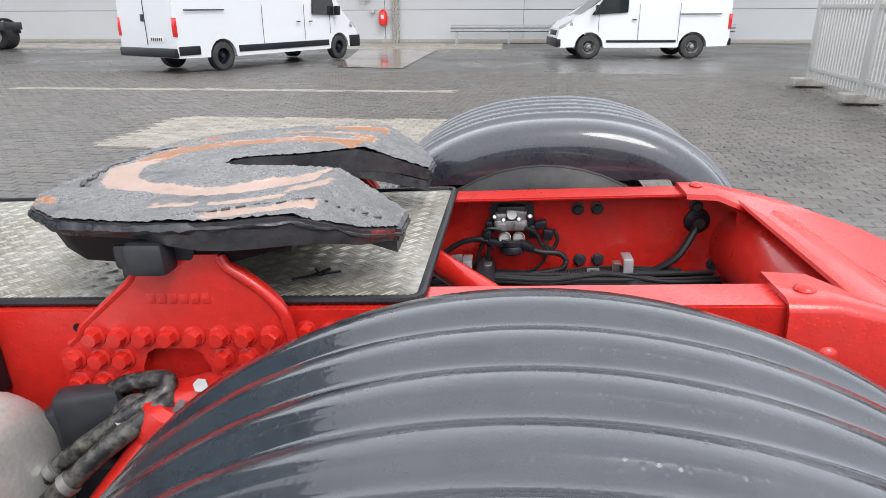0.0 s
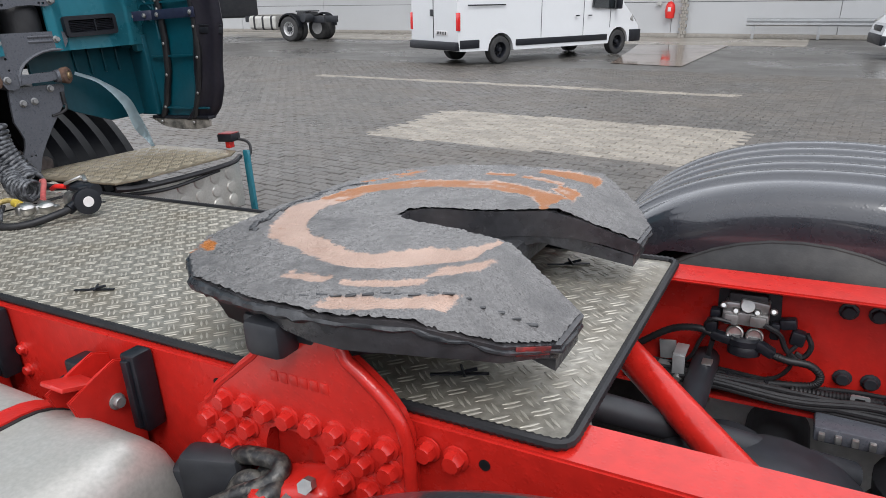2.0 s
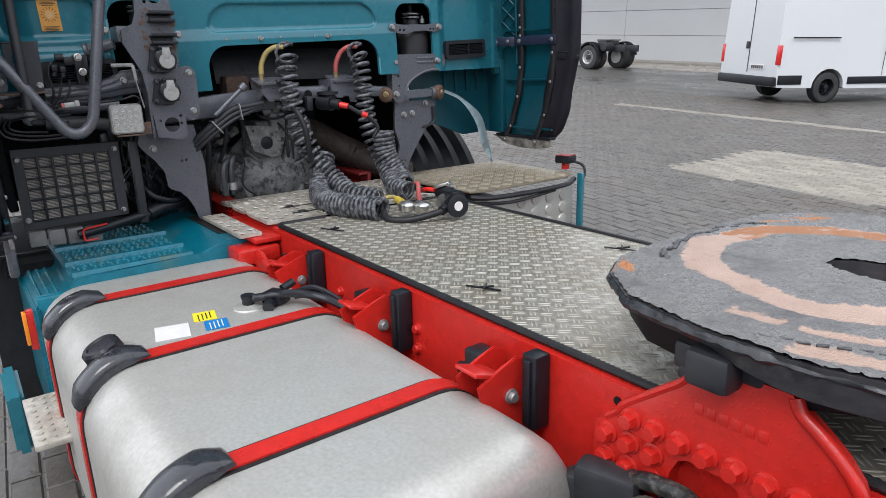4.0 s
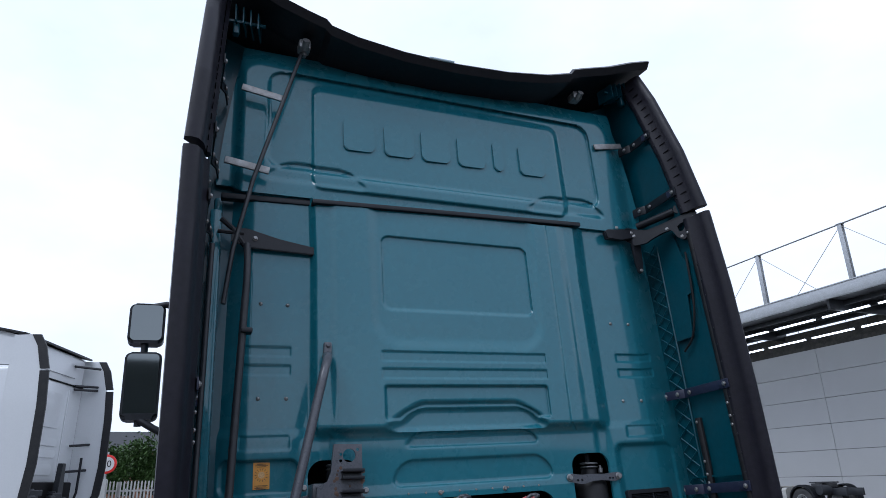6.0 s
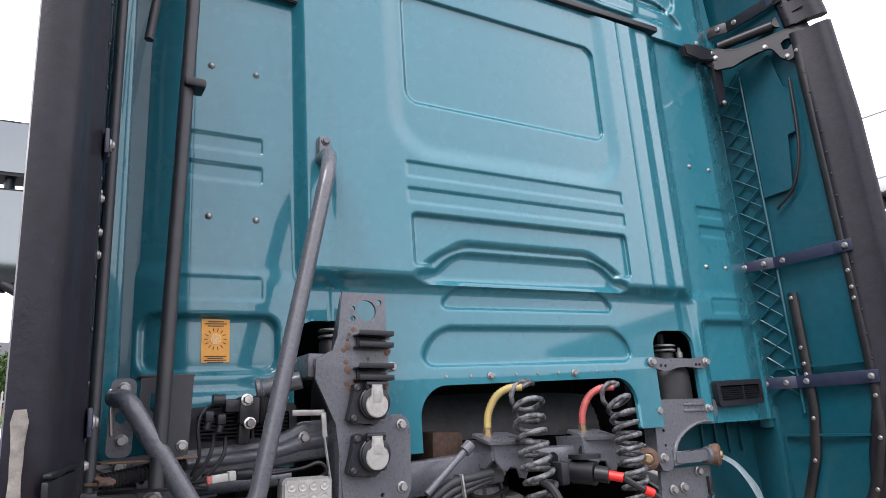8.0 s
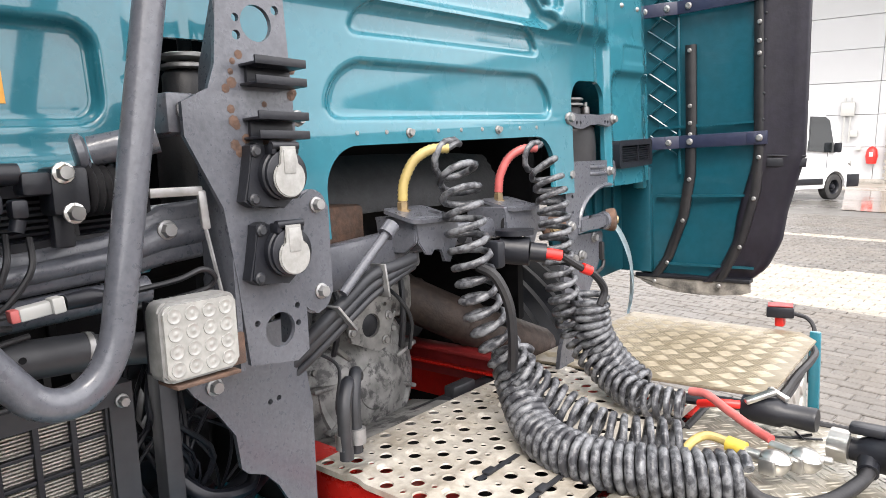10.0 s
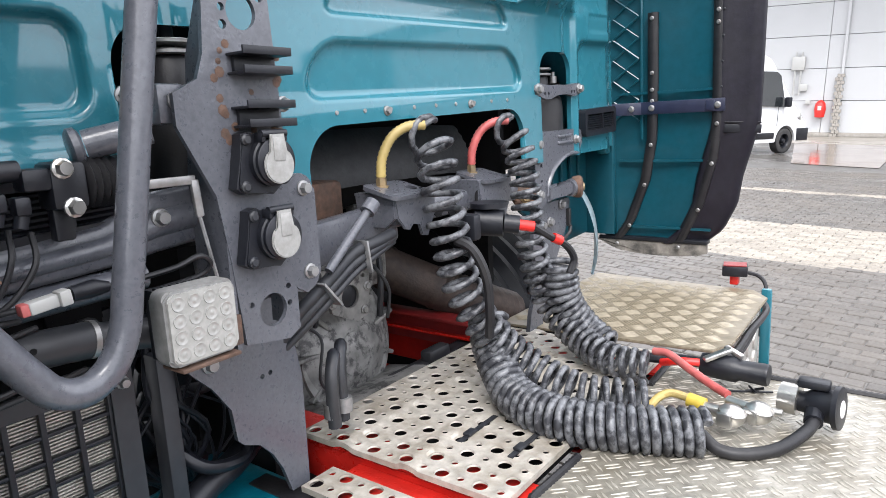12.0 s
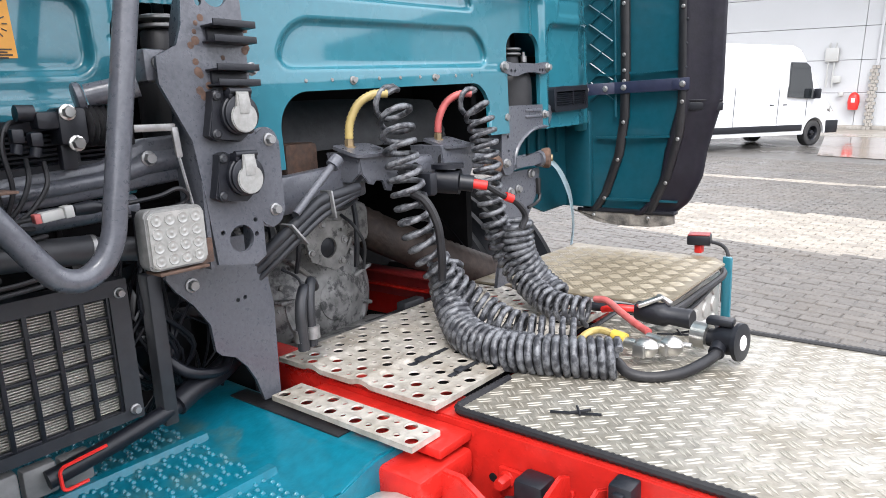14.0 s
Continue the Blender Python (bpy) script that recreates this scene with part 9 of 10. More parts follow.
tube(bm, [(0.035, -0.505, 0.885), (0.04, -0.53, 0.885)], 0.012, 6)
tube(bm, [(0.07, -0.49, 0.915), (0.08, -0.512, 0.928)], 0.013, 6)
pieces("shock_bolt", bm, STEEL, lorry)
bm = nb()
box(bm, (-0.165, -0.48, 0.835), (0.12, 0.06, 0.13), (0, 0, 18), 0.014)
box(bm, (-0.22, -0.50, 0.80), (0.05, 0.05, 0.14), (0, 0, 25), 0.012)
part("hose_bracket", bm, GREY_DARK, lorry)
bm = nb()
box(bm, (-0.10, -0.47, 0.62), (0.42, 0.10, 0.26), None, 0.02)
part("frame_bracket", bm, GREY_DARK, lorry)


# ---- yard: level world, metres ----
ground = tagged(new("ground", finish(box(nb(), (0, 0, -0.06), (900, 900, 0.10)), "ground", JOINT)), "dark wet jointing sand under the pavers", "ground", kind="structure")
WY = 28.0


def far_paving():
    """Paving too far off to tell its stones apart, with the courses in the surface."""
    m = material("distant_wet_paving", (0.10, 0.094, 0.086), 0.38, grain=0.2, grain_scale=3, dirt=0.5, dirt_colour=(0.08, 0.075, 0.07), dirt_scale=0.25, rough_vary=0.2)
    n, l = m.node_tree.nodes, m.node_tree.links
    brick, co, bump, mp = n.new("ShaderNodeTexBrick"), n.new("ShaderNodeTexCoord"), n.new("ShaderNodeBump"), n.new("ShaderNodeMapping")
    brick.inputs["Scale"].default_value = 1.0
    brick.inputs["Brick Width"].default_value, brick.inputs["Row Height"].default_value = 0.21, 0.105
    brick.inputs["Mortar Size"].default_value = 0.006
    brick.inputs["Color1"].default_value, brick.inputs["Color2"].default_value, brick.inputs["Mortar"].default_value = (1, 1, 1, 1), (0.75, 0.75, 0.75, 1), (0.25, 0.25, 0.25, 1)
    p = n["Principled BSDF"]
    old = p.inputs["Base Color"].links[0].from_socket
    mix = n.new("ShaderNodeMixRGB")
    mix.blend_type, mix.inputs[0].default_value = "MULTIPLY", 0.75
    bump.inputs["Strength"].default_value, bump.inputs["Distance"].default_value = 0.5, 0.01
    mp.inputs["Rotation"].default_value = (0, 0, radians(-4))
    l.new(co.outputs["Object"], mp.inputs["Vector"]), l.new(mp.outputs[0], brick.inputs["Vector"])
    l.new(old, mix.inputs[1]), l.new(brick.outputs["Color"], mix.inputs[2]), l.new(mix.outputs[0], p.inputs["Base Color"])
    l.new(brick.outputs["Color"], bump.inputs["Height"]), l.new(bump.outputs[0], p.inputs["Normal"])
    return m


bm = nb()
prism(bm, [(-70, -40), (70, -40), (70, WY - 0.1), (-70, WY - 0.1)], "z", -0.02, -0.008)
paving = tagged(new("pavement", finish(bm, "pavement", far_paving())), "wet grey concrete block paving of a lorry yard", "pavement", kind="structure")

# stones near the lorry: single pieces where the camera passes, joined beyond
random.seed(3)
YAW = radians(-4)
cy_, sy_ = math.cos(YAW), math.sin(YAW)


def to_yard(u, v):
    return u * cy_ - v * sy_, u * sy_ + v * cy_


def pale(x, y):
    """Patches relaid in paler stone."""
    return (-4.15 < x < 0.0 and 5.5 < y < 7.65) or (-9.2 < x < -0.4 and 10.70 < y < 11.0)


def stone_mesh(mat, name):
    bm = nb()
    a, b, h = 0.1015, 0.049, 0.006
    lo = [bm.verts.new((sx * a, sy * b, -0.03)) for sx, sy in ((-1, -1), (1, -1), (1, 1), (-1, 1))]
    mid = [bm.verts.new((sx * a, sy * b, -h)) for sx, sy in ((-1, -1), (1, -1), (1, 1), (-1, 1))]
    top = [bm.verts.new((sx * (a - 0.007), sy * (b - 0.007), 0)) for sx, sy in ((-1, -1), (1, -1), (1, 1), (-1, 1))]
    for A, B in ((lo, mid), (mid, top)):
        for k in range(4):
            bm.faces.new((A[k], A[(k + 1) % 4], B[(k + 1) % 4], B[k]))
    bm.faces.new(top)
    return finish(bm, name, mat, smooth=False)


PAVER_ME = stone_mesh(PAVER, "paver")
rest = {False: ([], []), True: ([], [])}
singles = []
for j in range(-45, 150):
    v = j * 0.105
    for i in range(-95, 50):
        u = i * 0.21 + (0.105 if j % 2 else 0)
        x, y = to_yard(u, v)
        if not (-17 < x < 7.5 and -4.5 < y < 14.5):
            continue
        if -4.4 < x < 1.2 and -0.9 < y < 0.9:
            continue
        dz = random.uniform(-0.0035, 0.0035)
        tilt = random.uniform(-0.008, 0.008)
        if -3.9 < x < -2.2 and -2.6 < y < -1.55 and len(singles) < 150 or (-1.9 < x < -0.3 and 1.5 < y < 2.6 and len(singles) < 300):
            singles.append((x, y, dz, tilt))
            continue
        vs, fs = rest[pale(x, y)]
        a, b = 0.1015, 0.049
        n0 = len(vs)
        for s, z in ((1.0, -0.03), (1.0, -0.006), (0.90, 0.0)):
            for sx, sy in ((-1, -1), (1, -1), (1, 1), (-1, 1)):
                pu, pv = sx * (a if s == 1.0 else a - 0.007), sy * (b if s == 1.0 else b - 0.007)
                vs.append((x + pu * cy_ - pv * sy_, y + pu * sy_ + pv * cy_, z + dz + pu * tilt))
        for r in (0, 4):
            fs += [(n0 + r + k, n0 + r + (k + 1) % 4, n0 + r + 4 + (k + 1) % 4, n0 + r + 4 + k) for k in range(4)]
        fs.append((n0 + 8, n0 + 9, n0 + 10, n0 + 11))
for p, (vs, fs) in rest.items():
    me = bpy.data.meshes.new("paver_field")
    me.from_pydata(vs, [], fs)
    me.materials.append(PAVER_LIGHT if p else PAVER)
    ob = new("paver_field", me)
    ob.parent = paving
    tagged(ob, "pale relaid concrete pavers" if p else "wet grey concrete pavers", kind="stuff")
# drain line and concrete apron by the wall
bm = nb()
prism(bm, [(-70, WY - 5.2), (0.2, WY - 4.4), (0.2, WY - 0.1), (-70, WY - 0.1)], "z", -0.006, 0.004)
tagged(new("concrete_apron", finish(bm, "concrete_apron", material("wet_concrete_apron", (0.26, 0.235, 0.20), 0.45, grain=0.15, grain_scale=4, dirt=0.5, dirt_colour=(0.16, 0.145, 0.125), dirt_scale=0.3, rough_vary=0.25))), "pale concrete apron along the wall", "pavement", kind="structure")
bm = nb()
prism(bm, [(-3.95, 15.9), (-2.2, 15.6), (-2.1, 23.5), (-5.0, 23.2)], "z", 0.004, 0.008)
tagged(new("wash_slab", finish(bm, "wash_slab", material("wet_slab", (0.17, 0.13, 0.105), 0.12, grain=0.1, dirt=0.4, dirt_colour=(0.12, 0.10, 0.085), dirt_scale=0.6, rough_vary=0.1))), "wet brownish concrete slab with standing water", "pavement", kind="structure")


# ---- warehouse ----
def warehouse():
    w = tagged(new("wall_north", finish(box(nb(), (-20, WY + 0.3, 4.1), (110, 0.3, 8.4)), "wall_north", JOINT)), "grey panelled warehouse wall", "wall", kind="structure")
    random.seed(11)
    me = {}
    for i in range(14):
        for j in range(6):
            L, Hh = 5.9, 1.19
            if "p" not in me:
                bm = nb()
                box(bm, (0, 0, 0), (L + 0.016, 0.10, Hh - 0.008), None, 0.006, 1)
                me["p"] = finish(bm, "panel", WALL)
            same("panel", me["p"], w, Matrix.Translation((-55.3 + 5.93 * i, WY + 0.11 + random.uniform(-0.004, 0.004), 0.75 + 1.2 * j)))
    bm = nb()
    box(bm, (-20, WY + 0.07, 0.08), (110, 0.16, 0.16), None, 0.01)
    ob = part("plinth", bm, CONCRETE, w)
    return w


wall = warehouse()
bm = nb()
for j in range(18):
    for i in range(2):
        box(bm, (-4.50 + 0.125 * i + (0.06 if j % 2 else 0), WY - 0.06, 0.06 + 0.13 * j), (0.115, 0.12, 0.12), None, 0.006, 1)
pieces("pier_block", bm, CONCRETE, wall)
bm = nb()
for k in range(1):
    box(bm, (-4.35, WY - 0.02, 3.8), (0.10, 0.10, 7.2), None, 0.01)
part("downpipe", bm, WALL, wall)
# canopy along the wall
canopy = thing("canopy", Matrix.Identity(4), "steel canopy roof along the warehouse with strip lights", "roof", kind="structure")
bm = nb()
box(bm, (-25, 24.0, 8.72), (80, 0.12, 0.52), None, 0.01)
box(bm, (-25, 23.94, 8.99), (80, 0.05, 0.05), None, 0.005)
part("fascia", bm, GALV, canopy)
bm = nb()
box(bm, (-25, 26.2, 8.55), (80, 4.3, 0.10))
part("roof_sheet", bm, GREY_DARK, canopy)
bm = nb()
for k in range(14):
    x = -60 + 5.93 * k
    box(bm, (x, 26.2, 8.27), (0.12, 4.2, 0.44), None, 0.01)
for y in (25.0, 26.3, 27.6):
    box(bm, (-25, y, 8.38), (80, 0.10, 0.20), None, 0.01)
pieces("roof_beam", bm, GREY_DARK, canopy)
for y, z in ((24.9, 7.98), (27.3, 7.72)):
    for k in range(22):
        bm = nb()
        box(bm, (-60 + 2.6 * k, y, z), (2.2, 0.10, 0.07), None, 0.01)
        lamp_tube = part("strip_light", bm, STRIP_LIGHT, canopy)
        bm = nb()
        for e in (-0.8, 0.8):
            tube(bm, [(-60 + 2.6 * k + e, y, z), (-60 + 2.6 * k + e, y, 8.5)], 0.012, 5)
        part("hanger", bm, GREY_DARK, lamp_tube)
# netting masts on the roof edge
masts = thing("roof_mast_line", Matrix.Identity(4), "galvanised masts with wires along the roof edge", "mast")
for k in range(7):
    x = -39.2 + 4.4 * k
    bm = nb()
    box(bm, (x, 24.15, 10.2), (0.055, 0.19, 2.5), None, 0.006)
    for e in (-0.08, 0.08):
        box(bm, (x, 24.15 + e, 10.2), (0.19, 0.022, 2.5), None, 0.004)
    box(bm, (x, 24.15, 11.46), (0.24, 0.24, 0.03), None, 0.004)
    part("mast", bm, GALV, masts)
bm = nb()
tube(bm, [(-43.0, 24.15, 11.46), (-9, 24.15, 11.46)], 0.032, 6)
for k in range(6):
    x = -39.2 + 4.4 * k
    tube(bm, [(x, 24.15, 11.4), (x + 2.75, 24.15, 9.0)], 0.013, 5)
    tube(bm, [(x + 4.4, 24.15, 11.4), (x + 1.65, 24.15, 9.0)], 0.013, 5)
pieces("wire", bm, STEEL, masts)
# unseen walls added to close the yard behind and beside the walk, for reflections
UNSEEN_WALL = material("unseen_wall_dark", (0.10, 0.115, 0.11), 0.7, grain=0.1, dirt=0.4, dirt_colour=(0.05, 0.06, 0.05), dirt_scale=0.4)
for nm, c, d in (("wall_east", (44, -14, 4.2), (0.4, 100, 8.4)), ("wall_south", (4, -46, 4.2), (80, 0.4, 8.4))):
    tagged(new(nm, finish(box(nb(), c, d, None, 0.02), nm, UNSEEN_WALL)), "plain dark wall added out of view, for the paint's reflections", "wall", kind="structure")
# crash barrier
barrier = thing("crash_barrier", Matrix.Identity(4), "galvanised crash barrier in front of the wall", "barrier")
bm = nb()
sec = [(0, 0.76), (0.05, 0.72), (0.05, 0.66), (0.0, 0.62), (0.05, 0.58), (0.05, 0.52), (0, 0.48), (-0.02, 0.48), (-0.02, 0.76)]
prism(bm, [(WY - 0.62 - a, b) for a, b in sec], "x", -2.0, 9.5)
part("beam", bm, GALV, barrier)
for k in range(6):
    bm = nb()
    box(bm, (-1.75 + 2.2 * k, WY - 0.55, 0.36), (0.10, 0.10, 0.72), None, 0.005)
    part("post", bm, GALV, barrier)
# fire point
fire = thing("fire_extinguisher", Matrix.Translation((-4.95, WY - 0.1, 0.72)), "red covered fire extinguisher hanging on the wall", "extinguisher")
bm = nb()
lathe(bm, [(0, 0.02), (0.02, 0.16), (0.30, 0.20), (0.52, 0.17), (0.62, 0.10), (0.66, 0.02)], (0, 0, 0), (0, 0, 1), 18)
part("cover", bm, RED_PLASTIC, fire)
bm = nb()
box(bm, (0, -0.19, 0.36), (0.12, 0.02, 0.16), None, 0.004)
part("badge", bm, PAPER, fire)
ebox = thing("electric_box", Matrix.Translation((-5.85, WY - 0.05, 2.75)), "grey electric box with conduits on the wall", "box")
bm = nb()
box(bm, (0, 0, 0), (0.45, 0.14, 0.50), None, 0.02)
part("case", bm, WHITE_PLASTIC, ebox)
bm = nb()
for dx in (-0.1, 0.1):
    tube(bm, [(dx, 0, -0.25), (dx, 0, -1.2)], 0.03, 8)
    tube(bm, [(dx, 0, 0.25), (dx, 0, 0.42)], 0.03, 8)
box(bm, (0.25, 0, -0.9), (0.25, 0.06, 0.25), None, 0.01)
box(bm, (0.45, 0, -1.45), (0.16, 0.10, 0.16), None, 0.01)
pieces("conduit", bm, WHITE_PLASTIC, ebox)


# ---- white palisade fence on concrete feet ----
def fence_panel(m, name, label):
    f = thing(name, m, label, "fence", "white yard fence panels")
    for x in (-1.2, 1.2):
        bm = nb()
        box(bm, (x, 0, 0.92), (0.16, 0.12, 1.75), None, 0.008)
        part("post", bm, WHITE_PLASTIC, f)
    bm = nb()
    for z in (0.35, 1.45):
        box(bm, (0, 0.03, z), (2.3, 0.03, 0.07), None, 0.004)
    part("cross_rail", bm, WHITE_PLASTIC, f)
    bm = nb()
    prism(bm, [(-0.031, -0.82), (0.031, -0.82), (0.031, 0.80), (0, 0.86), (-0.031, 0.80)], "y", -0.012, 0.012)
    me = finish(bm, "pale", WHITE_PLASTIC)
    for k in range(17):
        same("pale", me, f, Matrix.Translation((-1.02 + 0.1275 * k, 0, 0.98)))
    bm = nb()
    box(bm, (1.2, 0, 0.10), (0.34, 0.62, 0.14), None, 0.02)
    box(bm, (1.2, 0, 0.015), (0.10, 0.50, 0.03))
    part("foot_block", bm, CONCRETE, f)
    return f


f0 = fence_panel(Matrix.Translation((5.98, 8.42, 0)) @ Matrix.Rotation(radians(86), 4, "Z"), "fence_panel", "white palisade fence panel on concrete feet")
for k in (-1, 1):
    copy_thing(f0, Matrix.Translation((5.98 + 0.17 * k, 8.42 + 2.39 * k, 0)) @ Matrix.Rotation(radians(86), 4, "Z"))
for k in range(8):
    copy_thing(f0, Matrix.Translation((-30.0, -9.0 + 2.42 * k, 0.0)) @ Matrix.Rotation(radians(90), 4, "Z"))


# ---- vehicles ----
def van(m, label, L, H, W, wb, front_over, hood, tall):
    """A panel van: x runs to its nose, the origin lies below its middle. Body, doors, glass, lamps and wheels are parts."""
    v = thing("panel_van", m, label, "van", "parked white vans")
    xf = L / 2
    xr = -L / 2
    wf, wr = xf - front_over, xf - front_over - wb
    hw = W / 2
    top = [(xr, 0.62), (xr, H - 0.12), (xr + 0.10, H), (xf - hood - 0.85, H), (xf - hood - 0.55, H - 0.10), (xf - hood + 0.28, 1.32 if tall else 1.22), (xf - 0.30, 1.05), (xf - 0.08, 0.86), (xf, 0.55), (xf - 0.02, 0.36)]
    arch = lambda c: [(c + 0.42 * math.cos(radians(a)), 0.34 + 0.42 * math.sin(radians(a))) for a in range(0, 181, 20)]
    low = arch(wf) + arch(wr)
    low = [(xf - 0.10, 0.32)] + arch(wf) + [(wf - 0.46, 0.32), (wr + 0.46, 0.32)] + arch(wr) + [(xr + 0.05, 0.36)]
    outline_ = top + low
    bm = nb()
    vs = {s: [bm.verts.new((x, s * (hw - (0.10 * max(0, (z - 1.15) / (H - 1.15)) ** 2 if z > 1.15 else 0) - (0.06 if x > xf - 0.12 else 0)), z)) for x, z in outline_] for s in (-1, 1)}
    n = len(outline_)
    bm.faces.new(vs[-1]), bm.faces.new(vs[1][::-1])
    for k in range(n):
        bm.faces.new((vs[-1][k], vs[-1][(k + 1) % n], vs[1][(k + 1) % n], vs[1][k]))
    bmesh.ops.bevel(bm, geom=[e for e in bm.edges if abs(e.verts[0].co.y - e.verts[1].co.y) < 0.2 and e.verts[0].co.z > 0.8 and e.verts[1].co.z > 0.8], offset=0.06, segments=3, affect="EDGES", clamp_overlap=True)
    part("body", bm, WHITE, v, sharp=30)
    for s in (-1, 1):
        bm = nb()
        x0 = xf - hood - 0.40
        zt = H - 0.42 if tall else H - 0.20
        g = [(x0 - 0.62, 1.30), (x0 + 0.42, 1.24), (x0 + 0.10, zt - 0.10), (x0 - 0.08, zt), (x0 - 0.62, zt)]
        prism(bm, g, "y", s * (hw - 0.045), s * (hw + 0.004), 0.004)
        part("side_window", bm, GLASS, v)
        bm = nb()
        box(bm, ((wf + wr) / 2, s * (hw + 0.006), 0.50), (wb - 1.0, 0.03, 0.16 if tall else 0.07), None, 0.01)
        if tall:
            box(bm, (xr + 0.35, s * (hw + 0.006), 0.52), (0.60, 0.03, 0.20), None, 0.01)
            box(bm, (xf - 0.25, s * (hw - 0.02), 0.50), (0.50, 0.06, 0.34), None, 0.02)
        pieces("side_moulding", bm, BLACK, v)
        bm = nb()
        box(bm, (xr + 0.9, s * (hw + 0.004), 1.42 if tall else 1.25), (1.2, 0.02, 0.03), None, 0.004)
        for xx in (wf - 1.25, wf - 1.75) if tall else (wf - 1.28,):
            box(bm, (xx, s * (hw + 0.012), 1.10), (0.13, 0.03, 0.03), None, 0.006)
        pieces("door_handle", bm, BLACK, v)
        bm = nb()
        for xx in (wf - 0.40, wf - 1.50, wf - 3.1) if tall else (wf - 0.25, wf - 1.42, wf - 2.6):
            box(bm, (xx, s * (hw + 0.0005), 1.0), (0.008, 0.012, 1.1 if xx < wf - 0.9 else 0.5))
        pieces("door_seam", bm, GREY_DARK, v)
        bm = nb()
        box(bm, (x0 + 0.30, s * (hw + 0.14), 1.38), (0.10, 0.18, 0.26), None, 0.03)
        part("door_mirror", bm, BLACK, v)
        bm = nb()
        box(bm, (xf - 0.28, s * (hw - 0.17), 0.93), (0.42, 0.22, 0.16), (0, 28, s * -18), 0.03)
        part("headlight", bm, LED_LENS, v)
        bm = nb()
        box(bm, (xr + 0.02, s * (hw - 0.03), 1.05), (0.08, 0.10, 0.42), None, 0.015)
        part("tail_light", bm, RED_LENS, v)
        for c in (wf, wr):
            e = new("wheel")
            e.parent = v
            wheel_parts(e, (c, s * (hw - 0.13), 0.345), s, r=0.345, w=0.22, rim_mat=BLACK if tall else STEEL, hub_mat=BLACK if tall else STEEL, nuts=5)
    bm = nb()
    box(bm, (xf - 0.06, 0, 0.46), (0.16, W - 0.10, 0.26), None, 0.04)
    box(bm, (xr - 0.01, 0, 0.48), (0.14, W - 0.02, 0.20), None, 0.03)
    pieces("bumper", bm, BLACK, v)
    bm = nb()
    box(bm, (xf - 0.05, 0, 0.72), (0.05, W * 0.52, 0.16), None, 0.02)
    part("radiator_grille", bm, BLACK, v)
    bm = nb()
    prism(bm, [(xf - hood - 0.50, H - 0.15), (xf - hood + 0.24, 1.34 if tall else 1.24), (xf - hood + 0.26, 1.36 if tall else 1.26), (xf - hood - 0.48, H - 0.13)], "y", -hw + 0.16, hw - 0.16)
    part("windscreen", bm, GLASS, v)
    bm = nb()
    box(bm, (xr - 0.005, 0, 1.45), (0.02, 0.012, 1.6))
    box(bm, (xr - 0.01, 0.08, 1.25), (0.03, 0.10, 0.16), None, 0.008)
    pieces("rear_door_seam", bm, GREY_DARK, v)
    bm = nb()
    box(bm, (xr - 0.012, -0.35, 0.78), (0.012, 0.50, 0.11), None, 0.004)
    plate = part("plate_panel", bm, PAPER, v)
    bm = nb()
    for k in range(6):
        box(bm, (xr - 0.020, -0.53 + 0.07 * k, 0.78), (0.004, 0.045, 0.07))
    part("plate_bars", bm, INK, plate)
    return v


van(Matrix.Translation((-6.56, 17.11, 0)) @ Matrix.Rotation(radians(65), 4, "Z"), "tall white panel van with black lower trim", 6.84, 2.59, 2.04, 4.49, 0.99, 1.10, True)
van(Matrix.Translation((4.30, 20.2, 0)) @ Matrix.Rotation(radians(186), 4, "Z"), "small white panel van with black side strip", 5.05, 1.98, 1.98, 3.05, 0.94, 1.00, False)


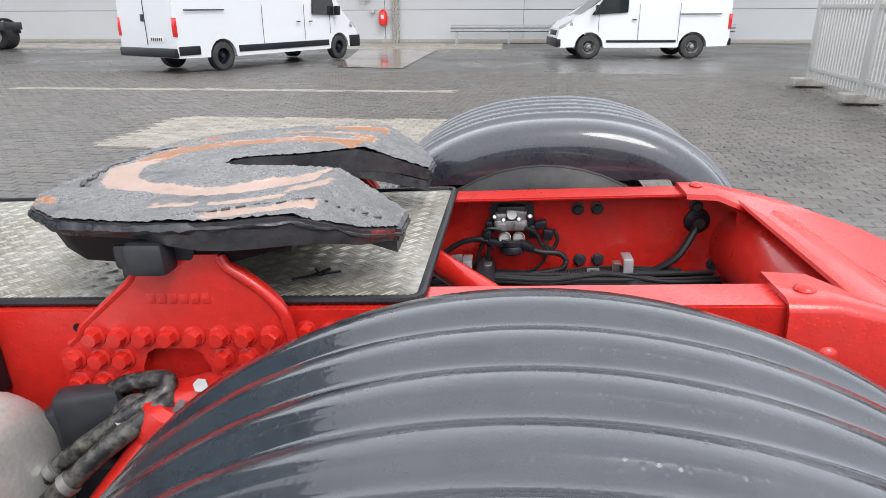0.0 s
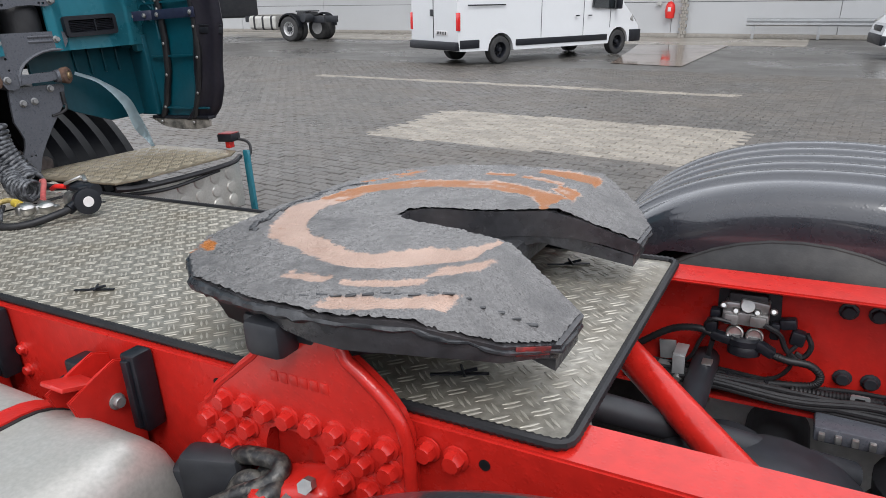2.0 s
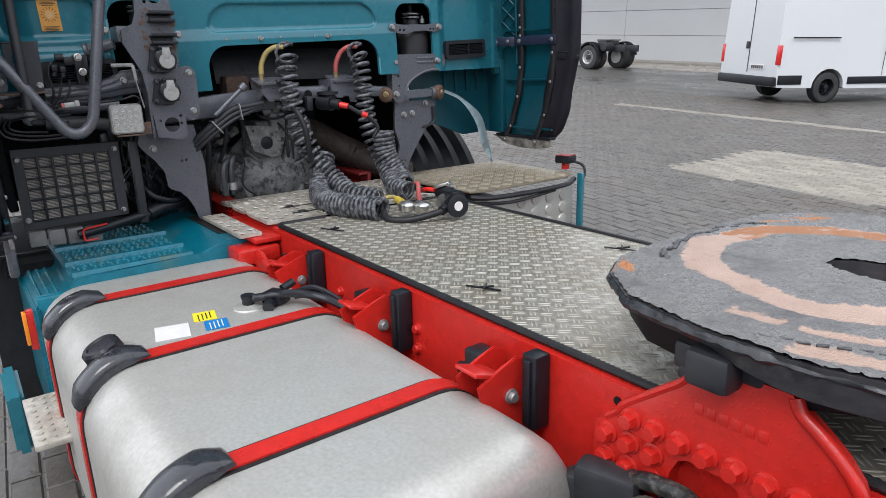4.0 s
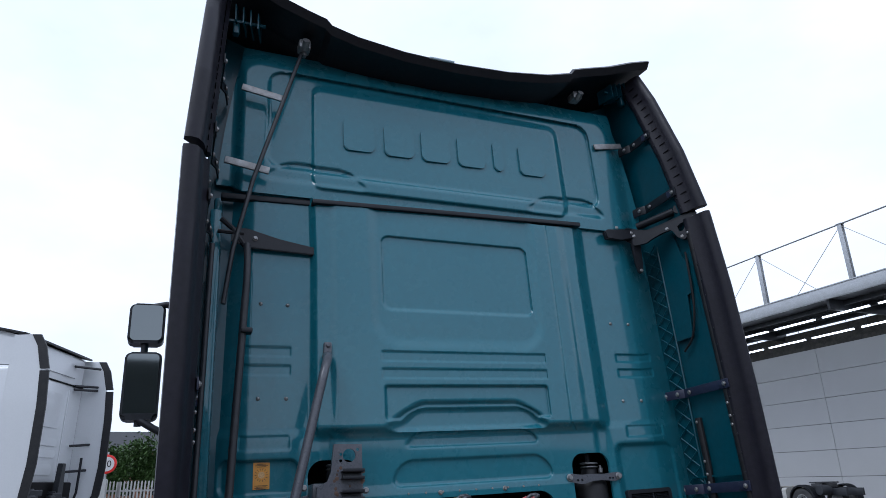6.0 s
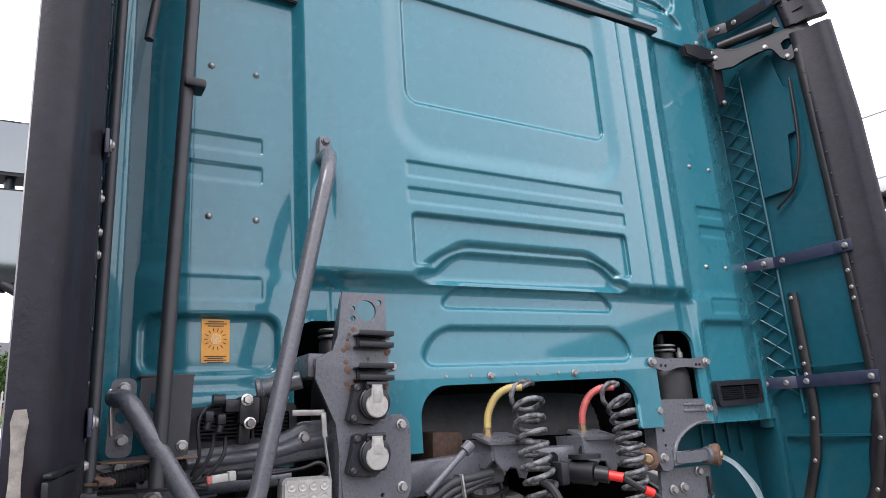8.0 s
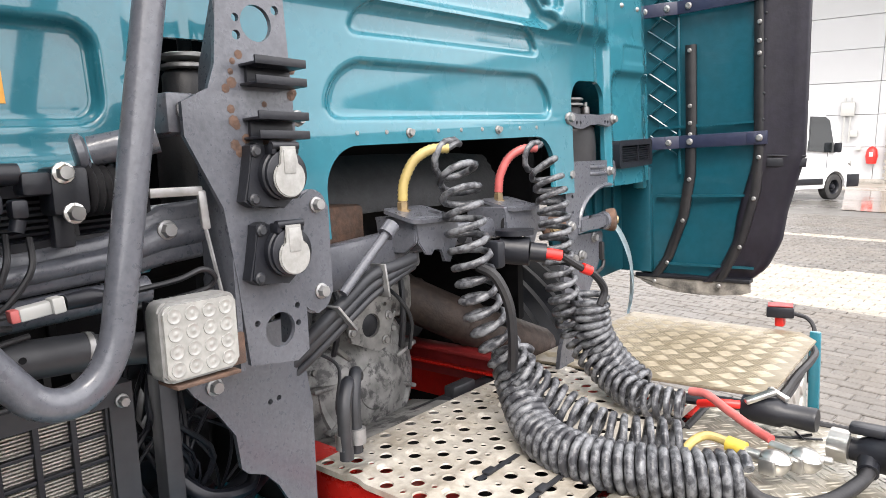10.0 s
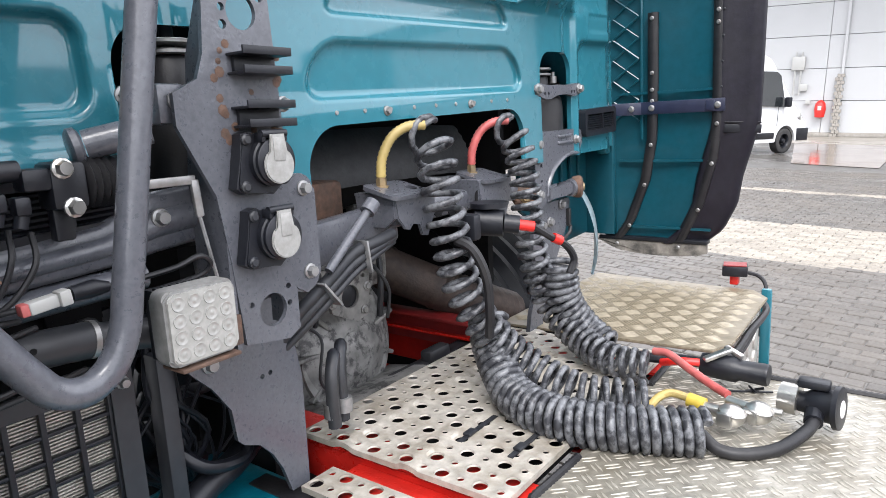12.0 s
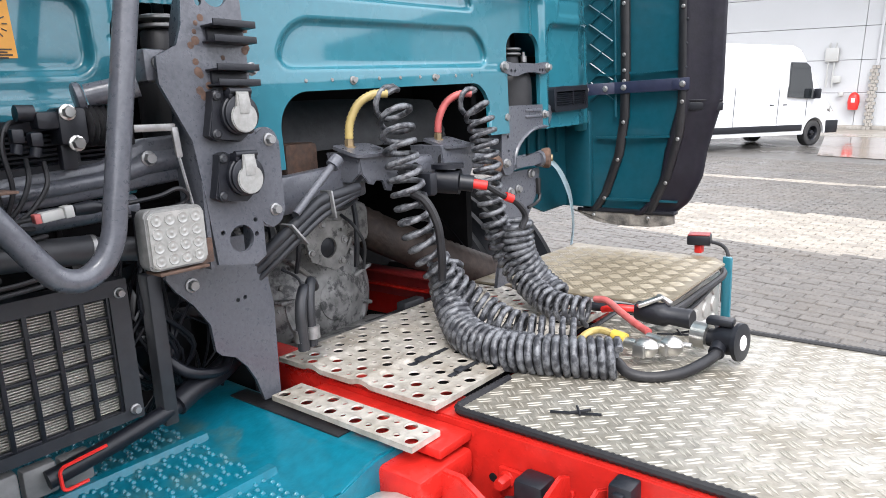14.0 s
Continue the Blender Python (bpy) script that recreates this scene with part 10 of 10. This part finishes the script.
# blue three-axle tractor unit crossing the yard
def far_tractor(m, label, chassis_mat, deck_mat, name="tractor_truck", axles=(0.0, 1.30), lifted=True, blue=True):
    """x runs to its rear from the first rear axle; y to its right-hand side."""
    t = thing(name, m, label, "truck")
    for s in (-1, 1):
        for k, ax in enumerate(axles):
            up = 0.08 if lifted and k == 1 else 0.0
            e = new("wheel")
            e.parent = t
            wheel_parts(e, (ax, s * 1.06, 0.50 + up), s, r=0.50 if k == 0 else 0.485, w=0.32)
            if k == 0:
                e2 = new("wheel")
                e2.parent = t
                wheel_parts(e2, (ax, s * 0.70, 0.50), s, r=0.50, w=0.30)
            bm = nb()
            rows = []
            prof = [(0.86, -0.04), (0.90, 0.0), (1.0, 0.012), (1.1, 0.0), (1.2, 0.012), (1.235, -0.01), (1.245, -0.06)]
            for q in range(25):
                a = radians(4 + 172 * q / 24)
                rows.append([bm.verts.new((ax + (0.595 + h) * math.cos(a), s * y, 0.53 + up + (0.585 + h) * math.sin(a))) for y, h in prof])
            for A, B in zip(rows, rows[1:]):
                for q in range(len(prof) - 1):
                    bm.faces.new((A[q], A[q + 1], B[q + 1], B[q]))
            bmesh.ops.solidify(bm, geom=bm.faces[:], thickness=0.012)
            part("mudguard", bm, chassis_mat if blue else BLACK, t, sharp=45)
        bm = nb()
        box(bm, (-1.0, s * 0.41, 0.86), (4.6, 0.09, 0.26), None, 0.01)
        part("chassis_rail", bm, GREY_DARK, t)
    bm = nb()
    lathe(bm, [(0, 0.16), (0.05, 0.18), (0.45, 0.18), (0.5, 0.16)], (0.66, -1.05, 0.92), (0, 1, 0), 18)
    part("air_reservoir", bm, GREY_DARK, t)
    bm = nb()
    ol = [(-0.35, -0.30), (-0.28, -0.42), (0.10, -0.46), (0.35, -0.38), (0.42, -0.2), (0.1, -0.06), (0.0, 0.0), (0.1, 0.06), (0.42, 0.2), (0.35, 0.38), (0.10, 0.46), (-0.28, 0.42), (-0.35, 0.30)]
    prism(bm, ol, "z", 1.16, 1.21, 0.01)
    box(bm, (0, 0, 1.07), (0.5, 0.8, 0.16), None, 0.02)
    part("fifth_wheel", bm, GREASE, t)
    return t


blue = far_tractor(Matrix.Translation((-11.15, -1.0, 0)) @ Matrix.Rotation(radians(73), 4, "Z"), "white-cabbed three-axle tractor unit with blue skirts on the paving", BLUE, WHITE)
for s in (-1, 1):
    bm = nb()
    box(bm, (-2.05, s * 1.16, 0.72), (2.75, 0.10, 0.62), None, 0.03)
    box(bm, (-2.05, s * 1.19, 0.58), (2.7, 0.06, 0.05), None, 0.02)
    skirt_p = part("side_skirt", bm, BLUE, blue)
    for x in (-1.15, -2.2):
        bm = nb()
        box(bm, (x, s * 1.215, 0.78), (0.11, 0.02, 0.05), None, 0.006)
        part("side_marker", bm, ORANGE, skirt_p)
    bm = nb()
    box(bm, (2.02, s * 1.05, 0.62), (0.10, 0.30, 0.16), None, 0.01)
    part("tail_bracket", bm, YELLOW, blue)
    bm = nb()
    for k in range(4):
        for j in range(3):
            lathe(bm, [(0, 0.022), (0.004, 0.022)], (2.0715, s * (0.95 + 0.06 * k), 0.575 + 0.045 * j), (1, 0, 0), 10)
    pieces("bracket_hole", bm, DARK, blue)
    bm = nb()
    box(bm, (1.84, s * 1.17, 0.80), (0.05, 0.10, 0.16), None, 0.01)
    part("tail_light", bm, RED_LENS, blue)
    bm = nb()
    box(bm, (1.86, s * 1.22, 0.62), (0.03, 0.05, 0.5), None, 0.01)
    part("mud_flap", bm, BLUE, blue)
    e = new("wheel")
    e.parent = blue
    wheel_parts(e, (-4.0, s * 1.05, 0.50), s, r=0.50, w=0.32)
bm = nb()
box(bm, (1.93, 0, 0.82), (0.14, 2.1, 0.30), None, 0.03)
box(bm, (1.80, 0.0, 1.02), (0.30, 1.9, 0.10), None, 0.03)
part("rear_panel", bm, BLUE, blue)
bm = nb()
for y in (-0.9, 0.9):
    box(bm, (1.95, y, 1.08), (0.10, 0.14, 0.06), None, 0.02)
pieces("rear_lamp", bm, RED_LENS, blue)
bm = nb()
box(bm, (-1.6, 0, 1.04), (3.0, 2.2, 0.06), None, 0.01)
box(bm, (-0.85, 0, 1.075), (0.8, 0.08, 0.05), None, 0.01)
part("deck", bm, WHITE, blue)
bm = nb()
box(bm, (1.0, 0, 1.02), (1.0, 0.9, 0.06), None, 0.01)
hose(bm, [(1.6, 0.7, 1.08), (1.7, 0.3, 1.14), (1.75, -0.2, 1.10), (1.85, -0.7, 1.12)], 0.03, 8)
part("rear_frame", bm, GREY_DARK, blue)
# its high white cab, seen from behind
bm = nb()
box(bm, (-3.72, 0, 2.45), (2.05, 2.36, 1.70), None, 0.10, 3)
box(bm, (-3.85, 0, 1.25), (1.70, 2.34, 0.80), None, 0.08, 2)
prism(bm, [(-4.70, 3.22), (-2.70, 3.24), (-2.70, 3.72), (-3.2, 3.86), (-3.9, 3.80)], "y", -1.12, 1.12, 0.06)
cabw = part("cab", bm, WHITE, blue, "white painted cab with a ribbed rear wall")
bm = nb()
for z0, z1, y0, y1 in ((2.50, 3.05, -0.42, 0.42), (2.22, 2.34, -0.45, 0.45), (2.04, 2.16, -0.45, 0.45), (3.36, 3.62, -0.80, 0.80), (1.78, 1.94, -0.40, 0.40)):
    prism(bm, round_rect(y0, z0, y1, z1, 0.05), "x", -2.712, -2.680, 0.010)
for y in (-0.62, 0.62):
    box(bm, (-2.692, y, 2.45), (0.02, 0.05, 1.40), None, 0.008)
pieces("pressed_panel", bm, WHITE, cabw)
bm = nb()
box(bm, (-2.690, 0, 3.235), (0.024, 2.20, 0.022), None, 0.004)
part("roof_joint", bm, DARK, cabw)
bm = nb()
prism(bm, [(-3.3, 3.86), (-2.62, 3.73), (-2.62, 3.76), (-3.3, 3.90)], "y", -1.16, 1.16, 0.008)
part("roof_edge", bm, RUBBER, cabw)
for s in (-1, 1):
    bm = nb()
    rows = []
    for z, x in ((1.22, -2.42), (1.45, -2.30), (1.9, -2.26), (2.7, -2.27), (3.2, -2.31), (3.55, -2.40), (3.72, -2.50)):
        rows.append([bm.verts.new(c) for c in ((-2.78, s * 1.14, z), (x, s * 1.185, z), (x, s * 1.215, z), (-2.78, s * 1.185, z))])
    for A, B in zip(rows, rows[1:]):
        for q in range(4):
            bm.faces.new((A[q], A[(q + 1) % 4], B[(q + 1) % 4], B[q]))
    bm.faces.new(rows[0]), bm.faces.new(rows[-1][::-1])
    bmesh.ops.recalc_face_normals(bm, faces=bm.faces[:])
    wing = part("side_deflector", bm, WHITE, cabw, sharp=40)
    for a, b in (((-2.42, 1.22), (-2.31, 3.19)), ((-2.31, 3.22), (-2.50, 3.72))):
        pts = [(x, z) for x, z in ((-2.42, 1.22), (-2.30, 1.45), (-2.26, 1.9), (-2.27, 2.7), (-2.31, 3.19), (-2.312, 3.22), (-2.40, 3.55), (-2.50, 3.72)) if a[1] <= z <= b[1]]
        bm = nb()
        rows = [[bm.verts.new(c) for c in ((x - 0.01, s * 1.175, z), (x + 0.11, s * 1.185, z), (x + 0.11, s * 1.215, z), (x - 0.01, s * 1.228, z))] for x, z in pts]
        for A, B in zip(rows, rows[1:]):
            for q in range(4):
                bm.faces.new((A[q], A[(q + 1) % 4], B[(q + 1) % 4], B[q]))
        bm.faces.new(rows[0]), bm.faces.new(rows[-1][::-1])
        bmesh.ops.recalc_face_normals(bm, faces=bm.faces[:])
        part("rubber_lip", bm, RUBBER, wing, sharp=40)
    for z, y in ((3.58, 0.62), (3.26, 0.72), (3.20, 0.72), (2.28, 0.88), (1.86, 0.78)):
        bm = nb()
        tube(bm, [(-2.66, s * y, z - 0.03), (-2.45, s * 1.14, z)], 0.022, 6)
        part("stay_bar", bm, BLACK, wing)
    bm = nb()
    tube(bm, [(-2.56, s * 0.98, 1.22), (-2.50, s * 1.02, 1.5), (-2.50, s * 1.03, 2.06)], 0.022, 6)
    part("stay_bar", bm, BLACK, wing)
# near-black block that paints the shade of the recess below the rear wall
bm = nb()
box(bm, (-2.66, 0, 1.50), (0.20, 1.9, 0.34), None, 0.03)
part("rear_recess", bm, DARK, cabw)
bm = nb()
random.seed(5)
for k in range(22):
    box(bm, (-2.48 + random.uniform(-0.06, 0.05), random.uniform(-0.85, 0.55), 1.18 + random.uniform(0, 0.34)), (random.uniform(0.05, 0.16), random.uniform(0.06, 0.2), random.uniform(0.05, 0.13)), (0, 0, random.uniform(-30, 30)), 0.012, 1)
pieces("coupling_gear", bm, GREY_DARK, blue)
bm = nb()
prism(bm, [(0.16, 1.08), (0.36, 1.08), (0.34, 1.5), (0.32, 1.95), (0.20, 1.95), (0.17, 1.5)], "x", -2.50, -2.42, 0.01)
part("hose_bracket", bm, GREY_DARK, blue)
for s in (-1, 1):
    bm = nb()
    box(bm, (-0.95, s * 1.213, 0.72), (0.012, 0.01, 0.56), None, 0.002)
    box(bm, (-1.75, s * 1.213, 0.72), (0.012, 0.01, 0.56), None, 0.002)
    pieces("skirt_joint", bm, DARK, blue)
    bm = nb()
    prism(bm, round_rect(-2.75, 0.44, -2.35, 0.60, 0.04), "y", min(s * 1.21, s * 1.235), max(s * 1.21, s * 1.235), 0.01)
    part("exhaust_outlet", bm, STEEL, blue)

for ob in blue.children:
    if ob.name.startswith(("cab", "coupling_gear", "hose_bracket")):
        ob.location.x += 0.45

# dark tractor unit parked by the wall
dark = far_tractor(Matrix.Translation((-18.9, 22.2, 0)) @ Matrix.Rotation(radians(180 + 178), 4, "Z"), "dark grey tractor unit with a pale tank, parked by the wall", GREY_DARK, GREY_DARK, axles=(0.0,), lifted=False, blue=False)
bm = nb()
prism(bm, round_rect(-1.18, 0.45, -0.50, 1.02, 0.12), "x", -2.3, -0.75, 0.02)
tk = part("fuel_tank", bm, TANK, dark)
bm = nb()
for x in (-2.0, -1.5, -1.0):
    prism(bm, round_rect(-1.19, 0.44, -0.49, 1.03, 0.125), "x", x - 0.05, x + 0.05)
pieces("tank_strap", bm, RUBBER, tk)
bm = nb()
box(bm, (-5.1, 0, 2.2), (2.0, 2.4, 2.6), None, 0.1, 3)
part("cab", bm, GREY_DARK, dark)
bm = nb()
box(bm, (-1.5, 0, 1.02), (2.0, 1.0, 0.05), None, 0.01)
part("deck", bm, CHECKER, dark)

# signs and verge beyond the fence
sign = thing("speed_sign", Matrix.Translation((-29.4, -3.45, 0)), "round white speed sign with a red rim on a pole", "sign")
bm = nb()
tube(bm, [(0, 0, 0), (0, 0, 2.9)], 0.04, 10)
part("pole", bm, GALV, sign)
bm = nb()
lathe(bm, [(0, 0.36), (0.02, 0.36), (0.025, 0.33)], (0.05, 0, 2.45), (1, 0, 0), 32)
disc = part("disc", bm, RED_PLASTIC, sign)
bm = nb()
lathe(bm, [(0, 0.27), (0.006, 0.27)], (0.075, 0, 2.45), (1, 0, 0), 32)
face = part("face", bm, PAPER, disc)
txt = bpy.data.curves.new("numeral", "FONT")
txt.body, txt.size, txt.extrude, txt.align_x, txt.align_y = "10", 0.34, 0.003, "CENTER", "CENTER"
txt_ob = new("numeral", txt)
bpy.context.view_layer.update()
me = bpy.data.meshes.new_from_object(txt_ob)
bpy.data.objects.remove(txt_ob)
me.materials.append(INK)
num = new("numeral", me)
num.parent = face
num.matrix_local = Matrix.Translation((0.085, 0, 2.45)) @ Matrix.Rotation(radians(90), 4, "Z") @ Matrix.Rotation(radians(90), 4, "X")
board = thing("sign_board", Matrix.Translation((-31.0, -5.1, 0)), "grey back of a rectangular sign on a pole", "sign")
bm = nb()
tube(bm, [(0, 0, 0), (0, 0, 4.2)], 0.05, 10)
part("pole", bm, GALV, board)
bm = nb()
box(bm, (0.06, 0, 3.7), (0.03, 0.7, 0.95), None, 0.01)
part("panel", bm, GALV, board)
barrier2 = thing("concrete_barrier", Matrix.Translation((-29.6, -4.0, 0)), "white painted concrete barrier block by the fence", "barrier")
bm = nb()
prism(bm, [(-0.35, 0), (0.35, 0), (0.25, 1.9), (-0.25, 1.9)], "y", -0.65, 0.65, 0.03)
part("block", bm, WHITE_PLASTIC, barrier2)
bm = nb()
prism(bm, [(-46, -60), (-34, -60), (-34, 26), (-46, 26)], "z", -0.004, 0.02)
tagged(new("road", finish(bm, "road", ROAD)), "wet grey public road beyond the fence", "road", kind="structure")
random.seed(21)
bm = nb()
prism(bm, [(-120, -80), (-46, -80), (-46, 60), (-120, 60)], "z", -0.01, 0.12)
verge = tagged(new("verge", finish(bm, "verge", GRASS)), "green rough grass verge beyond the road", "grass", kind="structure")
vs, fs = [], []
for k in range(6000):
    x, y = random.uniform(-60, -46.2), random.uniform(-22, 16)
    a, h = random.uniform(0, 6.28), random.uniform(0.25, 0.75)
    n0 = len(vs)
    dx, dy = 0.05 * math.cos(a), 0.05 * math.sin(a)
    vs += [(x - dx, y - dy, 0.1), (x + dx, y + dy, 0.1), (x + random.uniform(-0.2, 0.2), y + random.uniform(-0.2, 0.2), 0.1 + h)]
    fs.append((n0, n0 + 1, n0 + 2))
me = bpy.data.meshes.new("grass_blades")
me.from_pydata(vs, [], fs)
me.materials.append(GRASS)
ob = new("grass_blades", me)
tagged(ob, "tall green verge grass", "grass", kind="stuff")


def tree(m, h, spread, seed, leaves=2600):
    """A tapered trunk with limbs and a crown of many leaf clumps with gaps."""
    rnd = random.Random(seed)
    t = thing("tree", m, "green leafy deciduous tree beyond the road", "tree", "verge trees")
    bm = nb()
    tube(bm, [(0, 0, 0), (0.05, 0.03, h * 0.3), (0.0, 0.1, h * 0.6), (0.05, 0.0, h * 0.85)], [h * 0.03, h * 0.024, h * 0.014, h * 0.005], 8)
    tips = []
    for k in range(14):
        a, z = rnd.uniform(0, 6.28), h * rnd.uniform(0.25, 0.75)
        L = spread * rnd.uniform(0.5, 1.0) * (1.1 - z / h * 0.6)
        p = Vector((L * math.cos(a), L * math.sin(a), z + L * rnd.uniform(0.3, 0.7)))
        tube(bm, [(0, 0, z), (p.x * 0.5, p.y * 0.5, z + (p.z - z) * 0.4), p], [h * 0.011, h * 0.007, h * 0.003], 6)
        tips += [p, p * 0.75 + Vector((0, 0, z * 0.25))]
    tips += [Vector((0, 0, h * 0.9)), Vector((0.2, 0.2, h * 0.8))]
    part("trunk", bm, BARK, t)
    vs_, fs_ = [], []
    for k in range(leaves):
        c = rnd.choice(tips)
        p = c + Vector((rnd.gauss(0, 1), rnd.gauss(0, 1), rnd.gauss(0, 0.8))) * spread * 0.22
        u = Vector((rnd.gauss(0, 1), rnd.gauss(0, 1), rnd.gauss(0, 1))).normalized()
        w = u.orthogonal().normalized()
        s_ = rnd.uniform(0.10, 0.22)
        n0 = len(vs_)
        vs_ += [p - u * s_, p + w * s_ * 0.5, p + u * s_, p - w * s_ * 0.5]
        fs_.append((n0, n0 + 1, n0 + 2, n0 + 3))
    me_ = bpy.data.meshes.new("crown")
    me_.from_pydata([tuple(v) for v in vs_], [], fs_)
    me_.materials.append(LEAF)
    c_ = new("crown", me_)
    c_.parent = t
    c_["kind"] = "stuff"
    return t


random.seed(4)
for k in range(9):
    tree(Matrix.Translation((-62 - 4 * (k % 3), -13.0 + 2.3 * k if k < 5 else -24 + 3.0 * k, 0)), (5.0 + (k * 37 % 5) * 0.8) * (1.35 if k < 3 else 0.75), 2.0, 100 + k)
house = thing("brick_house", Matrix.Translation((-85, -2.0, 0)), "distant low red brick houses with grey roofs", "house")
bm = nb()
box(bm, (0, 0, 2.6), (8, 16, 5.2))
part("wall", bm, BRICK, house)
bm = nb()
prism(bm, [(-4.4, 5.2), (4.4, 5.2), (0, 7.6)], "y", -8.3, 8.3)
roof_h = part("roof", bm, GREY_DARK, house)
bm = nb()
box(bm, (0, 3, 7.9), (0.8, 0.8, 1.2))
part("chimney", bm, BRICK, roof_h)
for k in range(5):
    for j in range(2):
        bm = nb()
        box(bm, (4.02, -6 + 3 * k, 1.4 + 2.3 * j), (0.06, 1.2, 1.2))
        wn_ = part("window", bm, GLASS, house)
        bm = nb()
        box(bm, (4.06, -6 + 3 * k, 1.4 + 2.3 * j), (0.05, 0.06, 1.2))
        part("window_bar", bm, WHITE, wn_)
# distant yard traffic beyond the fence corner
for k, (x, y, mat) in enumerate(((16.0, 44.0, BLUE), (21.0, 47.0, BLUE))):
    car = thing("parked_car", Matrix.Translation((x, y, 0)) @ Matrix.Rotation(radians(10), 4, "Z"), "blue car parked far off", "car", "distant cars")
    bm = nb()
    prism(bm, [(-2.0, 0.4), (-2.0, 0.85), (-1.2, 0.95), (-0.6, 1.42), (0.8, 1.42), (1.5, 0.98), (2.0, 0.9), (2.05, 0.4)], "y", -0.85, 0.85, 0.06)
    part("body", bm, mat, car)
    bm = nb()
    prism(bm, [(-1.05, 0.98), (-0.55, 1.36), (0.75, 1.36), (1.3, 1.0)], "y", -0.86, 0.86)
    part("windows", bm, GLASS, car)
    for sx in (-1.25, 1.25):
        for s in (-1, 1):
            bm = nb()
            lathe(bm, [(-0.1, 0.2), (-0.1, 0.32), (0.1, 0.32), (0.1, 0.2), (0.08, 0.02)], (sx, s * 0.78, 0.32), (0, s, 0), 20)
            part("wheel", bm, TYRE, car)
# single stones
for x, y, dz, tilt in singles:
    same("paver", PAVER_ME, paving, Matrix.Translation((x, y, dz)) @ Matrix.Rotation(YAW, 4, "Z") @ Matrix.Rotation(tilt, 4, "Y"))
